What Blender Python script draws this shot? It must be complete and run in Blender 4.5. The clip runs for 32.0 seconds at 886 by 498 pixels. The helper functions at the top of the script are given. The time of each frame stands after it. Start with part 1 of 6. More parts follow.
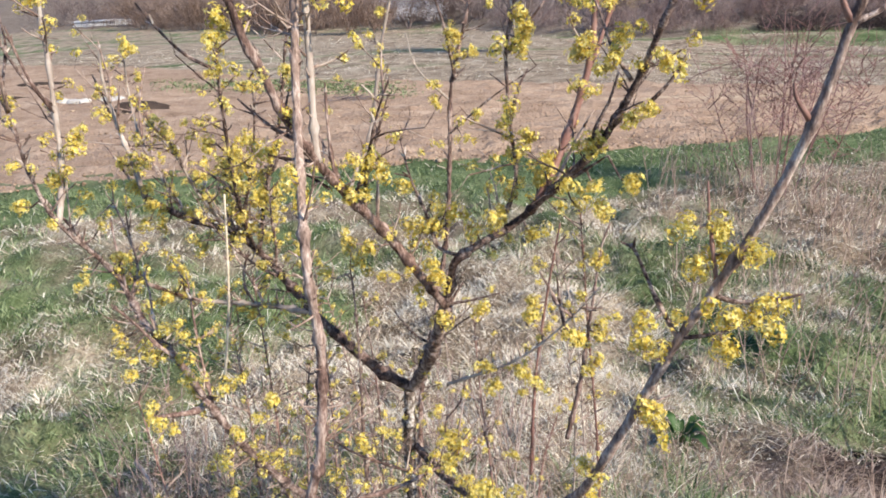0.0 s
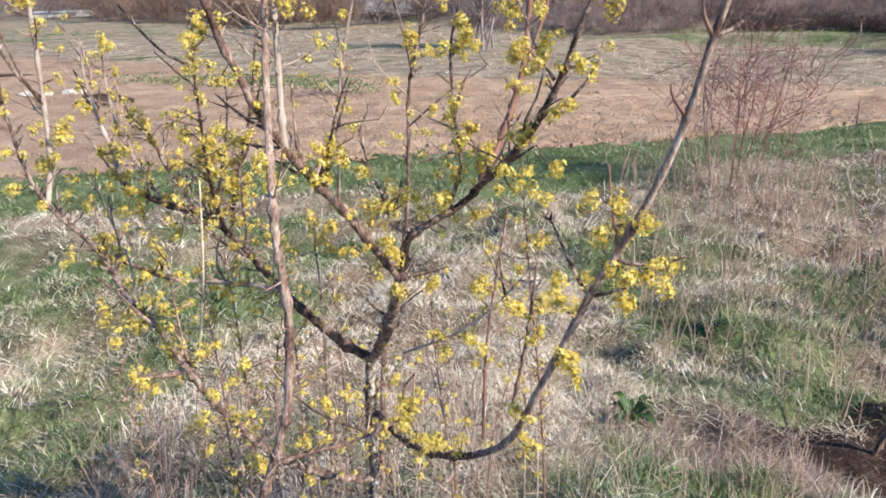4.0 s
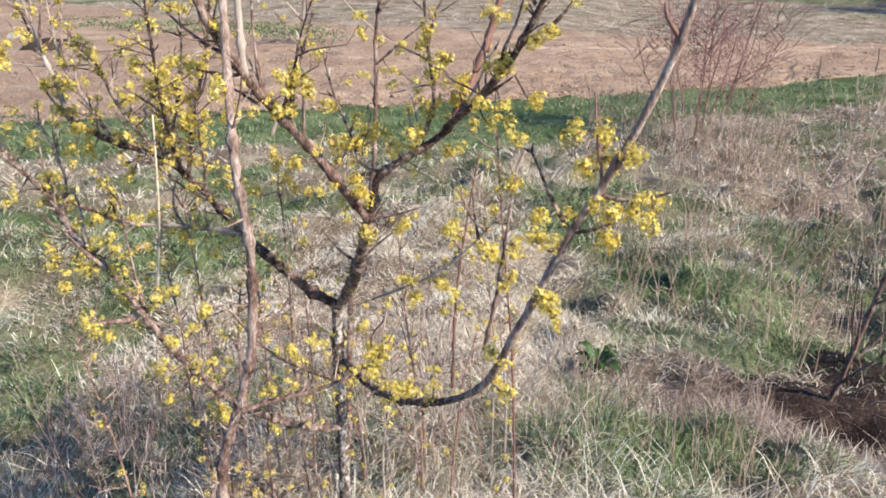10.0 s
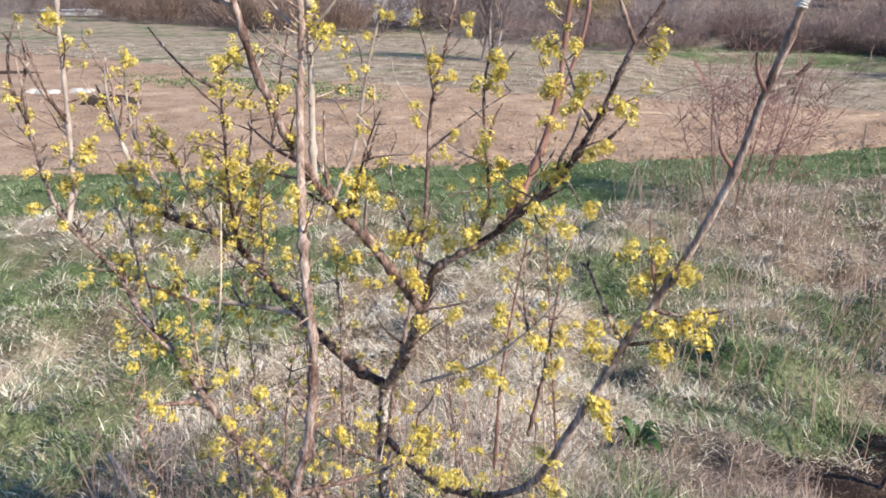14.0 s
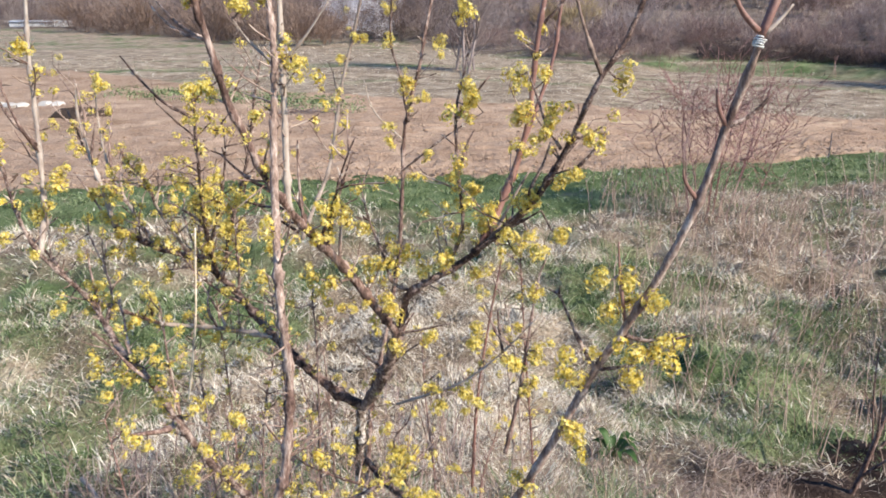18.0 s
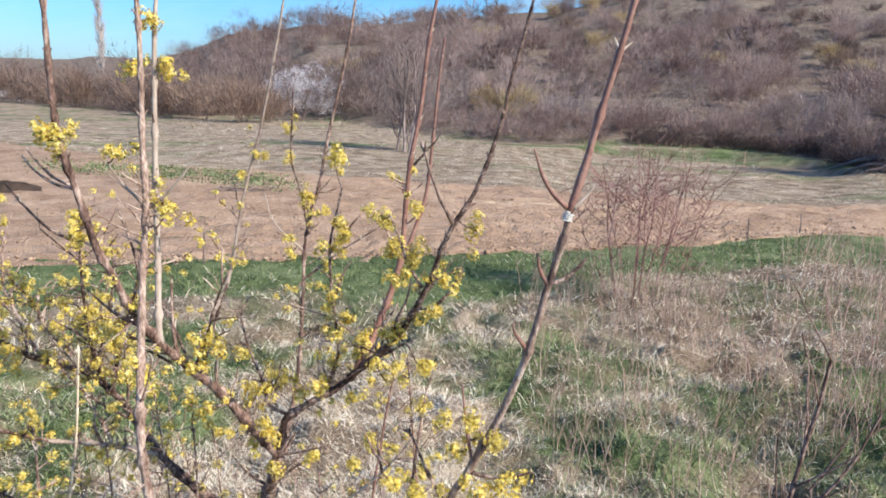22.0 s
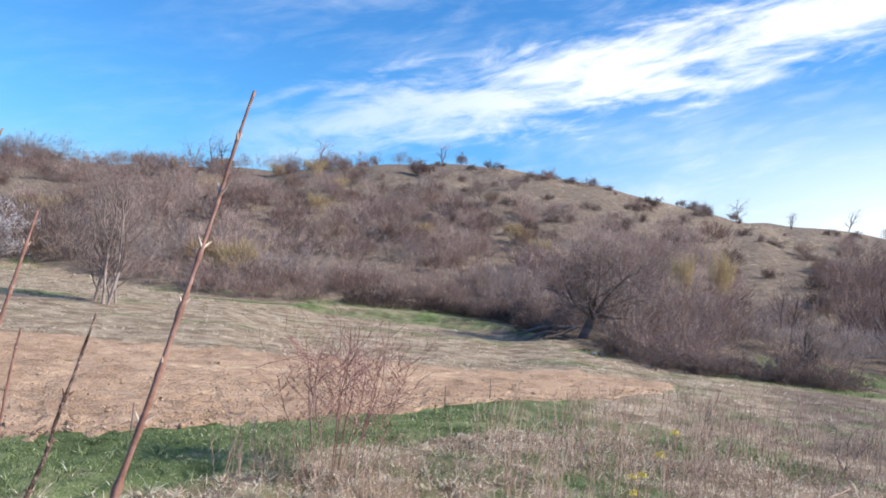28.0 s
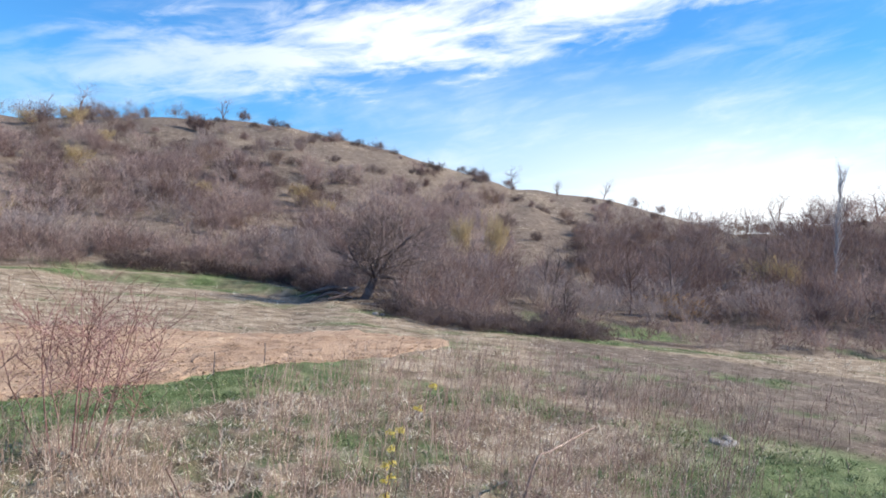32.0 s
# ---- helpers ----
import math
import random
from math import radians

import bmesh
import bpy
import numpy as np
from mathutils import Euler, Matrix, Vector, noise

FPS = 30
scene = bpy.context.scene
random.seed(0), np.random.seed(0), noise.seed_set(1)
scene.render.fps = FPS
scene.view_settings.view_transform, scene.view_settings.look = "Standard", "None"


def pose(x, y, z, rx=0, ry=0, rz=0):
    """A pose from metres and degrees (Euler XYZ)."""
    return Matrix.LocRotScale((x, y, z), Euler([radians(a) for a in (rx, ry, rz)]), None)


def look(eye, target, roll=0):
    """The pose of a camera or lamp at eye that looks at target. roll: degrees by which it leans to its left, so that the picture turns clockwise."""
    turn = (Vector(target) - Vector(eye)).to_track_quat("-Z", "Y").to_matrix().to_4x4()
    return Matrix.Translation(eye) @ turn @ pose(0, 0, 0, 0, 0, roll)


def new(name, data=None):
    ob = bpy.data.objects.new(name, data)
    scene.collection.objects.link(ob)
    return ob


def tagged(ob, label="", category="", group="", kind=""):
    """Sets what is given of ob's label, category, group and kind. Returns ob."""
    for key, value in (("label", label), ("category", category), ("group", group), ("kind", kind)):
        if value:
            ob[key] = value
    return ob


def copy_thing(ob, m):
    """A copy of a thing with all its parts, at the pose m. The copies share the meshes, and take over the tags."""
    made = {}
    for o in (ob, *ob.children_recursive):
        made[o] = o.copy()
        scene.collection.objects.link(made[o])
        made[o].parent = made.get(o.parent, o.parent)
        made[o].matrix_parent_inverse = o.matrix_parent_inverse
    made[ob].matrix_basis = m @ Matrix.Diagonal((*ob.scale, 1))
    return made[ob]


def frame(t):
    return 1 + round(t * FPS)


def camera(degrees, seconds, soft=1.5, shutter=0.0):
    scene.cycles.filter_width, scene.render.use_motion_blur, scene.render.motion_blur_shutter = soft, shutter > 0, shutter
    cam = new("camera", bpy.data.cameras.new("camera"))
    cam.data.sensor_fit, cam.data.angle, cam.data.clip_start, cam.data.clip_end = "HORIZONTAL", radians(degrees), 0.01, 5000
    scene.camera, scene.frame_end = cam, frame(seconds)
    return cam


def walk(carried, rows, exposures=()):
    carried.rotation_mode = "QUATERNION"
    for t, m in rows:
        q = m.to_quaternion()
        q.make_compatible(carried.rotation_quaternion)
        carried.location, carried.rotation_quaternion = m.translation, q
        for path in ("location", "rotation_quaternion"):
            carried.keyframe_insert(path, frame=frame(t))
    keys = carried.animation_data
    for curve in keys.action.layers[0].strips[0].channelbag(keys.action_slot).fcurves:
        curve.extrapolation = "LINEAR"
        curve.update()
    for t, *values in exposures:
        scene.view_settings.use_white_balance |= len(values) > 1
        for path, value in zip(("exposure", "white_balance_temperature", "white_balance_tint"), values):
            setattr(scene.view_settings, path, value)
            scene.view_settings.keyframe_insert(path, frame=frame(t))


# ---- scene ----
cam = camera(63.9, 32.0, soft=1.8)
PATH = [
    (0, (0.032, 0.005, 1.581), (0.025, 1.882, 0.89), -2.7),
    (0.5, (0.042, -0.014, 1.583), (0.086, 1.86, 0.884), -1.9),
    (1, (0.068, -0.023, 1.574), (0.146, 1.843, 0.859), -1.3),
    (1.5, (0.107, -0.042, 1.562), (0.245, 1.815, 0.83), -0.4),
    (2, (0.103, -0.078, 1.551), (0.28, 1.771, 0.811), 0.7),
    (2.5, (0.066, -0.134, 1.562), (0.09, 1.737, 0.855), -0.2),
    (4.5, (0.059, -0.154, 1.607), (0.16, 1.715, 0.902), -2.4),
    (5, (0.069, -0.153, 1.607), (0.203, 1.713, 0.901), -2.1),
    (5.5, (0.067, -0.149, 1.606), (0.221, 1.712, 0.89), -1.9),
    (6, (0.072, -0.135, 1.596), (0.221, 1.72, 0.863), -1.0),
    (6.5, (0.054, -0.143, 1.609), (0.24, 1.717, 0.899), -0.9),
    (7, (0.044, -0.137, 1.603), (0.25, 1.709, 0.86), -0.4),
    (7.5, (0.038, -0.143, 1.604), (0.268, 1.703, 0.869), -0.0),
    (8, (0.05, -0.155, 1.597), (0.267, 1.687, 0.85), -0.1),
    (8.5, (0.061, -0.156, 1.595), (0.253, 1.687, 0.842), -0.7),
    (9, (0.074, -0.14, 1.595), (0.238, 1.703, 0.836), -0.9),
    (9.5, (0.065, -0.131, 1.585), (0.243, 1.704, 0.81), -1.0),
    (10, (0.047, -0.107, 1.557), (0.221, 1.707, 0.733), -0.5),
    (10.5, (-0.036, -0.052, 1.571), (0.033, 1.782, 0.777), -1.3),
    (11, (-0.092, -0.042, 1.605), (-0.179, 1.818, 0.876), -2.2),
    (11.5, (-0.047, -0.056, 1.617), (-0.087, 1.809, 0.896), -1.8),
    (12, (-0.008, -0.065, 1.623), (-0.027, 1.802, 0.908), -1.4),
    (12.5, (0.024, -0.077, 1.624), (0.048, 1.79, 0.907), -1.3),
    (13, (0.023, -0.086, 1.628), (0.096, 1.774, 0.899), -1.0),
    (13.5, (0.011, -0.1, 1.639), (0.105, 1.769, 0.934), -0.4),
    (14, (0.014, -0.119, 1.641), (0.094, 1.76, 0.96), -0.0),
    (14.5, (0.004, -0.135, 1.652), (0.103, 1.745, 0.974), 0.1),
    (16.5, (0.02, -0.133, 1.666), (0.189, 1.741, 0.987), -0.1),
    (17, (0.026, -0.122, 1.662), (0.191, 1.75, 0.979), -0.3),
    (17.5, (0.022, -0.122, 1.67), (0.179, 1.758, 1.007), -0.4),
    (18, (0.018, -0.124, 1.673), (0.164, 1.759, 1.016), -0.1),
    (18.5, (0.019, -0.125, 1.676), (0.171, 1.763, 1.032), 0.3),
    (19, (0.025, -0.132, 1.678), (0.182, 1.756, 1.039), 0.2),
    (19.5, (0.028, -0.123, 1.681), (0.188, 1.765, 1.04), 0.3),
    (20, (0.018, -0.111, 1.707), (0.186, 1.794, 1.12), 1.2),
    (20.5, (0.024, -0.121, 1.727), (0.199, 1.797, 1.189), 0.5),
    (21, (0.052, -0.143, 1.736), (0.265, 1.777, 1.22), -0.2),
    (21.5, (0.109, -0.157, 1.744), (0.386, 1.753, 1.221), -0.2),
    (22, (0.138, -0.173, 1.787), (0.449, 1.75, 1.334), 1.5),
    (22.5, (0.142, -0.183, 1.824), (0.452, 1.753, 1.43), 1.4),
    (23, (0.113, -0.182, 1.87), (0.414, 1.765, 1.528), 2.6),
    (23.5, (0.118, -0.193, 1.919), (0.429, 1.764, 1.647), 2.6),
    (24, (0.159, -0.204, 1.964), (0.651, 1.728, 1.798), 2.7),
    (24.5, (0.192, -0.198, 1.986), (0.785, 1.709, 1.871), 3.0),
    (25, (0.215, -0.227, 2.013), (0.857, 1.666, 1.942), 2.2),
    (25.5, (0.232, -0.222, 2.039), (0.936, 1.649, 1.98), 3.0),
    (26, (0.252, -0.254, 2.048), (1.021, 1.592, 2.008), 4.4),
    (26.5, (0.329, -0.288, 2.039), (1.182, 1.52, 1.99), 5.9),
    (28.5, (0.348, -0.239, 2.075), (1.406, 1.458, 2.112), 5.2),
    (29, (0.374, -0.241, 2.067), (1.487, 1.42, 2.095), 5.3),
    (29.5, (0.413, -0.266, 2.062), (1.634, 1.318, 2.059), 5.7),
    (30, (0.52, -0.203, 2.035), (1.805, 1.33, 2.048), 4.7),
    (30.5, (0.586, -0.195, 2.037), (1.823, 1.376, 2.058), 3.5),
    (31, (0.619, -0.218, 2.035), (1.882, 1.333, 2.048), 4.1),
    (31.5, (0.645, -0.236, 2.032), (2.016, 1.219, 2.039), 5.1),
    (32, (0.722, -0.128, 2.01), (2.205, 1.214, 1.988), 6.0),
]
walk(cam, [(t, look(eye, target, roll)) for t, eye, target, roll in PATH])
scene.view_settings.exposure = 0.58

# ---- world and sun ----
SUN_AZ, SUN_EL = 128.0, 35.0
world = bpy.data.worlds.new("sky")
scene.world = world
world.use_nodes = True
wn, wl = world.node_tree.nodes, world.node_tree.links
wn.clear()


def wmath(op, a, b=None, c=None):
    n = wn.new("ShaderNodeMath")
    n.operation = op
    for i, v in enumerate((a, b, c)):
        if v is None:
            continue
        if isinstance(v, (int, float)):
            n.inputs[i].default_value = v
        else:
            wl.new(v, n.inputs[i])
    return n.outputs[0]


def wstep(v, lo, hi):
    n = wn.new("ShaderNodeMapRange")
    n.interpolation_type = "SMOOTHSTEP"
    wl.new(v, n.inputs[0])
    n.inputs[1].default_value, n.inputs[2].default_value = lo, hi
    return n.outputs[0]


sky = wn.new("ShaderNodeTexSky")
sky.sky_type, sky.sun_disc = "NISHITA", False
sky.sun_elevation, sky.sun_rotation = radians(SUN_EL), radians(SUN_AZ)
sky.air_density, sky.dust_density, sky.ozone_density = 1.0, 0.6, 2.5
coord = wn.new("ShaderNodeTexCoord")
sep = wn.new("ShaderNodeSeparateXYZ")
wl.new(coord.outputs["Generated"], sep.inputs[0])
azimuth = wmath("MULTIPLY", wmath("ARCTAN2", sep.outputs[0], sep.outputs[1]), 57.2958)
elevation = wmath("MULTIPLY", wmath("ARCSINE", sep.outputs[2]), 57.2958)
# cirrus: one long streak climbing to the right with frayed wisps, a veil under it
along = wmath("ADD", wmath("MULTIPLY", azimuth, 0.98), wmath("MULTIPLY", elevation, 0.2))
rising = wmath("MULTIPLY", wmath("SUBTRACT", azimuth, 26.0), 0.262)
across = wmath("SUBTRACT", elevation, wmath("ADD", rising, 10.9))


def streaks(su, sv, detail, rough, seed):
    comb = wn.new("ShaderNodeCombineXYZ")
    wl.new(wmath("MULTIPLY", along, su), comb.inputs[0])
    wl.new(wmath("MULTIPLY", across, sv), comb.inputs[1])
    comb.inputs[2].default_value = seed
    n = wn.new("ShaderNodeTexNoise")
    wl.new(comb.outputs[0], n.inputs["Vector"])
    n.inputs["Scale"].default_value, n.inputs["Detail"].default_value, n.inputs["Roughness"].default_value = 1.0, detail, rough
    n.inputs["Distortion"].default_value = 0.6
    return n.outputs[0]


wide, fine = streaks(0.075, 0.26, 6, 0.6, 3.1), streaks(0.16, 0.6, 6, 0.6, 7.7)
mixed = wmath("ADD", wmath("MULTIPLY", wide, 0.55), wmath("MULTIPLY", fine, 0.45))
fade_in = wstep(azimuth, 20.0, 46.0)
half = wmath("SUBTRACT", 4.3, wmath("MULTIPLY", fade_in, 0.8))
bump_band = wmath("SUBTRACT", 1.0, wmath("DIVIDE", wmath("ABSOLUTE", across), half))
band = wstep(wmath("ADD", bump_band, wmath("MULTIPLY", wmath("SUBTRACT", mixed, 0.5), 5.4)), -0.1, 1.15)
band = wmath("MULTIPLY", band, wmath("ADD", wmath("MULTIPLY", fade_in, 0.42), 0.46))
band = wmath("MULTIPLY", band, wstep(azimuth, 8.0, 24.0))
veil = wmath("MULTIPLY", wmath("MULTIPLY", wstep(mixed, 0.42, 0.8), 0.35), wmath("ADD", wmath("MULTIPLY", wstep(azimuth, 5.0, 30.0), 0.7), 0.3))
low = wmath("MULTIPLY", wmath("SUBTRACT", 1.0, wstep(elevation, 3.5, 17.0)), wstep(azimuth, 30.0, 74.0))
cover = wmath("MINIMUM", wmath("ADD", wmath("MAXIMUM", band, veil), wmath("MULTIPLY", low, 0.95)), 1.0)
whitened = wn.new("ShaderNodeMix")
whitened.data_type = "RGBA"
wl.new(cover, whitened.inputs[0])
tinted = wn.new("ShaderNodeMix")
tinted.data_type, tinted.blend_type = "RGBA", "MULTIPLY"
tinted.inputs[0].default_value = 1.0
wl.new(sky.outputs[0], tinted.inputs[6])
tint = wn.new("ShaderNodeMix")
tint.data_type = "RGBA"
wl.new(wstep(elevation, 0.0, 11.0), tint.inputs[0])
tint.inputs[6].default_value, tint.inputs[7].default_value = (0.57, 0.84, 1.25, 1), (0.405, 0.945, 1.42, 1)
wl.new(tint.outputs[2], tinted.inputs[7])
wl.new(tinted.outputs[2], whitened.inputs[6])
whitened.inputs[7].default_value = (8.6, 8.9, 9.2, 1)
back = wn.new("ShaderNodeBackground")
wl.new(whitened.outputs[2], back.inputs[0])
back.inputs[1].default_value = 0.097
wout = wn.new("ShaderNodeOutputWorld")
wl.new(back.outputs[0], wout.inputs[0])

sun_data = bpy.data.lights.new("sun", "SUN")
sun_data.energy, sun_data.angle, sun_data.color = 5.0, radians(0.55), (1.0, 0.918, 0.81)
sun = new("sun", sun_data)
a, e = radians(SUN_AZ), radians(SUN_EL)
sun.matrix_world = look((60 * math.sin(a) * math.cos(e), 60 * math.cos(a) * math.cos(e), 60 * math.sin(e)), (0, 0, 0))


# ---- materials ----
def material(name, stops, rough=0.85, scale=6.0, fine_scale=60.0, bump=0.25, dist=0.01, spec=0.25, island=0.0, objects=0.0, translucent=0.0, layers=(), stretch=None, contrast=1.0):
    """Noise at two scales through a colour ramp, with bump; island, objects: how far the tone strays piece by piece."""
    m = bpy.data.materials.new(name)
    m.use_nodes = True
    n, l = m.node_tree.nodes, m.node_tree.links
    bsdf = n["Principled BSDF"]
    bsdf.inputs["Roughness"].default_value = rough
    bsdf.inputs["Specular IOR Level"].default_value = spec
    tc = n.new("ShaderNodeTexCoord")
    vec = tc.outputs["Object"]
    if stretch:
        mp = n.new("ShaderNodeMapping")
        mp.inputs["Scale"].default_value = stretch
        l.new(vec, mp.inputs[0])
        vec = mp.outputs[0]

    def noise_at(sc, det):
        t = n.new("ShaderNodeTexNoise")
        l.new(vec, t.inputs["Vector"])
        t.inputs["Scale"].default_value, t.inputs["Detail"].default_value, t.inputs["Roughness"].default_value = sc, det, 0.62
        return t.outputs[0]

    def calc(op, a, b):
        t = n.new("ShaderNodeMath")
        t.operation = op
        for i, v in enumerate((a, b)):
            if isinstance(v, (int, float)):
                t.inputs[i].default_value = v
            else:
                l.new(v, t.inputs[i])
        return t.outputs[0]

    big, small = noise_at(scale, 5), noise_at(fine_scale, 4)
    value = calc("ADD", calc("MULTIPLY", big, 0.6), calc("MULTIPLY", small, 0.4))
    if contrast != 1.0:
        value = calc("ADD", calc("MULTIPLY", calc("SUBTRACT", value, 0.5), contrast), 0.5)
    if island:
        g = n.new("ShaderNodeNewGeometry")
        value = calc("ADD", value, calc("MULTIPLY", calc("SUBTRACT", g.outputs["Random Per Island"], 0.5), island))
    if objects:
        o = n.new("ShaderNodeObjectInfo")
        value = calc("ADD", value, calc("MULTIPLY", calc("SUBTRACT", o.outputs["Random"], 0.5), objects))

    def ramp(colours):
        r = n.new("ShaderNodeValToRGB")
        l.new(value, r.inputs[0])
        els = r.color_ramp.elements
        while len(els) < len(colours):
            els.new(0.5)
        for i, c in enumerate(colours):
            els[i].position = 0.28 + 0.44 * i / (len(colours) - 1)
            els[i].color = (*c, 1)
        return r.outputs[0]

    colour = ramp(stops)
    for attribute, layer_stops in layers:
        at = n.new("ShaderNodeAttribute")
        at.attribute_name = attribute
        mix = n.new("ShaderNodeMix")
        mix.data_type = "RGBA"
        ragged = n.new("ShaderNodeMapRange")
        l.new(calc("ADD", at.outputs["Fac"], calc("MULTIPLY", calc("SUBTRACT", small, 0.5), 0.5)), ragged.inputs[0])
        ragged.inputs[1].default_value, ragged.inputs[2].default_value = 0.25, 0.75
        l.new(ragged.outputs[0], mix.inputs[0])
        l.new(colour, mix.inputs[6])
        l.new(ramp(layer_stops), mix.inputs[7])
        colour = mix.outputs[2]
    l.new(colour, bsdf.inputs["Base Color"])
    if bump:
        b = n.new("ShaderNodeBump")
        b.inputs["Strength"].default_value, b.inputs["Distance"].default_value = bump, dist
        l.new(small, b.inputs["Height"])
        l.new(b.outputs[0], bsdf.inputs["Normal"])
    if translucent:
        t = n.new("ShaderNodeBsdfTranslucent")
        l.new(colour, t.inputs[0])
        add = n.new("ShaderNodeMixShader")
        add.inputs[0].default_value = translucent
        l.new(bsdf.outputs[0], add.inputs[1])
        l.new(t.outputs[0], add.inputs[2])
        l.new(add.outputs[0], n["Material Output"].inputs[0])
    return m


STRAW = [(0.26, 0.185, 0.12), (0.76, 0.625, 0.455), (0.96, 0.875, 0.715)]
BROWN = [(0.15, 0.10, 0.078), (0.30, 0.215, 0.168), (0.48, 0.375, 0.30)]
GREEN = [(0.058, 0.088, 0.03), (0.16, 0.212, 0.088), (0.31, 0.36, 0.18)]
turf = material("turf", [(0.06, 0.044, 0.031), (0.26, 0.198, 0.14), (0.60, 0.50, 0.375)], 0.95, 1.3, 34, 1.0, 0.04, 0.1, layers=(("pale", [(0.12, 0.088, 0.06), (0.30, 0.228, 0.16), (0.56, 0.46, 0.345)]), ("brown", [(0.09, 0.068, 0.052), (0.18, 0.138, 0.108), (0.32, 0.26, 0.20)]), ("green", [(0.045, 0.062, 0.025), (0.115, 0.155, 0.063), (0.25, 0.28, 0.14)])), contrast=1.5)
blade = material("grass_blade", STRAW, 0.7, 2.0, 30, 0, 0.01, 0.25, island=0.85, translucent=0.12, layers=(("brown", BROWN), ("green", GREEN)))
stalk = material("dry_stalk", [(0.18, 0.118, 0.092), (0.34, 0.24, 0.19), (0.52, 0.405, 0.33)], 0.85, 3, 40, 0.1, island=0.45)
soil = material("ploughed_soil", [(0.225, 0.146, 0.096), (0.375, 0.256, 0.178), (0.52, 0.378, 0.27)], 0.95, 1.1, 22, 1.0, 0.05, 0.1, contrast=1.3)
clod = material("soil_clod", [(0.25, 0.162, 0.105), (0.40, 0.272, 0.183), (0.53, 0.39, 0.28)], 0.95, 5, 40, 0.6, 0.01, 0.1, island=0.35)
dark_soil = material("dark_soil", [(0.035, 0.025, 0.02), (0.06, 0.042, 0.032), (0.10, 0.07, 0.055)], 0.95, 3, 30, 0.9, 0.03, 0.1)
limestone = material("limestone", [(0.34, 0.30, 0.255), (0.50, 0.455, 0.40), (0.62, 0.58, 0.52)], 0.9, 3, 40, 0.4, 0.01, 0.2, objects=0.2)
# dead leaves and earth, with the shade of the hollow put into the colour
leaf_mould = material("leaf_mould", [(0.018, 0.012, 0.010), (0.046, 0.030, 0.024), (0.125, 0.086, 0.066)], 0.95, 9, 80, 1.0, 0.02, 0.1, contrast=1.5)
dry_furrow = material("dry_furrow", [(0.30, 0.215, 0.15), (0.43, 0.32, 0.225), (0.56, 0.44, 0.325)], 0.95, 4, 40, 0.5, 0.01, 0.1)
pale_stone = material("pale_stone", [(0.22, 0.19, 0.16), (0.36, 0.325, 0.28), (0.50, 0.46, 0.41)], 0.9, 3, 40, 0.4, 0.01, 0.2, objects=0.2)
bark_trunk = material("bark_trunk", [(0.04, 0.027, 0.02), (0.17, 0.125, 0.098), (0.72, 0.65, 0.57)], 0.9, 55, 260, 1.0, 0.004, 0.2, stretch=(1, 1, 0.5), contrast=2.3)
bark_dark = material("bark_dark", [(0.035, 0.021, 0.017), (0.165, 0.104, 0.084), (0.48, 0.37, 0.31)], 0.85, 60, 300, 1.0, 0.004, 0.2, objects=0.12, contrast=1.9)
bark_brown = material("bark_brown", [(0.055, 0.030, 0.023), (0.20, 0.122, 0.096), (0.50, 0.375, 0.31)], 0.8, 50, 260, 0.9, 0.003, 0.25, objects=0.1, stretch=(1, 1, 0.35), contrast=1.9)
bark_gray = material("bark_gray", [(0.085, 0.05, 0.04), (0.31, 0.212, 0.168), (0.66, 0.54, 0.455)], 0.75, 55, 260, 0.8, 0.003, 0.25, stretch=(1, 1, 0.4), contrast=1.6)
bark_tan = material("bark_tan", [(0.10, 0.06, 0.046), (0.32, 0.22, 0.172), (0.62, 0.49, 0.41)], 0.75, 50, 260, 0.9, 0.003, 0.3, stretch=(1, 1, 0.3), contrast=1.8)
bark_pale = material("bark_pale", [(0.14, 0.10, 0.08), (0.37, 0.295, 0.24), (0.58, 0.50, 0.43)], 0.75, 30, 150, 0.5, 0.002, 0.3, objects=0.15, stretch=(1, 1, 0.4))
bark_red = material("bark_red", [(0.11, 0.046, 0.036), (0.25, 0.125, 0.095), (0.41, 0.26, 0.205)], 0.55, 26, 130, 0.4, 0.002, 0.4, objects=0.15)
straw = material("straw", STRAW, 0.8, 20, 90, 0.2, 0.002)
petal = material("petal", [(0.63, 0.45, 0.05), (0.83, 0.67, 0.15), (0.92, 0.81, 0.37)], 0.55, 60, 300, 0, island=0.4, translucent=0.35)
bract = material("bract", [(0.28, 0.19, 0.05), (0.42, 0.33, 0.09), (0.55, 0.46, 0.16)], 0.6, 60, 300, 0, island=0.3)
bud_skin = material("bud", [(0.34, 0.24, 0.18), (0.5, 0.4, 0.32), (0.62, 0.53, 0.45)], 0.6, 60, 200, 0, island=0.2)
twine = material("twine", [(0.5, 0.47, 0.42), (0.66, 0.64, 0.6), (0.78, 0.76, 0.73)], 0.9, 200, 600, 0.5, 0.001)
twig_plum = material("twig_plum", [(0.132, 0.087, 0.079), (0.245, 0.166, 0.148), (0.405, 0.298, 0.266)], 0.9, 0.5, 6, 0, island=0.25, objects=0.35, translucent=0.3, layers=(("tone", [(0.215, 0.152, 0.132), (0.375, 0.275, 0.24), (0.54, 0.42, 0.37)]),))
twig_grey = material("twig_grey", [(0.165, 0.12, 0.108), (0.275, 0.21, 0.19), (0.42, 0.34, 0.308)], 0.9, 0.5, 6, 0, island=0.25, objects=0.35, translucent=0.3)
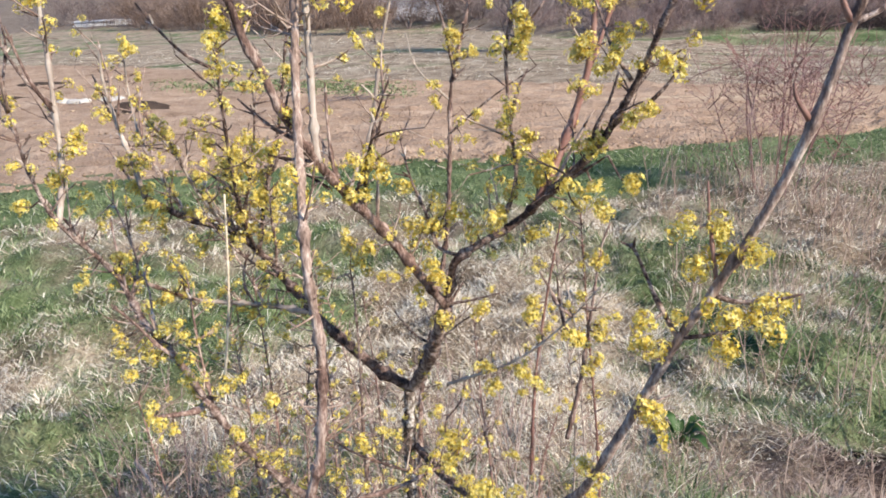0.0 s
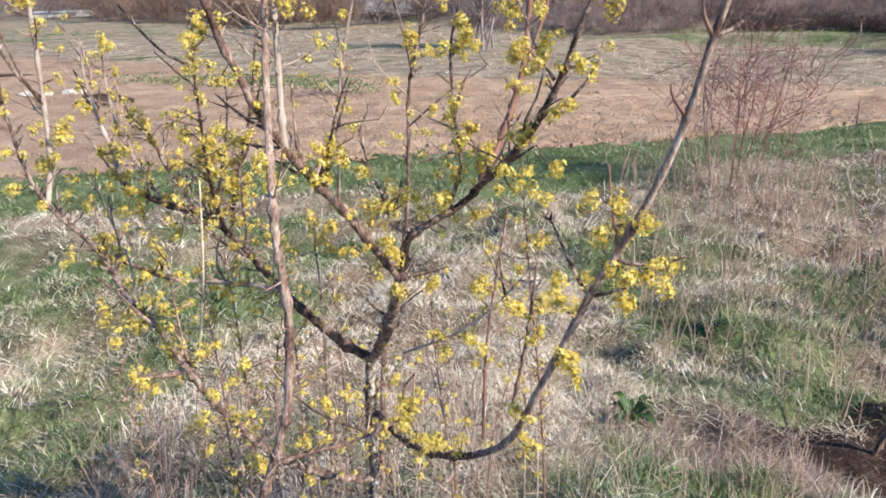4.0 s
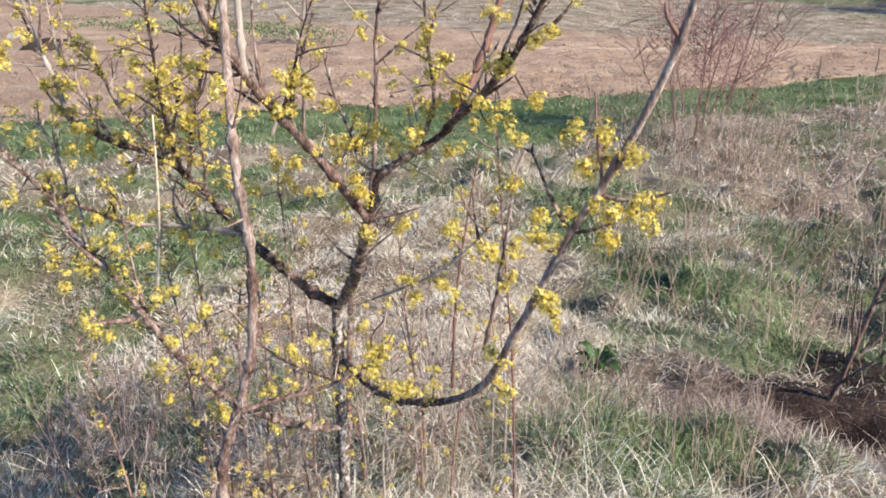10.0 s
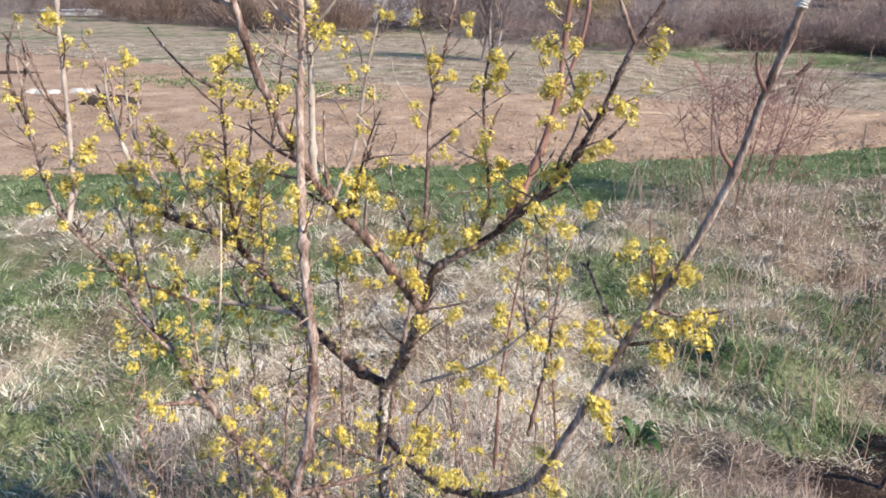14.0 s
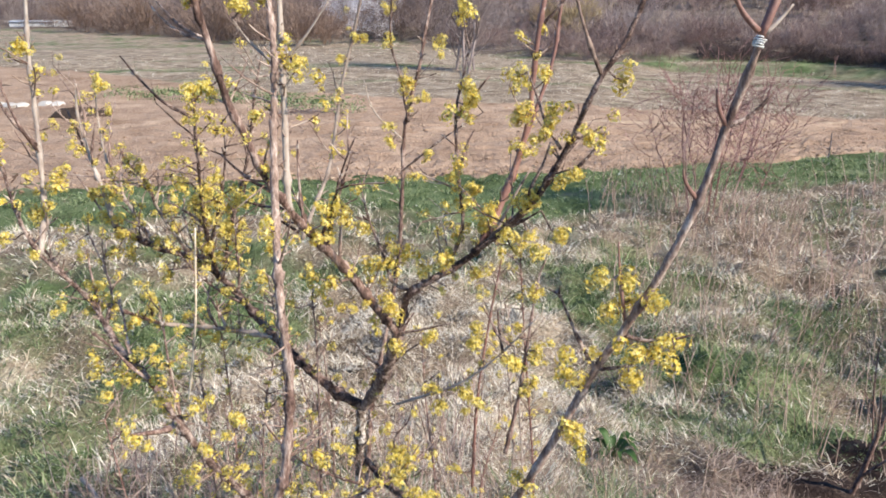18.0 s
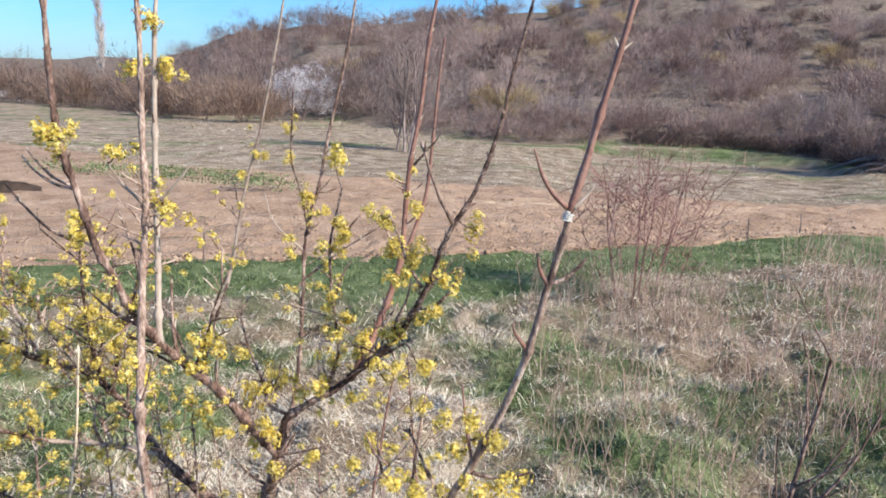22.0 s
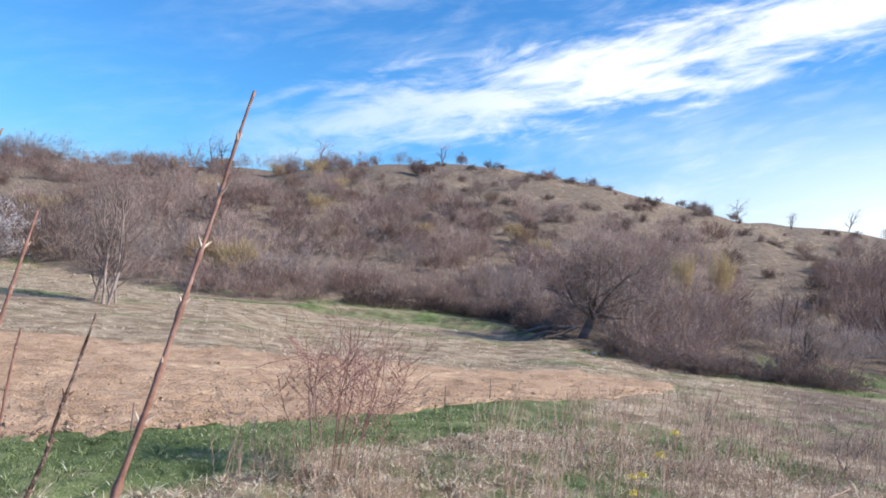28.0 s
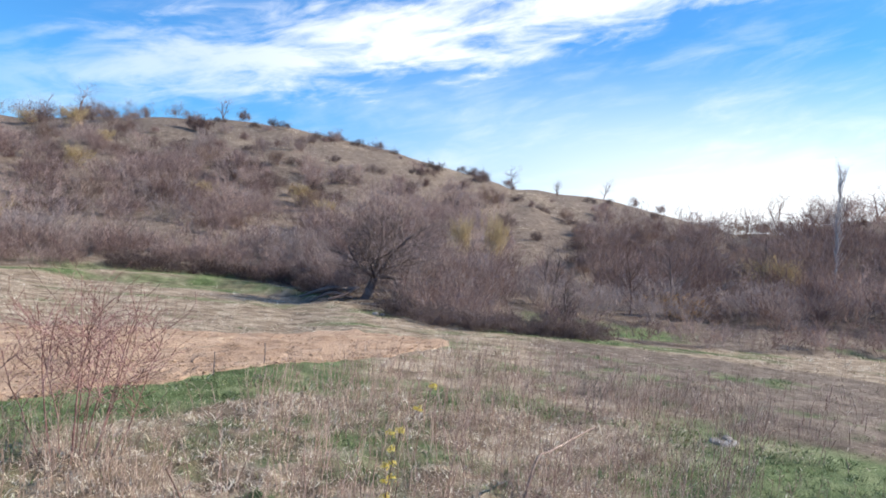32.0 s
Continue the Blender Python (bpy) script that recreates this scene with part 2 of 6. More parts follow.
twig_tan = material("twig_tan", [(0.165, 0.108, 0.08), (0.28, 0.195, 0.15), (0.41, 0.305, 0.245)], 0.9, 0.5, 6, 0, island=0.2, objects=0.25, translucent=0.3)
twig_red = material("twig_red", [(0.16, 0.075, 0.068), (0.30, 0.15, 0.132), (0.46, 0.29, 0.255)], 0.8, 2, 20, 0, island=0.4)
twig_dark = material("twig_dark", [(0.085, 0.06, 0.054), (0.15, 0.108, 0.098), (0.24, 0.182, 0.164)], 0.9, 1, 9, 0, island=0.2, objects=0.25, translucent=0.25)
cane_pink = material("cane_pink", [(0.20, 0.115, 0.095), (0.38, 0.255, 0.215), (0.58, 0.45, 0.385)], 0.7, 4, 40, 0, island=0.4)
twig_young = material("twig_young", [(0.12, 0.07, 0.052), (0.30, 0.20, 0.155), (0.54, 0.42, 0.34)], 0.75, 30, 160, 0.3, 0.001, island=0.45)
bark_old = material("bark_old", [(0.10, 0.075, 0.068), (0.17, 0.13, 0.12), (0.27, 0.22, 0.2)], 0.9, 2, 14, 0.3, island=0.3, objects=0.2)
twig_pale = material("twig_pale", [(0.36, 0.31, 0.29), (0.48, 0.425, 0.40), (0.60, 0.545, 0.515)], 0.9, 0.5, 6, 0, island=0.3)
twig_ash = material("twig_ash", [(0.15, 0.115, 0.105), (0.255, 0.20, 0.183), (0.40, 0.33, 0.30)], 0.9, 0.5, 6, 0, island=0.25)
leaf_yellow = material("leaf_yellow", [(0.42, 0.305, 0.13), (0.56, 0.435, 0.20), (0.68, 0.56, 0.30)], 0.7, 1, 8, 0, island=0.4, translucent=0.35)
twig_yellow = material("twig_yellow", [(0.29, 0.20, 0.11), (0.41, 0.305, 0.17), (0.53, 0.42, 0.26)], 0.8, 0.5, 6, 0, island=0.3, objects=0.4, translucent=0.3)
leaf_orange = material("leaf_orange", [(0.33, 0.185, 0.075), (0.47, 0.285, 0.12), (0.58, 0.39, 0.19)], 0.7, 1, 8, 0, island=0.4, translucent=0.3)
leaf_green = material("leaf_green", [(0.026, 0.058, 0.016), (0.055, 0.105, 0.03), (0.11, 0.18, 0.06)], 0.5, 4, 30, 0, island=0.3, translucent=0.25)
blossom_white = material("blossom_white", [(0.52, 0.47, 0.49), (0.68, 0.64, 0.65), (0.8, 0.77, 0.77)], 0.7, 1, 8, 0, island=0.4, translucent=0.3)
white_wall = material("white_wall", [(0.50, 0.48, 0.46), (0.60, 0.58, 0.56), (0.68, 0.66, 0.64)], 0.85, 1, 12, 0.1)
roof_tin = material("roof_tin", [(0.45, 0.44, 0.43), (0.58, 0.57, 0.56), (0.68, 0.67, 0.66)], 0.5, 1, 12, 0.1)


# ---- helpers of the build ----
rng = np.random.default_rng(11)


def mesh_of(name, verts, faces_flat, counts, mats, smooth=False, attrs=()):
    """A mesh out of numpy arrays: vertices, the loops' vertex numbers and the corners of each face."""
    me = bpy.data.meshes.new(name)
    verts, faces_flat, counts = np.asarray(verts, np.float32), np.asarray(faces_flat, np.int32), np.asarray(counts, np.int32)
    me.vertices.add(len(verts))
    me.vertices.foreach_set("co", verts.ravel())
    me.loops.add(len(faces_flat))
    me.loops.foreach_set("vertex_index", faces_flat)
    me.polygons.add(len(counts))
    me.polygons.foreach_set("loop_start", np.r_[0, np.cumsum(counts)[:-1]].astype(np.int32))
    me.polygons.foreach_set("loop_total", counts)
    if smooth:
        me.polygons.foreach_set("use_smooth", np.ones(len(counts), bool))
    for key, values in attrs:
        at = me.attributes.new(key, "FLOAT", "POINT")
        at.data.foreach_set("value", np.asarray(values, np.float32))
    me.update(calc_edges=True)
    for m in mats if isinstance(mats, (list, tuple)) else [mats]:
        me.materials.append(m)
    return me


def child(name, me, parent, label="", at=None):
    ob = new(name, me)
    ob.parent = parent
    if at is not None:
        ob.matrix_basis = at
    return tagged(ob, label)


def empty(name, place, label, category, group="", kind=""):
    ob = new(name)
    ob.empty_display_size = 0.1
    ob.matrix_basis = Matrix.Translation(place)
    return tagged(ob, label, category, group, kind)


def vnoise(x, y, seed=0.0):
    """Smooth value noise from 0 to 1 at unit scale."""
    xi, yi = np.floor(x), np.floor(y)
    fx, fy = x - xi, y - yi
    fx, fy = fx * fx * (3 - 2 * fx), fy * fy * (3 - 2 * fy)

    def h(i, j):
        v = np.sin(i * 127.1 + j * 311.7 + seed * 74.7) * 43758.5453
        return v - np.floor(v)

    return (h(xi, yi) * (1 - fx) + h(xi + 1, yi) * fx) * (1 - fy) + (h(xi, yi + 1) * (1 - fx) + h(xi + 1, yi + 1) * fx) * fy


def fbm(x, y, seed=0.0):
    return (vnoise(x, y, seed) + 0.5 * vnoise(x * 2.1, y * 2.1, seed + 1) + 0.25 * vnoise(x * 4.3, y * 4.3, seed + 2)) / 1.75


# ---- the lie of the land, round the bank on which the walk begins ----
OX, OY, EYE_Z = 0.3, -0.1, 1.9
BASE_AZ = [-70, -23, -12, -4, 0, 9, 16, 23, 31, 37, 42, 48, 58, 67, 74, 80, 120]
BASE_EL = [-1.8, -1.8, -2.9, -2.9, -3.1, -4.3, -4.7, -4.4, -4.3, -4.7, -5.7, -6.5, -6.2, -6.0, -5.4, -4.7, -4.0]
SKY_AZ = [-70, -23, -12, -9.6, -7, -4, 0, 9, 17, 22, 26, 30, 34.5, 38.7, 43, 48, 52.6, 57, 61.5, 66, 70, 73.6, 77, 80, 120]
SKY_EL = [0.9, 0.9, 1.3, 2.2, 3.2, 3.8, 4.1, 4.85, 5.6, 6.4, 7.1, 7.5, 7.7, 7.4, 6.7, 5.9, 4.9, 4.8, 4.4, 3.6, 2.8, 3.1, 4.3, 4.6, 4.2]
SKY_R_AZ, SKY_R = [-70, -14, -8, -2, 10, 50, 62, 72, 120], [420, 380, 220, 165, 150, 150, 175, 120, 120]


def polar(x, y):
    dx, dy = np.asarray(x, float) - OX, np.asarray(y, float) - OY
    return np.hypot(dx, dy), np.degrees(np.arctan2(dx, dy))


def spot(az, r):
    """x, y at a bearing (degrees, clockwise from +y) and distance."""
    return OX + r * np.sin(np.radians(az)), OY + r * np.cos(np.radians(az))


def foot_r(az):
    return 3.5 / np.tan(np.radians(-np.interp(az, BASE_AZ, BASE_EL)))


def lie(x, y):
    r, az = polar(x, y)
    near = np.interp(r, [0, 1.2, 1.7, 2.5, 4.3, 7, 12, 20], [0.25, 0.15, 0.0, -0.3, -0.78, -1.0, -1.1, -1.2])
    rb, rs = foot_r(az), np.interp(az, SKY_R_AZ, SKY_R)
    zb = EYE_Z - 3.5
    es = np.interp(az, SKY_AZ, SKY_EL) + 0.25 * (vnoise(az * 0.6, az * 0, 5.0) - 0.5)
    zs = EYE_Z + rs * np.tan(np.radians(es))
    z = np.where(r > 20, -1.2 + (zb + 1.2) * np.clip((r - 20) / (rb - 20), 0, 1), near)
    f = np.clip((r - rb) / (rs - rb), 0, 1)
    el = -3.5 / rb + (np.tan(np.radians(es)) + 3.5 / rb) * np.sin(f * np.pi / 2) ** 0.9
    z = np.where(r > rb, EYE_Z + r * el, z)
    z = np.where(r > rs, zs - np.minimum((r - rs) * 0.1, 20), z)
    rough = 0.10 * (fbm(x * 0.9, y * 0.9, 3) - 0.5) * np.clip(r - 1.0, 0, 1) + 0.06 * (fbm(x * 3.1, y * 3.1, 9) - 0.5) + 0.17 * (vnoise(x * 4.6, y * 4.6, 13) ** 1.5 - 0.4) * np.clip((r - 1.3) / 0.5, 0, 1) * np.clip((11 - r) / 3, 0, 1) + 0.20 * (vnoise(x * 1.7, y * 1.7, 16) ** 1.5 - 0.35) * np.clip((r - 3) / 1.5, 0, 1) * np.clip((10.5 - r) / 2.5, 0, 1)
    hill = 2.2 * (fbm(x * 0.09, y * 0.09, 4) - 0.5) * np.clip((r - rb) / 20, 0, 1) * np.clip((rs * 1.02 - r) / 25, 0, 1)
    step_r = rb - 3.4
    z = z - 0.38 * np.clip((az - 14) / 8, 0, 1) * np.clip((42 - az) / 5, 0, 1) * np.clip((r - 20) / 5, 0, 1) * np.clip((step_r + 0.9 - r) / 0.9, 0, 1)
    pit = 0.20 * np.exp(-(((x - 2.05) / 0.5) ** 2 + ((y - 2.3) / 0.42) ** 2))
    return z + rough + hill - pit


NEAR_AZ, NEAR_R = [-80, -40, -24, -12, 0, 12, 19, 29.6, 37, 41, 45, 50.6], [15, 13.2, 12.1, 11.3, 11.3, 11.8, 12.4, 14.2, 16.6, 17.5, 18.8, 23.4]
FAR_AZ, FAR_R = [-80, -50, -36, -23.4, -12.5, 0.3, 9.4, 18.5, 31, 41, 50.6], [60, 62, 52, 37.7, 26.4, 23.2, 21.5, 21.5, 22, 24, 24.5]


def greenness(x, y):
    """How green the turf is: patches, the strip along the ploughed land, the meadow to the right."""
    r, az = polar(x, y)
    rn, rf = np.interp(az, NEAR_AZ, NEAR_R), np.interp(az, FAR_AZ, FAR_R)
    g = 1.1 * fbm(x * 0.55, y * 0.55, 21) + 0.8 * fbm(x * 2.3, y * 2.3, 33) - 0.66
    g = g + 0.7 * (fbm(x * 0.9, y * 0.9, 43) - 0.5) * np.clip((r - 4) / 2, 0, 1)
    wob = 0.9 * (fbm(x * 0.7, y * 0.7, 41) - 0.5)
    strip = np.clip((r - (rn - np.interp(az, [-24, 15, 30, 45], [2.3, 1.5, 2.7, 3.9])) + wob) / 0.35, 0, 1) * (r < rn + 1.0) * np.clip((48.5 - az + 6 * wob) / 5, 0, 1)
    g = np.maximum(g, strip * (0.56 + 0.38 * fbm(x * 1.3, y * 1.3, 44)))
    g = g + 0.04 * np.clip((-az - 12) / 8, 0, 1) * (r < 9) * (r > 2.6) - 0.06 * (az < -12) * (r < 2.6)
    g = g - 0.25 * np.clip(1 - np.abs(az - 6) / 12, 0, 1) * (r < 6)
    g = g + 0.16 * np.clip(1.3 - np.abs(az - 33) / 18, 0, 1) * np.clip((r - 2.2) / 0.6, 0, 1) * np.clip((8.0 - r) / 1.5, 0, 1)
    g = g - 0.03 * (az > 10) * (az < 66) * (r > 5)
    g = g + 0.20 * np.clip((az - 36) / 8, 0, 1) * (r > 3.5) * (r < 11)
    for cx, cy in ((1.34, 3.14), (2.20, 4.14), (2.39, 3.56), (1.02, 1.97)):
        g = g + 0.42 * np.exp(-(((x - cx) / 0.42) ** 2 + ((y - cy) / 0.36) ** 2))
    g = g - 0.9 * np.exp(-(((x - 2.05) / 0.6) ** 4 + ((y - 2.3) / 0.5) ** 4))
    far = (r > rf) & (r < 60)
    streak = fbm(az * 0.07, r * 0.55, 61) + 0.35 * fbm(az * 0.5, r * 1.1, 62)
    band = np.clip(1.3 - np.abs((r - (foot_r(az) - 1.4)) / 1.5), 0, 1)
    g = np.where(far, 2.1 * streak - 1.40 + 0.5 * band * np.clip(2.4 * fbm(az * 0.25, r * 0.2, 63) - 0.7, 0, 1), g)
    g = g + 0.6 * np.exp(-(((x - 2.6) / 1.3) ** 2 + ((y - 9.8) / 0.9) ** 2))
    meadow_w = np.clip((az - 64 + 8 * wob) / 6, 0, 1) * np.clip((r - 8 + 2 * wob) / 2, 0, 1) * np.clip((17 - r) / 2, 0, 1)
    g = g * (1 - meadow_w) + meadow_w * (0.42 + 0.6 * fbm(x * 0.5, y * 0.5, 71))
    glade = np.clip((az - 53) / 3, 0, 1) * np.clip((70 - az) / 4, 0, 1) * np.clip((foot_r(az) + 10 - r) / 2, 0, 1)
    g = np.where(r > foot_r(az) + 2.5, 0.15 * fbm(x * 0.1, y * 0.1, 81) + glade * (0.25 + 0.7 * fbm(x * 0.5, y * 0.5, 83)), g)
    return np.clip(g, 0, 1)


def brownness(x, y):
    """Where dead brown growth shows in place of bleached straw: the hill, the weedy slope, the fallow strip, the hollow."""
    r, az = polar(x, y)
    open_slope = np.clip((r - 98) / 14, 0, 1) * np.clip((az - 26) / 5, 0, 1) * np.clip((64 - az) / 4, 0, 1)
    hill = np.clip((r - foot_r(az) + 1.0) / 2.5, 0, 1) * (0.88 + 0.6 * fbm(x * 0.12, y * 0.12, 7) - 0.55 * np.clip(3 * fbm(az * 0.35, r * 0.3, 8) - 1.3, 0, 1)) * (1 - 0.3 * open_slope)
    weedy = 0.45 * np.clip((az - 32) / 12, 0.1, 1) * np.clip((az - 17) / 8, 0, 1) * np.clip((r - 4.5) / 3, 0, 1) * np.clip((27 - r) / 6, 0, 1) * (1.1 * fbm(x * 0.9, y * 0.9, 19) - 0.30 + 0.28 * np.clip((az - 42) / 8, 0, 1) * np.clip((r - 8) / 3, 0, 1))
    fallow = np.clip((az - 55 + 5 * fbm(x * 0.4, y * 0.4, 17)) / 8, 0, 1) * np.clip((r - 16 + 3 * fbm(x * 0.3, y * 0.3, 18)) / 3, 0, 1) * np.clip((31 - r) / 2, 0, 1) * (0.55 + 0.8 * fbm(x * 0.7, y * 0.7, 20))
    bank = np.clip(1.2 - np.abs(r - foot_r(az) + 3.2) / 0.45, 0, 1) * np.clip((az - 18) / 6, 0, 1) * np.clip((42 - az) / 5, 0, 1)
    beyond = (r > np.interp(az, FAR_AZ, FAR_R)) * (r < foot_r(az)) * (az < 62) * np.clip(1.3 * fbm(az * 0.3, r * 0.8, 97) - 0.17 - 0.10, 0, 0.25)
    hollow = 1.4 * np.exp(-(((x - 1.8) / 0.9) ** 2 + ((y - 2.25) / 0.55) ** 2)) + 0.8 * np.exp(-(((x + 1.4) / 0.6) ** 2 + ((y - 2.6) / 0.45) ** 2)) + 0.45 * np.exp(-(((x + 0.9) / 0.8) ** 2 + ((y - 1.9) / 0.5) ** 2))
    return np.clip(np.maximum.reduce([hill, weedy, fallow, hollow, bank, beyond, (0.8 * fbm(x * 1.4, y * 1.4, 23) - 0.42) * np.where((az > -14) & (az < 20) & (r < 7), 0.15, 1.0)]), 0, 1)


# ground: one sheet out to the horizon
az_line = np.unique(np.r_[np.arange(-180, -50, 3.0), np.arange(-50, 100, 0.6), np.arange(100, 180, 3.0)])
r_line = np.r_[0.05, np.geomspace(0.35, 45, 230), np.geomspace(46, 3000, 110)]
A, Rr = np.meshgrid(az_line, r_line)
gx, gy = spot(A, Rr)
gz = lie(gx, gy)
na, nr = len(az_line), len(r_line)
ii = np.arange(nr - 1)[:, None] * na + np.arange(na)[None, :]
jj = np.arange(nr - 1)[:, None] * na + (np.arange(na)[None, :] + 1) % na
quads = np.stack([ii, jj, jj + na, ii + na], -1).reshape(-1)
ground_me = mesh_of("ground", np.stack([gx, gy, gz], -1).reshape(-1, 3), quads, np.full(len(quads) // 4, 4), turf, True, [("green", greenness(gx, gy).ravel()), ("brown", brownness(gx, gy).ravel()), ("pale", (np.clip((Rr - 12) / 5, 0, 1) * (Rr < foot_r(A))).ravel())])
ground = tagged(new("ground", ground_me), "sloping turf of matted straw and new green grass rising to a hill", "ground", kind="structure")

# ploughed field
fa, fv = np.meshgrid(np.arange(-75, 50.4, 0.4), np.linspace(0, 1, 170))
rn, rf = np.interp(fa, NEAR_AZ, NEAR_R), np.interp(fa, FAR_AZ, FAR_R)
rn = rn + 0.5 * (vnoise(fa * 0.5, fa * 0, 2) - 0.5) + 0.3 * (vnoise(fa * 1.9, fa * 0, 8) - 0.5)
rf = rf + 0.6 * (vnoise(fa * 0.4, fa * 0, 6) - 0.5)
fr = rn + (rf - rn) * fv
fx, fy = spot(fa, fr)
edge = np.minimum(np.clip(fv / 0.03, 0, 1), np.clip((1 - fv) / 0.03, 0, 1)) * np.clip((50.3 - fa) / 1.0, 0, 1)
fz = lie(fx, fy) - 0.05 + 0.09 * edge + (0.035 * np.sin((fy + 0.12 * fx + 0.5 * vnoise(fx * 0.3, fy * 0.3, 15)) * 11.5) + 0.07 * (fbm(fx * 3.3, fy * 3.3, 12) - 0.5)) * edge + 0.06 * (vnoise(fx * 7, fy * 7, 14) - 0.5) * edge
nfa, nfv = fa.shape[1], fa.shape[0]
ii = (np.arange(nfv - 1)[:, None] * nfa + np.arange(nfa - 1)[None, :]).ravel()
field_me = mesh_of("ploughed_field", np.stack([fx, fy, fz], -1).reshape(-1, 3), np.stack([ii, ii + 1, ii + 1 + nfa, ii + nfa], -1).ravel(), np.full(len(ii), 4), soil)
tagged(new("ploughed_field", field_me), "bare reddish ploughed soil strewn with clods", "field", kind="structure")


def lumps(name, px, py, pz, size, mat, flat=0.6):
    """Many uneven eight-sided lumps as one mesh."""
    n = len(px)
    base = np.array([(1, 0, 0), (0, 1, 0), (-1, 0, 0), (0, -1, 0), (0, 0, 1), (0, 0, -1)], float)
    v = base[None] * rng.uniform(0.6, 1.3, (n, 6, 1)) + rng.normal(0, 0.18, (n, 6, 3))
    turn = rng.uniform(0, 6.28, n)
    c, s = np.cos(turn), np.sin(turn)
    v = np.stack([v[..., 0] * c[:, None] - v[..., 1] * s[:, None], v[..., 0] * s[:, None] + v[..., 1] * c[:, None], v[..., 2] * flat], -1) * size[:, None, None]
    v = v + np.stack([px, py, pz], -1)[:, None]
    f = np.array([(0, 1, 4), (1, 2, 4), (2, 3, 4), (3, 0, 4), (1, 0, 5), (2, 1, 5), (3, 2, 5), (0, 3, 5)])
    return mesh_of(name, v.reshape(-1, 3), (f[None] + 6 * np.arange(n)[:, None, None]).ravel(), np.full(n * 8, 3), mat)


ca, cf = rng.uniform(-45, 49, 20000), rng.uniform(0, 1, 20000) ** 1.5
crn, crf = np.interp(ca, NEAR_AZ, NEAR_R), np.interp(ca, FAR_AZ, FAR_R)
cr = crn + 0.1 + (crf - crn) * cf * 0.97
cx, cy = spot(ca, cr)
tagged(new("soil_clods", lumps("soil_clods", cx, cy, lie(cx, cy) + 0.045, rng.gamma(1.5, 0.007, len(cx)) + 0.006, clod)), "loose reddish clods of dry turned earth", "clods", kind="stuff")


# ---- grass ----
def blades(name, x, y, length, width, lean, heading, green, brown, mat, label, lift=0.0):
    n = len(x)
    z = lie(x, y) - 0.01 + lift
    dx, dy = np.cos(heading), np.sin(heading)
    up1, out1 = np.cos(lean * 0.75) * 0.55, np.sin(lean * 0.75) * 0.55
    up2, out2 = up1 + np.cos(lean * 1.25) * 0.45, out1 + np.sin(lean * 1.25) * 0.45
    turn = rng.uniform(0, 6.28, n)
    wx, wy = np.cos(turn) * width / 2, np.sin(turn) * width / 2
    b = np.stack([x, y, z], -1)
    m = b + np.stack([dx * out1, dy * out1, up1], -1) * length[:, None]
    t = b + np.stack([dx * out2, dy * out2, np.maximum(up2, 0.03)], -1) * length[:, None]
    w = np.stack([wx, wy, 0 * wx], -1)
    v = np.stack([b - w, b + w, m + w * 0.8, m - w * 0.8, t], 1).reshape(-1, 3)
    k = 5 * np.arange(n)[:, None]
    loops = np.concatenate([k, k + 1, k + 2, k + 3, k + 3, k + 2, k + 4], 1).ravel()
    me = mesh_of(name, v, loops, np.tile([4, 3], n), mat, False, [("green", np.repeat(green, 5)), ("brown", np.repeat(brown, 5))])
    return tagged(new(name, me), label, "grass", kind="stuff")


def sow(n, a0, a1, r0, r1, power=0.5):
    az = rng.uniform(a0, a1, n)
    r = (r0 ** (1 / power) + rng.uniform(0, 1, n) * (r1 ** (1 / power) - r0 ** (1 / power))) ** power
    x, y = spot(az, r)
    return x, y, az, r


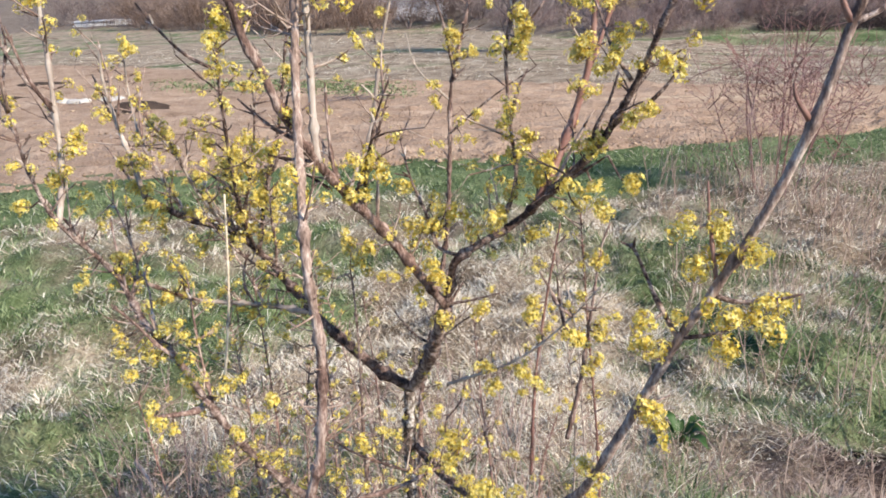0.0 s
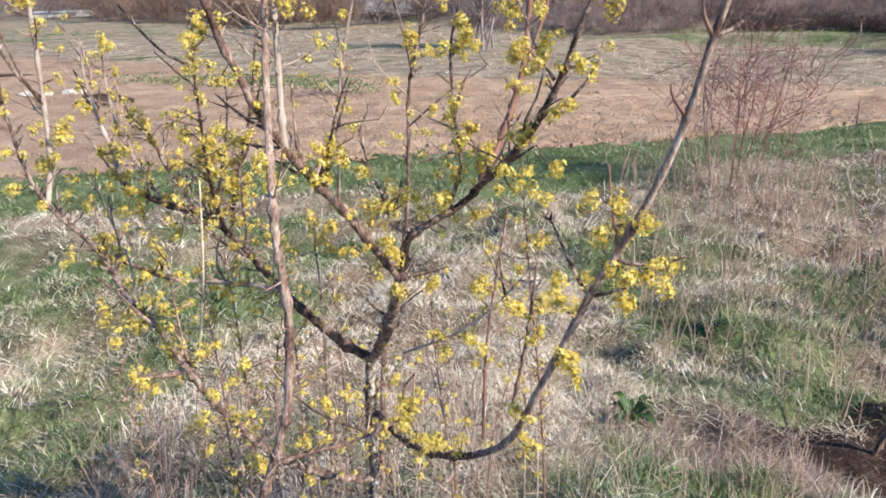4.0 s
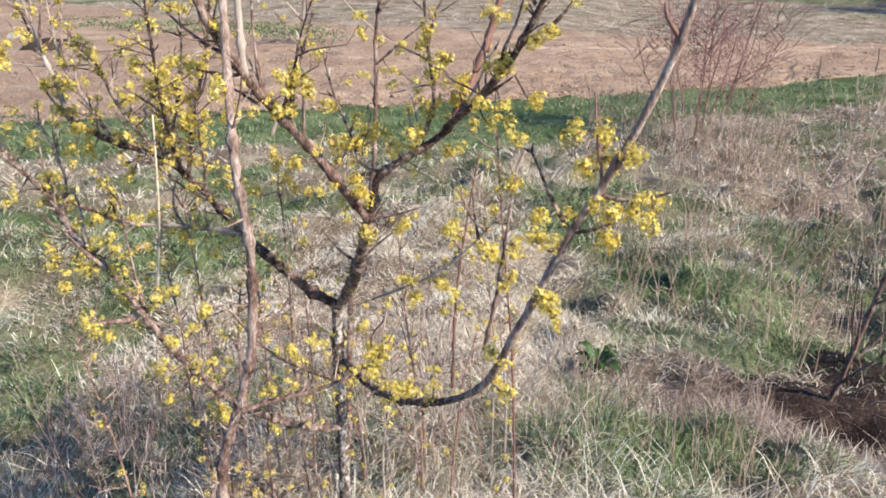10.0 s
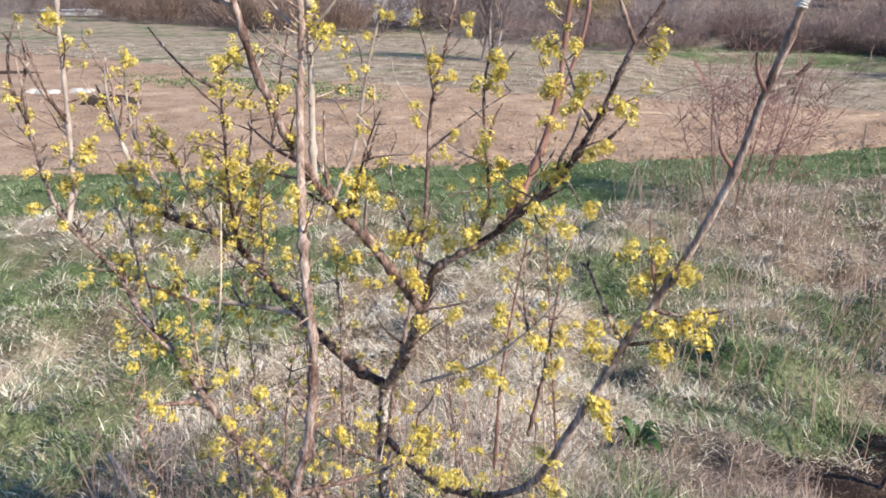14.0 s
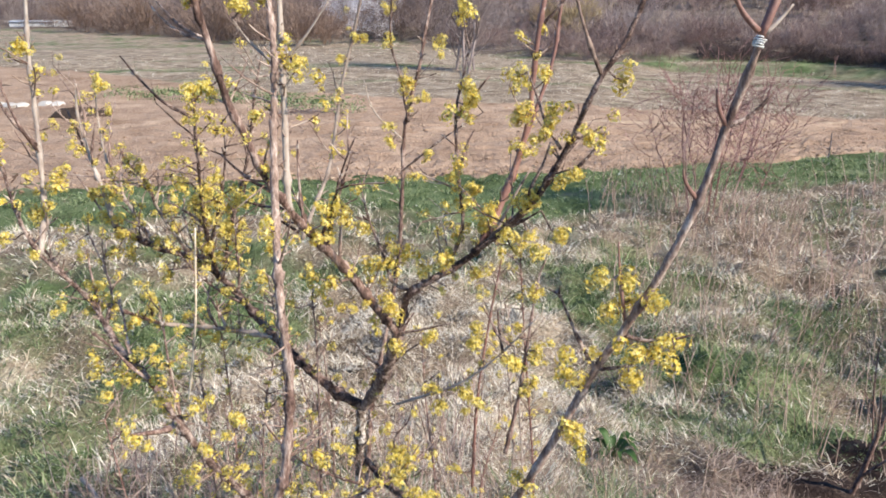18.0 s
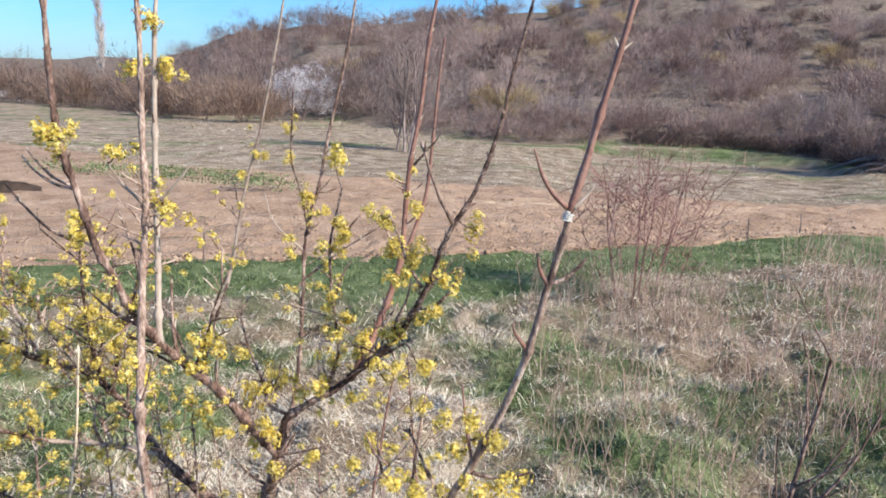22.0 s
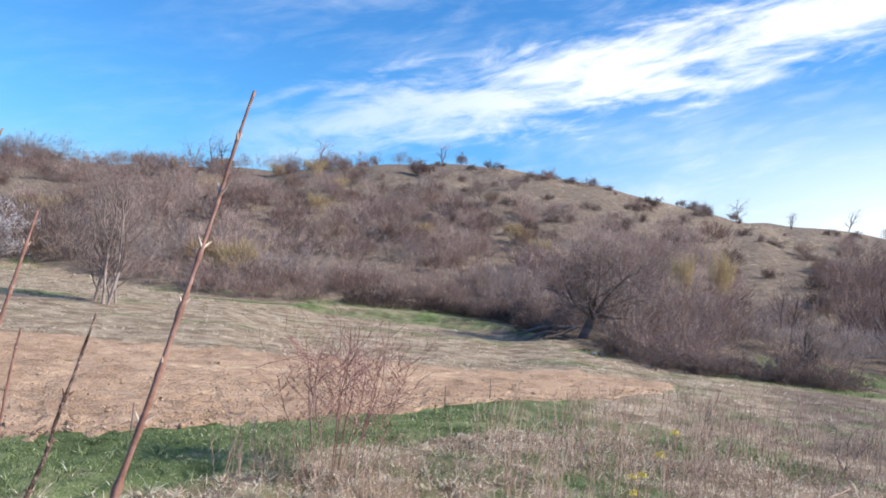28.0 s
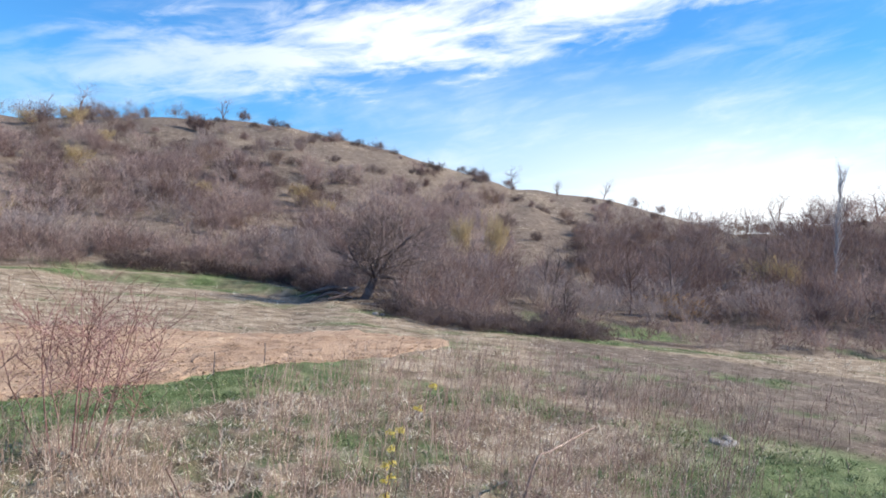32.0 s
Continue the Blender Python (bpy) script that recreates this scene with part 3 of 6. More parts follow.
def meadow(name, n, a0, a1, r0, r1, size, wide, label, power=0.8, per=22, spread=0.035, droop=0.0, mat_share=0.5):
    """Grass as drooping tufts with a mat of fallen blades between them."""
    tufts = int(n * (1 - mat_share)) // per
    x, y, az, r = sow(tufts, a0, a1, r0, r1, power)
    grown = 0.45 + 1.1 * fbm(x * 1.3, y * 1.3, 91)
    x, y, grown = np.repeat(x, per), np.repeat(y, per), np.repeat(grown * rng.uniform(0.6, 1.3, tufts), per)
    out = rng.uniform(0, 6.28, len(x))
    off = np.abs(rng.normal(0, spread, len(x)))
    x, y = x + np.cos(out) * off, y + np.sin(out) * off
    mx, my, _, _ = sow(n - len(x), a0, a1, r0, r1, power)
    flat = np.r_[np.zeros(len(x), bool), np.ones(len(mx), bool)]
    heading = np.r_[out + rng.normal(0, 0.6, len(x)), 6.28 * vnoise(mx * 0.9, my * 0.9, 29) * 1.6 + rng.normal(0, 1.1, len(mx))]
    x, y, grown = np.r_[x, mx], np.r_[y, my], np.r_[grown, np.full(len(mx), 0.8)]
    r, az = polar(x, y)
    rn, rf = np.interp(az, NEAR_AZ, NEAR_R), np.interp(az, FAR_AZ, FAR_R)
    keep = ~((r > rn - 0.05) & (r < rf) & (az < 50.5))
    keep &= rng.uniform(0, 1, len(x)) > 0.93 * np.exp(-(((x - 2.12) / 0.52) ** 4 + ((y - 2.46) / 0.40) ** 4))
    x, y, r, flat, heading, grown = x[keep], y[keep], r[keep], flat[keep], heading[keep], grown[keep]
    n = len(x)
    g, b = greenness(x, y) + 0.5 * (fbm(x * 5.5, y * 5.5, 57) - 0.5) * (r < 14), brownness(x, y)
    is_green = rng.uniform(0, 1, n) < np.clip((g - 0.2) * 2.0, 0.03, 0.95)
    tone = np.clip(2.2 * fbm(x * 3.7, y * 3.7, 67) - 1.12, 0.0, 0.45) * np.where(r < 6.5, 1.0, 0.4) * (r < 14) + np.clip(2.4 * fbm(x * 0.8, y * 0.8, 68) - 1.3, 0.0, 0.3) * (r > 4) * (r < 7)
    is_brown = ~is_green & (rng.uniform(0, 1, n) < b)
    length = size * rng.uniform(0.4, 1.4, n) * np.where(is_green, 0.7, 1.0) * grown
    lean = np.where(flat, rng.uniform(1.05, 1.75, n), np.where(is_green, rng.uniform(0.2, 1.2, n), rng.uniform(0.5, 1.7, n)) + droop)
    return blades(name, x, y, length, wide * rng.uniform(0.6, 1.4, n) * np.where(is_green, 1.35, 1.0) * (0.6 + 0.4 * r / r1), lean, heading, np.where(is_green, 0.95, 0.05), np.where(is_brown, 0.95, tone), blade, label)


meadow("grass", 135000, -46, 62, 1.35, 3.5, 0.145, 0.0030, "matted bleached straw with young green blades", droop=0.3, mat_share=0.66)
meadow("grass", 190000, -46, 72, 3.2, 7.2, 0.135, 0.0046, "matted bleached straw with patches of young green grass", 0.6, 20, 0.045, 0.2, 0.62)
meadow("grass", 125000, -46, 90, 6.7, 15.0, 0.17, 0.0082, "bleached tufted grass with green patches", 0.65, 18, 0.06, 0.2, 0.58)
meadow("grass", 100000, -50, 84, 13.0, 48, 0.17, 0.015, "dry meadow grass beyond the ploughed land", 0.75, 10, 0.15, 0.35)
meadow("grass", 34000, -12, 84, 46, 150, 0.26, 0.05, "coarse dry grass on the hillside", 0.7, 8, 0.3, 0.3)
meadow("grass", 16000, 62, 314, 0.35, 7.0, 0.19, 0.012, "matted bleached straw behind the tree", 0.6, 18, 0.05, 0.3, 0.6)
# young growth coming up in the turned soil
wx, wy, waz, wr = sow(40000, -22, -2, 19.5, 29.5)
weedy = rng.uniform(0, 1, len(wx)) < np.clip(2.6 * fbm(wx * 0.5, wy * 0.9, 47) - 0.5, 0, 1) * np.clip(1.6 - np.abs(waz + 12) / 7, 0, 1) * np.clip(1.6 - np.abs(wr - (23.4 - 0.36 * (waz + 10.5))) / 1.5, 0, 1)
wx, wy = wx[weedy], wy[weedy]
blades("green_shoots", wx, wy, rng.uniform(0.05, 0.11, len(wx)), np.full(len(wx), 0.032), rng.uniform(0.4, 1.4, len(wx)), rng.uniform(0, 6.28, len(wx)), np.full(len(wx), 0.85), np.zeros(len(wx)), blade, "green weeds sprouting on the ploughed soil", 0.05)


# ---- twigs ----
def prisms(name, p0, p1, w0, w1, mat, sides=3, attrs=()):
    """Thin tapering rods from p0 to p1 as one mesh."""
    p0, p1, w0, w1 = np.asarray(p0, float), np.asarray(p1, float), np.asarray(w0, float), np.asarray(w1, float)
    n = len(p0)
    d = p1 - p0
    d = d / (np.linalg.norm(d, axis=1, keepdims=True) + 1e-9)
    ref = np.where(np.abs(d[:, 2:]) < 0.9, np.array([[0, 0, 1.0]]), np.array([[1.0, 0, 0]]))
    u = np.cross(d, ref)
    u /= np.linalg.norm(u, axis=1, keepdims=True)
    w = np.cross(d, u)
    ang = np.arange(sides) * 2 * np.pi / sides
    ring = u[:, None] * np.cos(ang)[None, :, None] + w[:, None] * np.sin(ang)[None, :, None]
    v = np.concatenate([p0[:, None] + ring * w0[:, None, None], p1[:, None] + ring * w1[:, None, None]], 1)
    k = np.arange(sides)
    f = np.stack([k, (k + 1) % sides, (k + 1) % sides + sides, k + sides], -1)
    return mesh_of(name, v.reshape(-1, 3), (f[None] + 2 * sides * np.arange(n)[:, None, None]).ravel(), np.full(n * sides, 4), mat)


def slivers(name, p0, p1, w0, mat, tone=None):
    """Far twigs: slim pointed slivers turned at random."""
    n = len(p0)
    d = p1 - p0
    side = np.cross(d, rng.normal(0, 1, (n, 3)))
    side /= np.linalg.norm(side, axis=1, keepdims=True) + 1e-9
    v = np.stack([p0 - side * w0[:, None], p0 + side * w0[:, None], p1 + d * 0.15], 1).reshape(-1, 3)
    return mesh_of(name, v, np.arange(3 * n), np.full(n, 3), mat, False, [("tone", np.repeat(tone, 3))] if tone is not None else ())


def brush(rows, gen, n, reach, width):
    """Fine upright twigs filling out the crown that rows of shoots span: p0, p1, half width."""
    mid = rows[:, 3:6]
    top = mid[:, 2].max()
    k = gen.integers(0, len(mid), n)
    q = mid[k] + gen.normal(0, 0.09, (n, 3))
    out = q * np.array([1.0, 1.0, 0.0])
    d = out / (np.linalg.norm(out, axis=1, keepdims=True) + 0.3) * 0.55 + np.array([0, 0, 0.75]) + gen.normal(0, 0.35, (n, 3))
    d /= np.linalg.norm(d, axis=1, keepdims=True)
    ln = reach * gen.uniform(0.5, 1.2, n) * np.clip(1.25 - 0.6 * q[:, 2] / top, 0.4, 1.2)
    q[:, 2] = np.maximum(q[:, 2], 0.0)
    return q, q + d * ln[:, None], width * gen.uniform(0.6, 1.3, n)


def grow(out, p, d, length, r, level, bend=0.25, kids=3, spread=0.7, up=0.15, parts=3, shrink=0.62, gen=None):
    """One shoot of rods with its side shoots, level by level, appended to out as rows of p0, p1, r0, r1."""
    gen = gen or rng
    p, d = np.array(p, float), np.array(d, float)
    for i in range(parts):
        r1 = r * (1 - 0.5 / parts)
        d = d + gen.normal(0, bend, 3) * 0.6 + np.array([0, 0, up])
        d /= np.linalg.norm(d)
        q = p + d * length / parts
        out.append((*p, *q, r, r1))
        p, r = q, r1
        if level > 0:
            for _ in range(kids if i else max(kids - 1, 1)):
                side = gen.normal(0, 1, 3)
                side -= d * (side @ d)
                side /= np.linalg.norm(side) + 1e-9
                e = d * (1 - spread * 0.5) + side * spread
                grow(out, p, e / np.linalg.norm(e), length * shrink * gen.uniform(0.6, 1.15), r * 0.6, level - 1, bend, kids, spread, up, max(parts - 1, 2), shrink, gen)


def rods(name, rows, mat, sides=3):
    rows = np.array(rows)
    return prisms(name, rows[:, :3], rows[:, 3:6], rows[:, 6], rows[:, 7], mat, sides)


def flakes(name, px, size, mat, per=1):
    """Small curled leaves or petals, each two triangles with a fold."""
    n = len(px)
    a = rng.normal(0, 1, (n, 3))
    a /= np.linalg.norm(a, axis=1, keepdims=True)
    b = np.cross(a, rng.normal(0, 1, (n, 3)))
    b /= np.linalg.norm(b, axis=1, keepdims=True)
    c = np.cross(a, b)
    s = size[:, None]
    v = np.stack([px - a * s, px + b * s * 0.5 + c * s * 0.25, px + a * s, px - b * s * 0.5 + c * s * 0.25], 1).reshape(-1, 3)
    k = 4 * np.arange(n)[:, None]
    return mesh_of(name, v, np.concatenate([k, k + 1, k + 2, k, k + 2, k + 3], 1).ravel(), np.full(2 * n, 3), mat)


def tube(points, r0, r1, sides=8, wobble=0.06, seed=0, nodes=()):
    """A swept, slightly uneven tube through points, smoothed; nodes: places along it, 0 to 1, where it swells."""
    p = np.array(points, float)
    ext = np.vstack([2 * p[0] - p[1], p, 2 * p[-1] - p[-2]])
    seg = np.linalg.norm(np.diff(p, axis=0), axis=1)
    path = []
    for i in range(len(p) - 1):
        k = max(3, int(seg[i] / 0.012))
        t = np.linspace(0, 1, k, endpoint=False)[:, None]
        a, b, c, d = ext[i : i + 4]
        path.append(0.5 * (2 * b + (c - a) * t + (2 * a - 5 * b + 4 * c - d) * t**2 + (3 * b - a - 3 * c + d) * t**3))
    path = np.vstack([*path, p[-1:]])
    s = np.r_[0, np.cumsum(np.linalg.norm(np.diff(path, axis=0), axis=1))]
    f = s / s[-1]
    g2 = np.random.default_rng(seed + 100)
    r = r0 + (r1 - r0) * f
    for c in nodes:
        r = r * (1 + 0.55 * np.exp(-(((f - c) * s[-1]) / 0.0065) ** 2))
    r = r * (1 + (0.24 if r0 > 0.0105 else 0.12) * (vnoise(s * 38, s * 0, seed) - 0.5) + (0.20 if r0 > 0.0065 else 0.06) * (vnoise(s * 130, s * 0, seed + 3) - 0.5))
    tan = np.gradient(path, axis=0)
    tan /= np.linalg.norm(tan, axis=1, keepdims=True) + 1e-9
    ref = np.array([0.36, 0.93, 0.1])
    u = np.cross(tan, ref)
    u /= np.linalg.norm(u, axis=1, keepdims=True) + 1e-9
    w = np.cross(tan, u)
    ang = np.arange(sides) * 2 * np.pi / sides
    rad = r[:, None] * (1 + wobble * g2.normal(0, 1, (len(path), sides)))
    v = path[:, None] + (u[:, None] * np.cos(ang)[None, :, None] + w[:, None] * np.sin(ang)[None, :, None]) * rad[..., None]
    n = len(path)
    ii = (np.arange(n - 1)[:, None] * sides + np.arange(sides)[None]).ravel()
    jj = (np.arange(n - 1)[:, None] * sides + (np.arange(sides)[None] + 1) % sides).ravel()
    quads = np.stack([ii, jj, jj + sides, ii + sides], -1).ravel()
    caps = np.r_[np.arange(sides)[::-1], (n - 1) * sides + np.arange(sides)]
    return v.reshape(-1, 3), np.r_[quads, caps], np.r_[np.full(len(ii), 4), [sides, sides]], path, f


# ---- the hill: scrub, thickets and trees ----
def bush_proto(name, mats, stems, height, width, levels, kids, leaves=0, leaf_size=0.05, seed=1, thick=0.02, fuzz=1150):
    """A many-stemmed bare bush one metre of radius or so; leaves: flecks of leaf or blossom on its twigs."""
    gen = np.random.default_rng(seed)
    rows = []
    for _ in range(stems):
        t, s = gen.uniform(0, 6.28), gen.uniform(0, 1) ** 0.5
        d = np.array([math.cos(t) * s * width, math.sin(t) * s * width, height])
        grow(rows, (math.cos(t) * 0.12 * s, math.sin(t) * 0.12 * s, -0.05), d / np.linalg.norm(d), height * gen.uniform(0.6, 1.05), thick, levels, 0.3, kids, 0.75, 0.05, 3, 0.55, gen)
    root = empty(name, (0, 0, -500), "", "")
    arr = np.array(rows)
    q0, q1, qw = brush(arr, gen, fuzz, 0.34 * height, 0.011)
    child("crown", slivers("crown", np.vstack([arr[:, :3], q0]), np.vstack([arr[:, 3:6], q1]), np.r_[arr[:, 6] * 1.2, qw], mats[0]), root)["kind"] = "stuff"
    if leaves:
        tips = np.array(rows)[:, 3:6]
        pick = tips[gen.integers(0, len(tips), leaves)] + gen.normal(0, 0.06, (leaves, 3))
        child("foliage", flakes("foliage", pick, gen.uniform(0.5, 1.2, leaves) * leaf_size, mats[1]), root)["kind"] = "stuff"
    return root


def settle(proto, x, y, scale, label, category, group="", turn=0.0, stretch=1.0):
    z = float(lie(np.array([x]), np.array([y]))[0]) - 0.04
    ob = copy_thing(proto, Matrix.Identity(4))
    ob.matrix_basis = Matrix.Translation((x, y, z)) @ Matrix.Rotation(turn, 4, "Z") @ Matrix.Diagonal((scale, scale, scale * stretch, 1))
    return tagged(ob, label, category, group)


def retire(proto):
    for o in (*proto.children_recursive, proto):
        bpy.data.objects.remove(o)


plum_protos = [bush_proto("bare_bush", (twig_plum,), 5, 1.1, 1.6, 2, 3, seed=s, thick=0.014) for s in (1, 2, 3)]
grey_protos = [bush_proto("bare_bush", (twig_grey,), 5, 1.2, 1.4, 2, 3, seed=s, thick=0.014) for s in (4, 5)]
dark_protos = [bush_proto("dark_bush", (twig_dark,), 8, 0.9, 1.7, 2, 3, seed=s, thick=0.018) for s in (6, 7)]
tan_protos = [bush_proto("tan_bush", (twig_tan,), 7, 1.3, 1.3, 2, 3, seed=s, thick=0.02) for s in (8, 9)]
yellow_proto = bush_proto("yellow_bush", (twig_yellow, leaf_yellow), 8, 1.6, 0.8, 2, 2, 900, 0.045, 10)
orange_proto = bush_proto("orange_bush", (twig_tan, leaf_orange), 8, 1.3, 1.2, 2, 2, 700, 0.09, 12)
gen = np.random.default_rng(77)
placed = 0
while placed < 390:
    az = gen.uniform(-9, 84)
    f = 0.1 + 0.9 * gen.uniform(0, 1)
    rb, rs = float(foot_r(az)), float(np.interp(az, SKY_R_AZ, SKY_R))
    bare = 25 < az < 62 and f > 0.5 + 0.30 * abs(az - 45) / 20
    r = rb + 1.5 + (rs - rb - 1.5) * f
    x, y = spot(az, r)
    scale = gen.uniform(0.6, 1.4) ** 1.3 * (1.05 if bare else 1.15)
    kind = gen.uniform()
    if not bare and kind < 0.12:
        proto, label = dark_protos[placed % 2], "rounded dark thorn bush on the hillside"
    elif bare:
        proto, label = (dark_protos[placed % 2], "low dark thorn bush on the dry grass slope") if kind < 0.25 else (plum_protos[placed % 3], "bare plum-brown bush on the open slope")
    elif kind < 0.6:
        proto, label = plum_protos[placed % 3], "bare plum-brown bush on the hillside"
    elif kind < 0.86:
        proto, label = grey_protos[placed % 2], "bare grey-brown bush on the hillside"
    else:
        proto, label = tan_protos[placed % 2], "bare tan bush on the hillside"
    turn, stretch = gen.uniform(0, 6.28), gen.uniform(0.75, 1.1)
    if not bare or placed % 5 < 2:
        settle(proto, x, y, scale, label, "bush", "bushes on the hill", turn, stretch)
    placed += 1
# bushes that stand out on their own: bearing, distance, size
for az, r, s in ((32.2, 134, 1.1), (33.9, 135, 1.5), (36.4, 125, 1.6), (40.2, 134, 1.5), (35.7, 100, 1.2), (38.6, 107, 1.1), (40.0, 94, 1.7), (42.0, 104, 1.4), (44.3, 93.5, 1.8), (47.9, 107, 1.2), (51.7, 107, 1.5), (46.0, 125, 1.2), (28.7, 118, 1.0), (31.9, 107, 0.9), (49.0, 91, 2.3), (43.2, 139, 1.2), (49.5, 139, 1.1), (53.5, 120, 1.3)):
    settle(dark_protos[int(r) % 2], *spot(az, r), s, "low dark thorn bush on the dry grass slope", "bush", "bushes on the hill", r, 0.85)
for az, r, s in ((30.8, 90, 2.4), (24.0, 90, 2.2), (26.9, 93.5, 1.3), (18.7, 76, 1.6), (15.8, 97, 2.0), (21.5, 84, 1.8), (33.5, 82, 1.7), (28.0, 72, 1.5)):
    settle(plum_protos[int(r) % 3], *spot(az, r), s, "large rounded bare bush on the hillside", "bush", "bushes on the hill", r, 0.95)
for az, r, s in ((14.6, 53, 1.6), (11.9, 59, 1.3), (13.2, 55, 1.1), (12.0, 104, 1.8), (20.3, 89, 1.6), (19.9, 123, 2.0), (36.6, 80, 1.5), (38.6, 73, 1.2), (1.4, 80, 2.0), (73.4, 60, 2.0), (22.0, 110, 1.2), (29.0, 78, 1.2), (17.0, 130, 1.6)):
    settle(yellow_proto, *spot(az, r), 0.85 * s, "bush in fresh yellow catkin bloom among bare scrub", "bush", "bushes on the hill", r)
for az, r, s in ((9.3, 86, 1.9), (11.1, 84, 2.0), (12.4, 91, 1.3), (16.1, 101, 1.6), (19.2, 103, 1.2), (24.6, 87, 1.9), (26.8, 95, 1.7), (30.8, 91, 2.2), (32.5, 96, 1.6), (34.0, 88, 2.0), (25.8, 70, 1.8), (14.4, 79, 1.5)):
    settle(dark_protos[int(r) % 2], *spot(az, r), s, "dense dark bare bush on the hillside", "bush", "bushes on the hill", r, 0.8)
for az, r, s in ((49.6, 60, 0.8), (52.3, 62, 0.95)):
    settle(yellow_proto, *spot(az, r), s, "slender upright bush in fresh yellow catkin bloom among bare scrub", "bush", "bushes on the hill", r, 2.7)
for az, r, s in ((66.6, 47.5, 1.15), (65.6, 48, 0.9), (67.6, 48.5, 1.1), (68.5, 48.5, 0.8)):
    settle(orange_proto, *spot(az, r), s, "low bush with rusty orange withered leaves", "bush", "bushes on the hill", r, 0.8)


def scrub(name, n, a0, a1, d0, d1, small, large, mat, label, seed, thick=0.03, squat=1.0, stems=4, keep=None):
    """A close wood of bare bushes along the foot of the hill, grown from a few shapes, as one mesh."""
    g2 = np.random.default_rng(seed)
    shapes = []
    for _ in range(5):
        rows = []
        for _ in range(stems):
            t, s = g2.uniform(0, 6.28), g2.uniform(0, 1) ** 0.5
            d = np.array([math.cos(t) * s * 1.5, math.sin(t) * s * 1.5, 1.15])
            grow(rows, (math.cos(t) * 0.15, math.sin(t) * 0.15, -0.05), d / np.linalg.norm(d), g2.uniform(0.9, 1.45), thick, 2, 0.3, 3, 0.8, 0.04, 3, 0.55, g2)
        rows = np.array(rows)
        rows[:, 6:] = np.clip(rows[:, 6:] * 0.8, 0.010, 0.024)
        q0, q1, qw = brush(rows, g2, 430, 0.42, 0.012)
        thin = g2.uniform(0, 1, len(rows)) < np.where(rows[:, 6] > 0.0105, 1.0, 0.4)
        shapes.append(np.vstack([rows[thin][:, :7], np.concatenate([q0, q1, qw[:, None]], 1)]))
    p0, p1, w0 = [], [], []
    while len(p0) < n:
        az = g2.uniform(a0, a1)
        r = float(foot_r(az)) + d0 + (d1 - d0) * g2.uniform()
        x, y = spot(az, r)
        if keep and not keep(az, r, float(fbm(np.array([x * 0.12]), np.array([y * 0.12]), seed)[0])):
            continue
        k = shapes[len(p0) % 5]
        s, t = g2.uniform(small, large), g2.uniform(0, 6.28)
        m = np.array([[math.cos(t), -math.sin(t), 0], [math.sin(t), math.cos(t), 0], [0, 0, squat]]) * s
        at = np.array([x, y, float(lie(np.array([x]), np.array([y]))[0]) - 0.05])
        p0.append(k[:, :3] @ m.T + at), p1.append(k[:, 3:6] @ m.T + at), w0.append(k[:, 6] * s**0.6)
    me = slivers(name, np.concatenate(p0), np.concatenate(p1), np.concatenate(w0), mat, np.concatenate([np.full(len(q), v) for q, v in zip(w0, g2.uniform(-0.1, 1.0, len(w0)))]))
    return tagged(new(name, me), label, "thicket", kind="stuff")


scrub("scrub_thicket", 110, 5, 84, 0.3, 7, 0.6, 1.15, twig_plum, "dense bare plum-brown scrub along the foot of the hill", 5, 0.02, keep=lambda az, r, v: az < 40.5 or (45.5 < az < 52) or az > 52 and r < foot_r(az) + 2.0)
scrub("scrub_thicket", 36, 22, 48, 3, 30, 0.9, 1.6, twig_plum, "dense plum-brown scrub on the lower slope", 105, 0.02, keep=lambda az, r, v: az < 38)
scrub("scrub_thicket", 110, 2, 84, 5, 18, 0.9, 1.7, twig_grey, "dense bare grey scrub on the lower hillside", 15, 0.02, keep=lambda az, r, v: v > 0.44 and (az < 52 or r > foot_r(az) + 9))
scrub("scrub_thicket", 165, -9, 84, 12, 66, 1.1, 2.3, twig_plum, "bare brown scrub over the hillside", 25, 0.026, keep=lambda az, r, v: v > 0.50 and not (27 < az < 60 and r > 98) and not (53 < az < 70 and r < foot_r(az) + 16))
scrub("scrub_thicket", 120, -9, 30, 40, 108, 1.1, 2.1, twig_plum, "bare brown scrub woods over the hilltop", 35, 0.028, keep=lambda az, r, v: v > 0.44 and az < 22 + 10 * v)
scrub("scrub_thicket", 80, 60, 90, 16, 80, 1.6, 3.0, twig_plum, "bare wood climbing the far hill", 45, 0.03)
scrub("scrub_thicket", 70, -27, 4, 0, 18, 1.9, 3.2, twig_grey, "tall bare hedge of scrub across the meadow", 55, 0.020)
scrub("scrub_thicket", 40, -24, 2, -1, 10, 1.5, 2.6, twig_tan, "rounded tan willow scrub in the hedge", 57, 0.018)
scrub("scrub_thicket", 90, -15, 2, 25, 200, 1.6, 3.0, twig_plum, "bare brown scrub on the shoulder of the hill", 75, 0.024)
scrub("scrub_thicket", 90, 60, 86, 9, 45, 1.2, 2.4, twig_plum, "bare plum-brown bushes in the wood", 85, 0.02, keep=lambda az, r, v: az > 71 or r > foot_r(az) + 16)
scrub("scrub_thicket", 60, 37, 54, 4.5, 26, 1.0, 1.9, twig_plum, "dense plum-brown scrub behind the old tree", 115, 0.02)
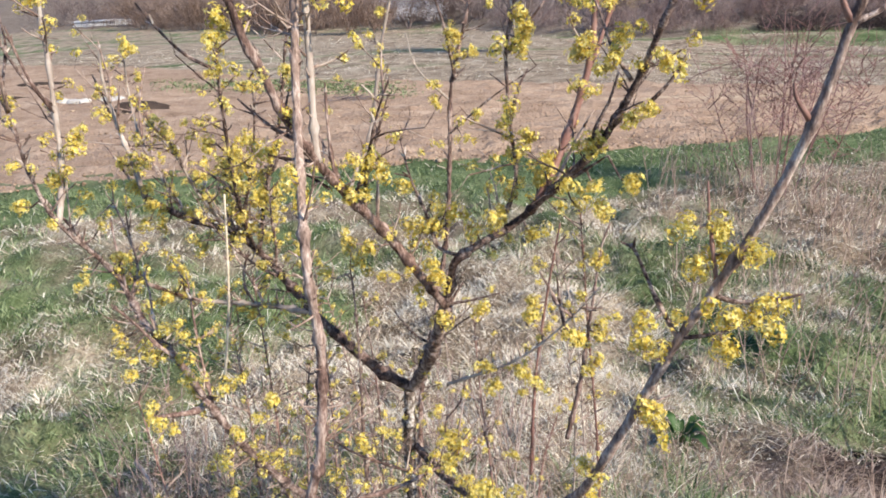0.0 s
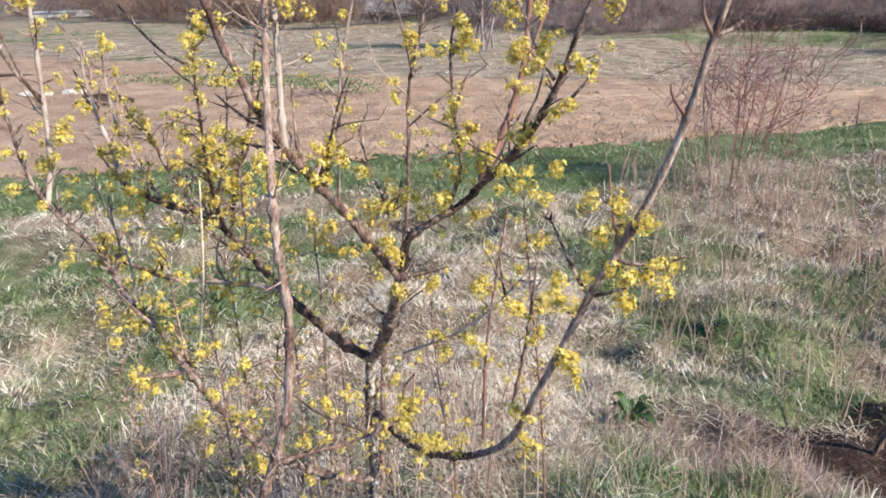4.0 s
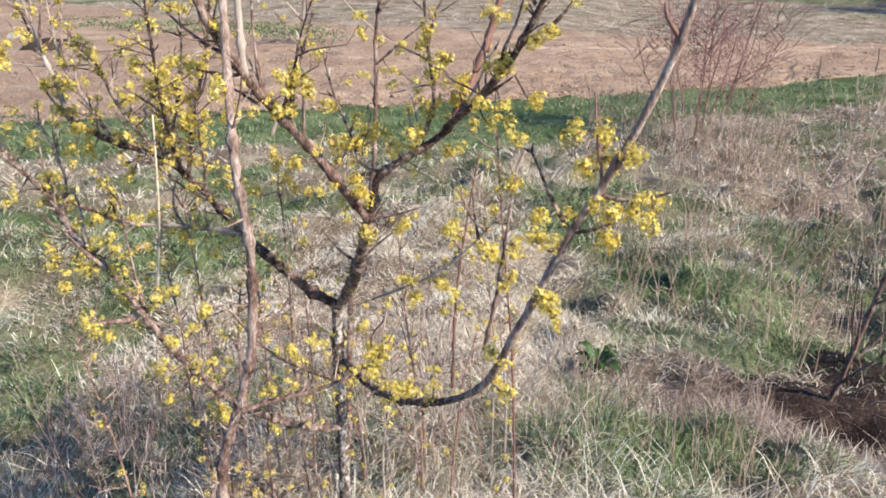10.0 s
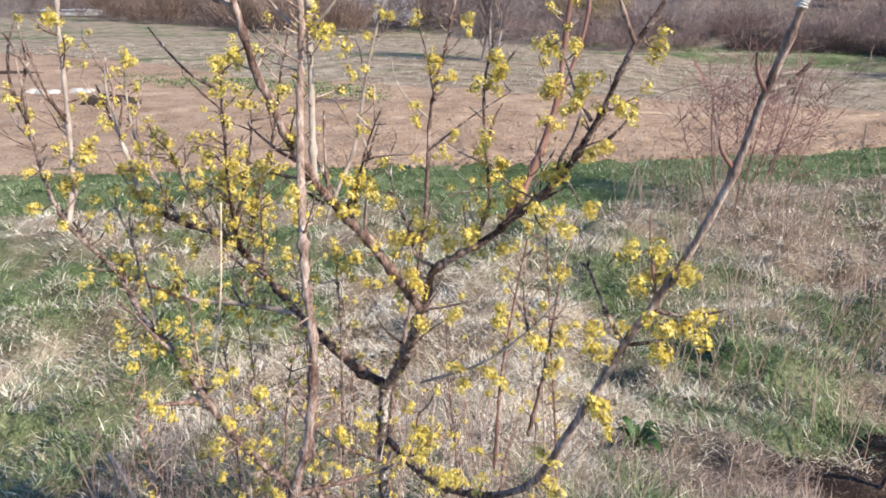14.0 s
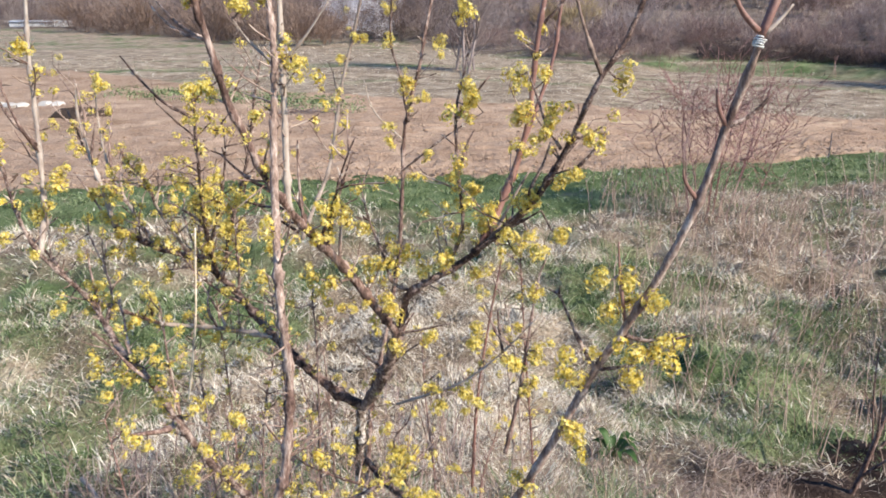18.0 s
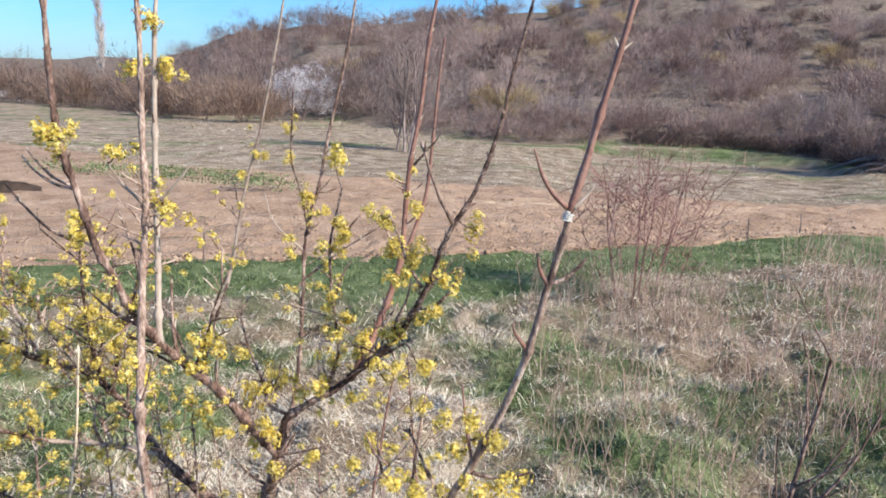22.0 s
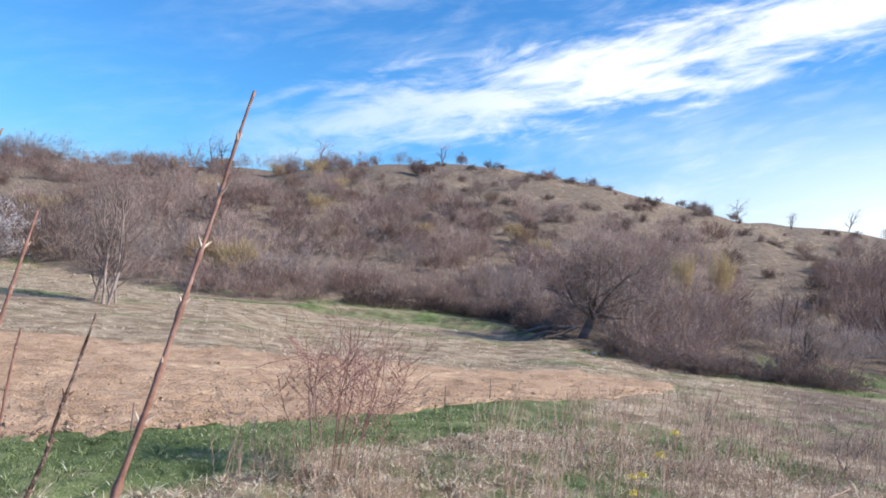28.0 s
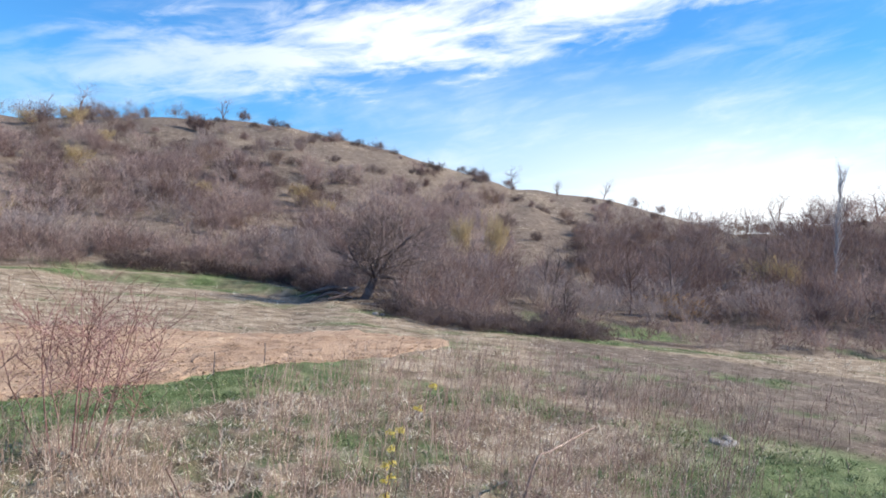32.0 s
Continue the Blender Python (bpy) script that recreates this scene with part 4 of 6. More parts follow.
# dark growth added as the band of shadow under the scrub at the bank
scrub("bramble_thicket", 60, 24, 46, -0.6, 1.6, 0.5, 0.9, twig_dark, "dark brambles added in place of the shadow under the scrub at the earth bank", 95, 0.018, 0.7, 4, keep=lambda az, r, v: not 40.0 < az < 45.0)
# real low brambles by the ditch
scrub("bramble_thicket", 60, 42, 62, -1.5, 1.5, 0.35, 0.7, twig_dark, "low dark brambles along the ditch", 65, 0.016, 0.7, 5, keep=lambda az, r, v: az > 45.0)


# ---- trees ----
def tree(name, rows, mat, label, category, place, parts=(), group=""):
    root = empty(name, place, label, category, group)
    rows = np.array(rows)
    thick = rows[:, 6] > rows[:, 6].max() * 0.33
    stem_of, stems = {}, []
    for row in rows[thick]:
        start, end = tuple(np.round(row[:3], 4)), tuple(np.round(row[3:6], 4))
        if start not in stem_of:
            stem_of[start] = len(stems)
            stems.append([])
        stem_of[end] = stem_of[start]
        stems[stem_of[start]].append(row)
    for stem in stems:
        stem = np.array(stem)
        child("trunk", prisms("trunk", stem[:, :3], stem[:, 3:6], stem[:, 6], stem[:, 7], mat, 7), root)
    child("crown", prisms("crown", rows[~thick, :3], rows[~thick, 3:6], rows[~thick, 6] * 0.7, rows[~thick, 7] * 0.7, mat, 3), root)
    for pname, me in parts:
        child(pname, me, root)
    return root


def stand(az, r):
    x, y = spot(az, r)
    return Vector((x, y, float(lie(np.array([x]), np.array([y]))[0]) - 0.1))


gen = np.random.default_rng(5)
# the old spreading tree: short thick leaning trunk, crooked limbs fanning out low and wide
rows = []
grow(rows, (0, 0, 0), (0.35, -0.15, 1), 1.3, 0.32, 0, 0.14, 0, parts=4, gen=gen)
top = np.array(rows[-1][3:6])
for dx, dy, dz, ln in ((-0.95, 0.2, 0.75, 3.0), (-0.45, -0.3, 1.0, 3.3), (0.0, 0.3, 1.0, 3.1), (0.5, -0.1, 0.9, 3.6), (1.0, 0.15, 0.6, 4.2), (1.0, -0.4, 0.28, 3.4), (-1.0, -0.2, 0.35, 2.2)):
    d = np.array([dx, dy, dz])
    grow(rows, top, d / np.linalg.norm(d), 0.82 * ln, 0.13, 4, 0.34, 2, 0.85, 0.02, 5, 0.56, gen)
ends = np.array(rows)
ends = ends[ends[:, 6] < 0.03]
q0, q1, qw = brush(ends, gen, 2000, 0.5, 0.008)
tree("old_tree", rows, bark_old, "old spreading bare tree with a leaning thick trunk", "tree", stand(42.6, 37.5), [("twig", slivers("twig", q0, q1, qw, twig_grey))])
# broken limbs lying beside the old tree
for k, (az0, r0, h0, az1, r1, h1, az2, r2, h2) in enumerate(((41.7, 37.4, 0.5, 39.6, 37.2, 0.55, 37.4, 37.6, 0.25), (41.5, 37.0, 0.15, 39.8, 36.6, 0.35, 38.3, 36.5, 0.1), (42.0, 37.2, 0.6, 40.6, 36.4, 0.3, 39.6, 36.0, 0.05))):
    pts = [stand(az0, r0) + Vector((0, 0, h0 + 0.1)), stand(az1, r1) + Vector((0, 0, h1 + 0.1)), stand(az2, r2) + Vector((0, 0, h2 + 0.1))]
    v, fl, cn, _, _ = tube(pts, 0.13 - 0.02 * k, 0.05, 8, 0.08, 70 + k)
    tagged(new("fallen_limb", mesh_of("fallen_limb", v, fl, cn, bark_old, True)), "dark broken limb lying at the foot of the old tree", "limb", "fallen limbs")
# trees standing before the hill: bearing, distance, height, stems
for az, r, h, n, mat, label in ((5.6, 33, 4.6, 3, twig_ash, "slender bare tree with several pale stems"), (6.6, 34, 4.3, 2, twig_ash, "slender bare tree with several pale stems"), (4.6, 34.5, 3.8, 2, twig_ash, "slender bare tree with several pale stems"), (57.1, 45, 3.0, 2, bark_old, "gnarled bare tree at the foot of the hill"), (58.5, 33.0, 1.9, 2, bark_old, "small forked bare tree on the bank"), (66.5, 48, 3.9, 1, bark_old, "tall bare tree in the wood"), (69.0, 55, 4.2, 1, bark_old, "tall bare tree in the wood"), (72.5, 60, 4.6, 1, bark_old, "tall bare tree in the wood"), (63.0, 47, 4.5, 1, twig_plum, "bare brown tree in the wood")):
    rows = []
    for k in range(n):
        t = gen.uniform(0, 6.28)
        grow(rows, (0.25 * math.cos(t), 0.25 * math.sin(t), 0), np.array([0.16 * math.cos(t), 0.16 * math.sin(t), 1.0]), h, 0.06, 3, 0.16, 2, 0.72, 0.09, 6, 0.45, gen)
    tree("bare_tree", rows, mat, label, "tree", stand(az, r), group="bare trees")
# lone trees on the skyline
for az, r, h in ((29.9, 148, 3.6), (20.1, 147, 6.2), (12.1, 148, 6.5), (12.9, 148, 5.0), (10.8, 148, 4.8), (18.0, 148, 4.0), (52.8, 149, 4.2), (56.6, 149, 3.0), (60.2, 165, 4.2), (66.4, 160, 4.5), (70.8, 115, 4.2), (73.0, 116, 5.5), (75.0, 116, 4.5), (79.0, 116, 4.5), (81.0, 116, 4.5), (77.2, 116, 4.0)):
    rows = []
    for k in range(2):
        t = gen.uniform(0, 6.28)
        grow(rows, (0, 0, 0), np.array([0.25 * math.cos(t), 0.25 * math.sin(t), 1.0]), h * 0.85, 0.10, 3, 0.24, 2, 0.8, 0.06, 4, 0.52, gen)
    tree("bare_tree", rows, twig_plum, "bare tree against the sky on the crest", "tree", stand(az, r), group="bare trees")
# poplars
for az, r, h, lean_x, lean_y, twigs in ((77.0, 62, 9.0, 0.0, 0.07, 5), (-16.2, 150, 14.5, 0.02, 0.0, 12)):
    rows = []
    grow(rows, (0, 0, 0), (lean_x, lean_y, 1), h, 0.14, 0, 0.02, 0, parts=14, gen=gen)
    spine = np.array(rows)[:, 3:6]
    for p in spine[2:]:
        for _ in range(twigs):
            t = gen.uniform(0, 6.28)
            side = 0.28 if r < 100 else 0.5
            d = np.array([side * math.cos(t), side * math.sin(t), 1.0])
            grow(rows, p, d, gen.uniform(0.6, 1.7) * (r / 62) ** 0.5, 0.03 * (r / 62), 1, 0.1, 2, 0.4, 0.15, 3, 0.5, gen)
    rows[:14] = [(*q[:6], q[6] * 0.35, q[7] * 0.35) for q in rows[:14]]
    tree("poplar", rows, twig_pale, "tall slim bare poplar", "tree", stand(az, r), group="poplars")
# blossom tree
rows = []
for k in range(4):
    t = k * 1.6 + 0.3
    grow(rows, (0, 0, 0), np.array([0.5 * math.cos(t), 0.5 * math.sin(t), 1.0]), 3.0, 0.10, 3, 0.2, 2, 0.8, 0.03, 4, 0.55, gen)
tips = np.array(rows)[:, 3:6]
tips = tips[tips[:, 2] > 0.7]
pick = tips[gen.integers(0, len(tips), 9000)] + gen.normal(0, 0.15, (9000, 3))
tree("blossom_tree", rows, twig_grey, "wild plum tree in full pale white blossom", "tree", stand(-2.3, 62), [("blossom", flakes("blossom", pick, gen.uniform(0.03, 0.07, 9000), blossom_white))])
# willows in the hedge
for az, r, s in ((-6.8, 58, 2.1), (-9.5, 62, 2.2), (-4.8, 58, 1.7), (-13.0, 66, 2.3), (-18.0, 84, 2.6), (-21.5, 95, 2.8)):
    settle(tan_protos[int(r) % 2], *spot(az, r), s, "rounded bare tan willow bush in the hedge", "bush", "willow bushes", r)
for p in (*plum_protos, *grey_protos, *dark_protos, *tan_protos, yellow_proto, orange_proto):
    retire(p)


# ---- across the field: heap, stones, brushwood, shed ----
def box(bm, size, at):
    made = bmesh.ops.create_cube(bm, size=1.0, matrix=Matrix.Translation(at) @ Matrix.Diagonal((*size, 1)))
    return made["verts"]


def bm_mesh(name, bm, mat):
    me = bpy.data.meshes.new(name)
    bm.to_mesh(me)
    bm.free()
    me.materials.append(mat)
    return me


heap_at = stand(-23.0, 21.2)
hx, hy = np.meshgrid(np.linspace(-1, 1, 40), np.linspace(-1, 1, 26))
hz = np.maximum(0, 1 - (hx**2 + hy**2)) ** 0.8 * (0.22 + 0.10 * fbm(hx * 3, hy * 3, 3)) * (1 - 0.25 * hx) + 0.05 * (vnoise(hx * 9, hy * 9, 4) - 0.5)
ii = (np.arange(25)[:, None] * 40 + np.arange(39)[None]).ravel()
heap = new("earth_mound", mesh_of("earth_mound", np.stack([hx * 0.85, hy * 0.6, hz + 0.02], -1).reshape(-1, 3), np.stack([ii, ii + 1, ii + 41, ii + 40], -1).ravel(), np.full(len(ii), 4), dark_soil))
heap.matrix_basis = Matrix.Translation(heap_at + Vector((0, 0, 0.08)))
tagged(heap, "low heap of dark damp earth on the field", "heap")
for az, r, wide, deep in ((-28.6, 31.5, 1.5, 0.5), (-31.0, 27.5, 1.0, 0.4)):
    low = copy_thing(heap, Matrix.Identity(4))
    low.matrix_basis = Matrix.Translation(stand(az, r) + Vector((0, 0, 0.1))) @ Matrix.Diagonal((wide, deep, 0.45, 1))
    tagged(low, "low spread of dark damp earth on the field", "heap")


def stone(name, place, size, seed, label, mat=None):
    bm = bmesh.new()
    bmesh.ops.create_icosphere(bm, subdivisions=2, radius=1.0)
    for v in bm.verts:
        n = noise.noise(v.co * 1.3 + Vector((seed, 0, 0)))
        v.co = Vector((v.co.x * size[0], v.co.y * size[1], v.co.z * size[2])) * (1 + 0.35 * n)
    ob = new(name, bm_mesh(name, bm, mat or pale_stone))
    ob.matrix_basis = Matrix.Translation(place) @ Matrix.Rotation(seed, 4, "Z")
    return tagged(ob, label, "stone", "stones by the heap")


for i, (az, r, sx, sz) in enumerate(((-27.8, 24.7, 0.26, 0.12), (-27.2, 24.5, 0.30, 0.11), (-26.5, 24.4, 0.22, 0.10), (-25.0, 24.2, 0.28, 0.12), (-24.4, 24.0, 0.26, 0.10))):
    stone("stone", stand(az, r) + Vector((0, 0, 0.15)), (sx, sx * 0.7, sz), i * 1.7 + 1, "pale limestone lump lying on the ploughed soil", limestone)
for i, (az, r) in enumerate(((43.6, 31.8), (44.2, 32.0))):
    stone("stone", stand(az, r) + Vector((0, 0, 0.12)), (0.16, 0.12, 0.1), i + 9.0, "pale stone lying in the green grass")
rows = []
for _ in range(90):
    t = gen.uniform(0, 6.28)
    p = np.array([gen.normal(0, 0.3), gen.normal(0, 0.15), gen.uniform(0.02, 0.12)])
    d = np.array([math.cos(t), 0.4 * math.sin(t), gen.uniform(-0.05, 0.2)])
    rows.append((*p, *(p + d * gen.uniform(0.2, 0.5)), 0.010, 0.005))
pile = new("brushwood_pile", rods("brushwood_pile", rows, twig_grey))
pile.matrix_basis = Matrix.Translation(stand(-7.6, 19.6) + Vector((0, 0, 0.12)))
tagged(pile, "small pile of grey cut brushwood on the soil", "brushwood")

shed = empty("shed", stand(-24.3, 118), "long low white shed behind the meadow", "shed")
for name, size, at, mat in (("wall", (9.0, 3.0, 1.7), (0, 0, 0.85), white_wall), ("annexe", (2.2, 2.6, 1.9), (5.4, 0.2, 1.0), white_wall)):
    bm = bmesh.new()
    box(bm, size, at)
    bmesh.ops.bevel(bm, geom=bm.edges[:], offset=0.03, segments=1, affect="EDGES")
    child(name, bm_mesh(name, bm, mat), shed)
bm = bmesh.new()
vs = [bm.verts.new(c) for c in ((-4.7, -1.7, 1.7), (4.7, -1.7, 1.7), (4.7, 1.7, 1.7), (-4.7, 1.7, 1.7), (-4.7, 0, 2.25), (4.7, 0, 2.25))]
for f in ((0, 1, 5, 4), (2, 3, 4, 5), (0, 4, 3), (1, 2, 5), (3, 2, 1, 0)):
    bm.faces.new([vs[k] for k in f])
child("roof", bm_mesh("roof", bm, roof_tin), shed)
bm = bmesh.new()
box(bm, (0.9, 0.06, 1.5), (-1.5, -1.53, 0.8))
child("door", bm_mesh("door", bm, roof_tin), shed)
shed.scale = (0.65, 1.0, 0.4)


# ---- the near bank: rose bush, weeds, small finds ----
rose_at = stand(24.2, 9.6)
rows = []
gen = np.random.default_rng(21)
for dx, dy, tall in ((-0.02, 0.0, 2.1), (0.14, 0.1, 2.0), (0.34, -0.1, 1.9), (-0.2, 0.1, 1.8), (-0.4, -0.1, 1.6), (0.5, 0.2, 1.6), (0.05, -0.3, 1.7), (0.25, 0.3, 1.75), (0.42, 0.05, 1.8), (-0.3, 0.25, 1.85), (0.1, 0.2, 1.95), (-0.5, 0.15, 1.3), (-0.15, -0.3, 1.5), (0.6, -0.2, 1.3)):
    rows.append((dx * 0.5, dy * 0.5, -0.05, dx * 0.8, dy * 0.8, tall * 0.3, 0.0085, 0.0075))
    grow(rows, (dx * 0.8, dy * 0.8, tall * 0.3), np.array([dx * 0.4, dy * 0.4, 1.0]), tall * 0.72, 0.0090, 1, 0.12, 1, 0.8, 0.03, 7, 0.42, gen)
stems = [row for row in rows if 0.5 < row[5] < 1.6]
for _ in range(185):
    t, at = gen.uniform(0, 6.28), stems[gen.integers(0, len(stems))]
    grow(rows, at[3:6], np.array([math.cos(t), math.sin(t), gen.uniform(0.2, 1.4)]), gen.uniform(0.2, 0.6), 0.0055, 1, 0.2, 1, 0.7, 0.04, 4, 0.5, gen)
rose = empty("wild_rose_bush", rose_at, "bare wild rose bush with thin reddish canes", "bush")
rows = np.array(rows)
big = rows[:, 6] > 0.0055
rows[:, 6:] = np.maximum(rows[:, 6:] * 0.85, 0.0028)
rows[:, [0, 1, 3, 4]] *= 1.15
rows[:, [2, 5]] *= 1.06
child("cane_clump", prisms("cane_clump", rows[big, :3], rows[big, 3:6], rows[big, 6], rows[big, 7], twig_red, 5), rose)["kind"] = "stuff"
child("crown", prisms("crown", rows[~big, :3], rows[~big, 3:6], rows[~big, 6], rows[~big, 7], twig_red, 3), rose)["kind"] = "stuff"


def weeds(name, n, a0, a1, r0, r1, tall, label, seed, mat=None, side=4, thick=0.0035):
    """Dead upright stalks with short side shoots."""
    g2 = np.random.default_rng(seed)
    az = g2.uniform(a0, a1, n)
    r = g2.uniform(r0, r1, n)
    x, y = spot(az, r)
    keep = g2.uniform(0, 1, n) < np.clip(2.4 * fbm(x * 0.8, y * 0.8, seed) - 0.6, 0.03, 1)
    rn = np.interp(az, NEAR_AZ, NEAR_R)
    keep &= (r < rn - np.where(az < 45, 1.4, 0.3)) | (az > 50)
    x, y, r = x[keep], y[keep], r[keep]
    n = len(x)
    h = tall * g2.uniform(0.45, 1.2, n)
    b = np.stack([x, y, lie(x, y) - 0.02], -1)
    tilt = g2.normal(0, 0.16, (n, 2))
    m = b + np.stack([tilt[:, 0] * h * 0.6, tilt[:, 1] * h * 0.6, h * 0.6], -1)
    t = m + np.stack([tilt[:, 0] * h * 0.5 + g2.normal(0, 0.03, n), tilt[:, 1] * h * 0.5, h * 0.4], -1)
    w = thick * (0.6 + 0.06 * r) * g2.uniform(0.7, 1.4, n)
    p0, p1, w0, w1 = [b, m], [m, t], [w, w * 0.8], [w * 0.8, w * 0.5]
    for k in range(side):
        s = g2.uniform(0.35, 1.0, n)[:, None]
        q = np.where(s < 0.6, b + (m - b) * s / 0.6, m + (t - m) * (s - 0.6) / 0.4)
        e = q + np.stack([g2.normal(0, 0.10, n), g2.normal(0, 0.10, n), g2.uniform(0.05, 0.2, n)], -1) * tall
        p0.append(q), p1.append(e), w0.append(w * 0.6), w1.append(w * 0.35)
    return tagged(new(name, prisms(name, np.concatenate(p0), np.concatenate(p1), np.concatenate(w0), np.concatenate(w1), mat or stalk)), label, "weeds", kind="stuff")


weeds("dead_weeds", 2750, 35, 74, 5.5, 19.0, 0.68, "standing brown dead weed stalks in the rough grass", 3, None, 4, 0.0036)
weeds("dead_weeds", 650, 32, 74, 6.0, 15.0, 0.72, "reddish dead weed stalks standing in the rough grass", 83, cane_pink, 4, 0.0042)
weeds("dead_weeds", 400, 15, 31, 7.2, 10.4, 0.66, "tangle of brown dead stalks round the rose bush", 13, None, 6)
weeds("dead_weeds", 420, 16, 50, 3.6, 7.0, 0.5, "thin dead stalks in the straw", 23)
weeds("dead_weeds", 700, 44, 80, 14.0, 24.0, 0.4, "reddish dead weeds along the edge of the meadow", 33, cane_pink)
weeds("dead_weeds", 420, 56, 88, 4.5, 13.0, 0.42, "thin dead stalks in the green meadow", 43)
weeds("bramble_tangle", 190, -34, 2, 1.6, 3.2, 0.56, "tangle of thin reddish dead canes round the stems", 53, cane_pink, 4, 0.0024)
weeds("dead_weeds", 90, -30, 14, 1.5, 3.0, 0.6, "thin brown dead stalks round the stems", 73, stalk, 4, 0.0022)
weeds("dead_weeds", 260, 2, 30, 1.7, 3.0, 0.35, "thin dead stalks in the straw", 63, None, 3, 0.0024)

STAKES = ((-1.85, 11.12), (2.01, 11.29), (8.28, 12.49), (10.06, 13.38))
SHRUBS = ((13.64, 7.06, 0.8), (14.04, 10.49, 0.5))
SHADED_MOULD = ((2.1, 2.48, 0.62, 0.44, 3.0), (2.6, 2.9, 0.4, 0.3, 6.0))


def shaded_mould_patch(cx, cy, ax, ay, seed, label):
    """An uneven patch of rotting leaves and bare earth, its colour darkened for the hollow's shade, sunk in at its rim.
    """
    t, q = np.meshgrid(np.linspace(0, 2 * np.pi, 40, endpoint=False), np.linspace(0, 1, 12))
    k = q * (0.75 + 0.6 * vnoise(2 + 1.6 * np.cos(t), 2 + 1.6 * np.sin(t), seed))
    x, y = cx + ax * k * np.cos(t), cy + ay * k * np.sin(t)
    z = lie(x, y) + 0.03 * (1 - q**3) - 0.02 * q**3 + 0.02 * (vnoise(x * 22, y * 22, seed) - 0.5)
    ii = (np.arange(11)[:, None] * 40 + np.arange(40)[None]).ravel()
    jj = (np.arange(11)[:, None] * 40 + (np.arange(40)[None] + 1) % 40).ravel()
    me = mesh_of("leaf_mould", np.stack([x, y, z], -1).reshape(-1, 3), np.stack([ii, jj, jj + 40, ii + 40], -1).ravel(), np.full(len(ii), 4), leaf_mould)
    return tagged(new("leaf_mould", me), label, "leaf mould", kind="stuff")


for cx, cy, ax, ay, seed in SHADED_MOULD:
    shaded_mould_patch(cx, cy, ax, ay, seed, "patch of rotting leaves and bare earth, coloured dark for the shade of the hollow")

# stakes along the edge of the ploughed land
for k, (x, y) in enumerate(STAKES):
    z = float(lie(np.array([x]), np.array([y]))[0])
    v, fl, cn, _, _ = tube([(0, 0, -0.1), (0.01, 0, 0.2), (0.03 - 0.015 * k, 0.01, 0.5)], 0.013, 0.010, 7, 0.06, 40 + k)
    post = new("stake", mesh_of("stake", v, fl, cn, bark_old, True))
    post.matrix_basis = Matrix.Translation((x, y, z))
    tagged(post, "thin weathered wooden stake at the edge of the field", "stake", "field stakes")
# dead shrubs standing out of the weeds
for x, y, tall in SHRUBS:
    rows = []
    for _ in range(3):
        grow(rows, (0, 0, 0), np.array([gen.normal(0, 0.35), gen.normal(0, 0.35), 1.0]), tall, 0.009, 2, 0.25, 2, 0.8, 0.05, 4, 0.5, gen)
    dead = empty("dead_shrub", (x, y, float(lie(np.array([x]), np.array([y]))[0]) - 0.03), "dead brown shrub standing among weed stalks", "shrub")
    child("stem", rods("stem", rows, bark_old, 4), dead)

# small bare shrub in the hollow
rows = []
gen = np.random.default_rng(8)
for px, pz, dx, dy, ln, thick in ((0, 0, 0.30, 0.02, 1.35, 0.014), (0.13, 0.38, 0.75, -0.1, 0.75, 0.009), (0.1, 0.3, -0.1, 0.1, 0.6, 0.006), (0.22, 0.62, 0.75, 0.1, 0.5, 0.006)):
    grow(rows, (px, 0, pz), np.array([dx, dy, 0.95]), ln, thick, 1, 0.10, 1, 0.5, 0.02, 6, 0.3, gen)
shrub = empty("small_shrub", stand(35.1, 3.3), "small bare dark shrub in a hollow of dead grass", "shrub")
child("stem", rods("stem", rows, bark_brown, 5), shrub)

v, fl, cn, _, _ = tube([(7.83, 4.59, -0.93), (8.08, 4.62, -0.51), (8.42, 4.64, -0.46), (9.51, 4.69, -0.32)], 0.019, 0.010, 7, 0.1, 3)
fallen = new("fallen_branch", mesh_of("fallen_branch", v, fl, cn, bark_tan, True))
tagged(fallen, "broken pale branch propped in the dead weeds", "branch")
v, fl, cn, _, _ = tube([(-1.45, 2.78, -0.43), (-1.29, 2.54, -0.33), (-1.14, 2.29, -0.28)], 0.010, 0.007, 7, 0.1, 4)
tagged(new("dead_stick", mesh_of("dead_stick", v, fl, cn, bark_pale, True)), "pale dead stick lying in the straw", "stick")
for i, (az, r, sx) in enumerate(((70.9, 14.4, 0.16), (71.4, 14.3, 0.20), (72.0, 14.5, 0.14), (71.6, 14.7, 0.12))):
    ob = stone("stone", stand(az, r) + Vector((0, 0, 0.11)), (sx, sx * 0.75, 0.06), i + 4.0, "flat pale stone in the meadow grass")
    tagged(ob, group="stones in the meadow")

# broad-leaved green weed
weed_at = stand(15.2, 2.95)
gen = np.random.default_rng(3)
weed = empty("broad_leaved_weed", weed_at + Vector((0, 0, 0.1)), "dark green broad-leaved weed rosette in the grass", "weed")
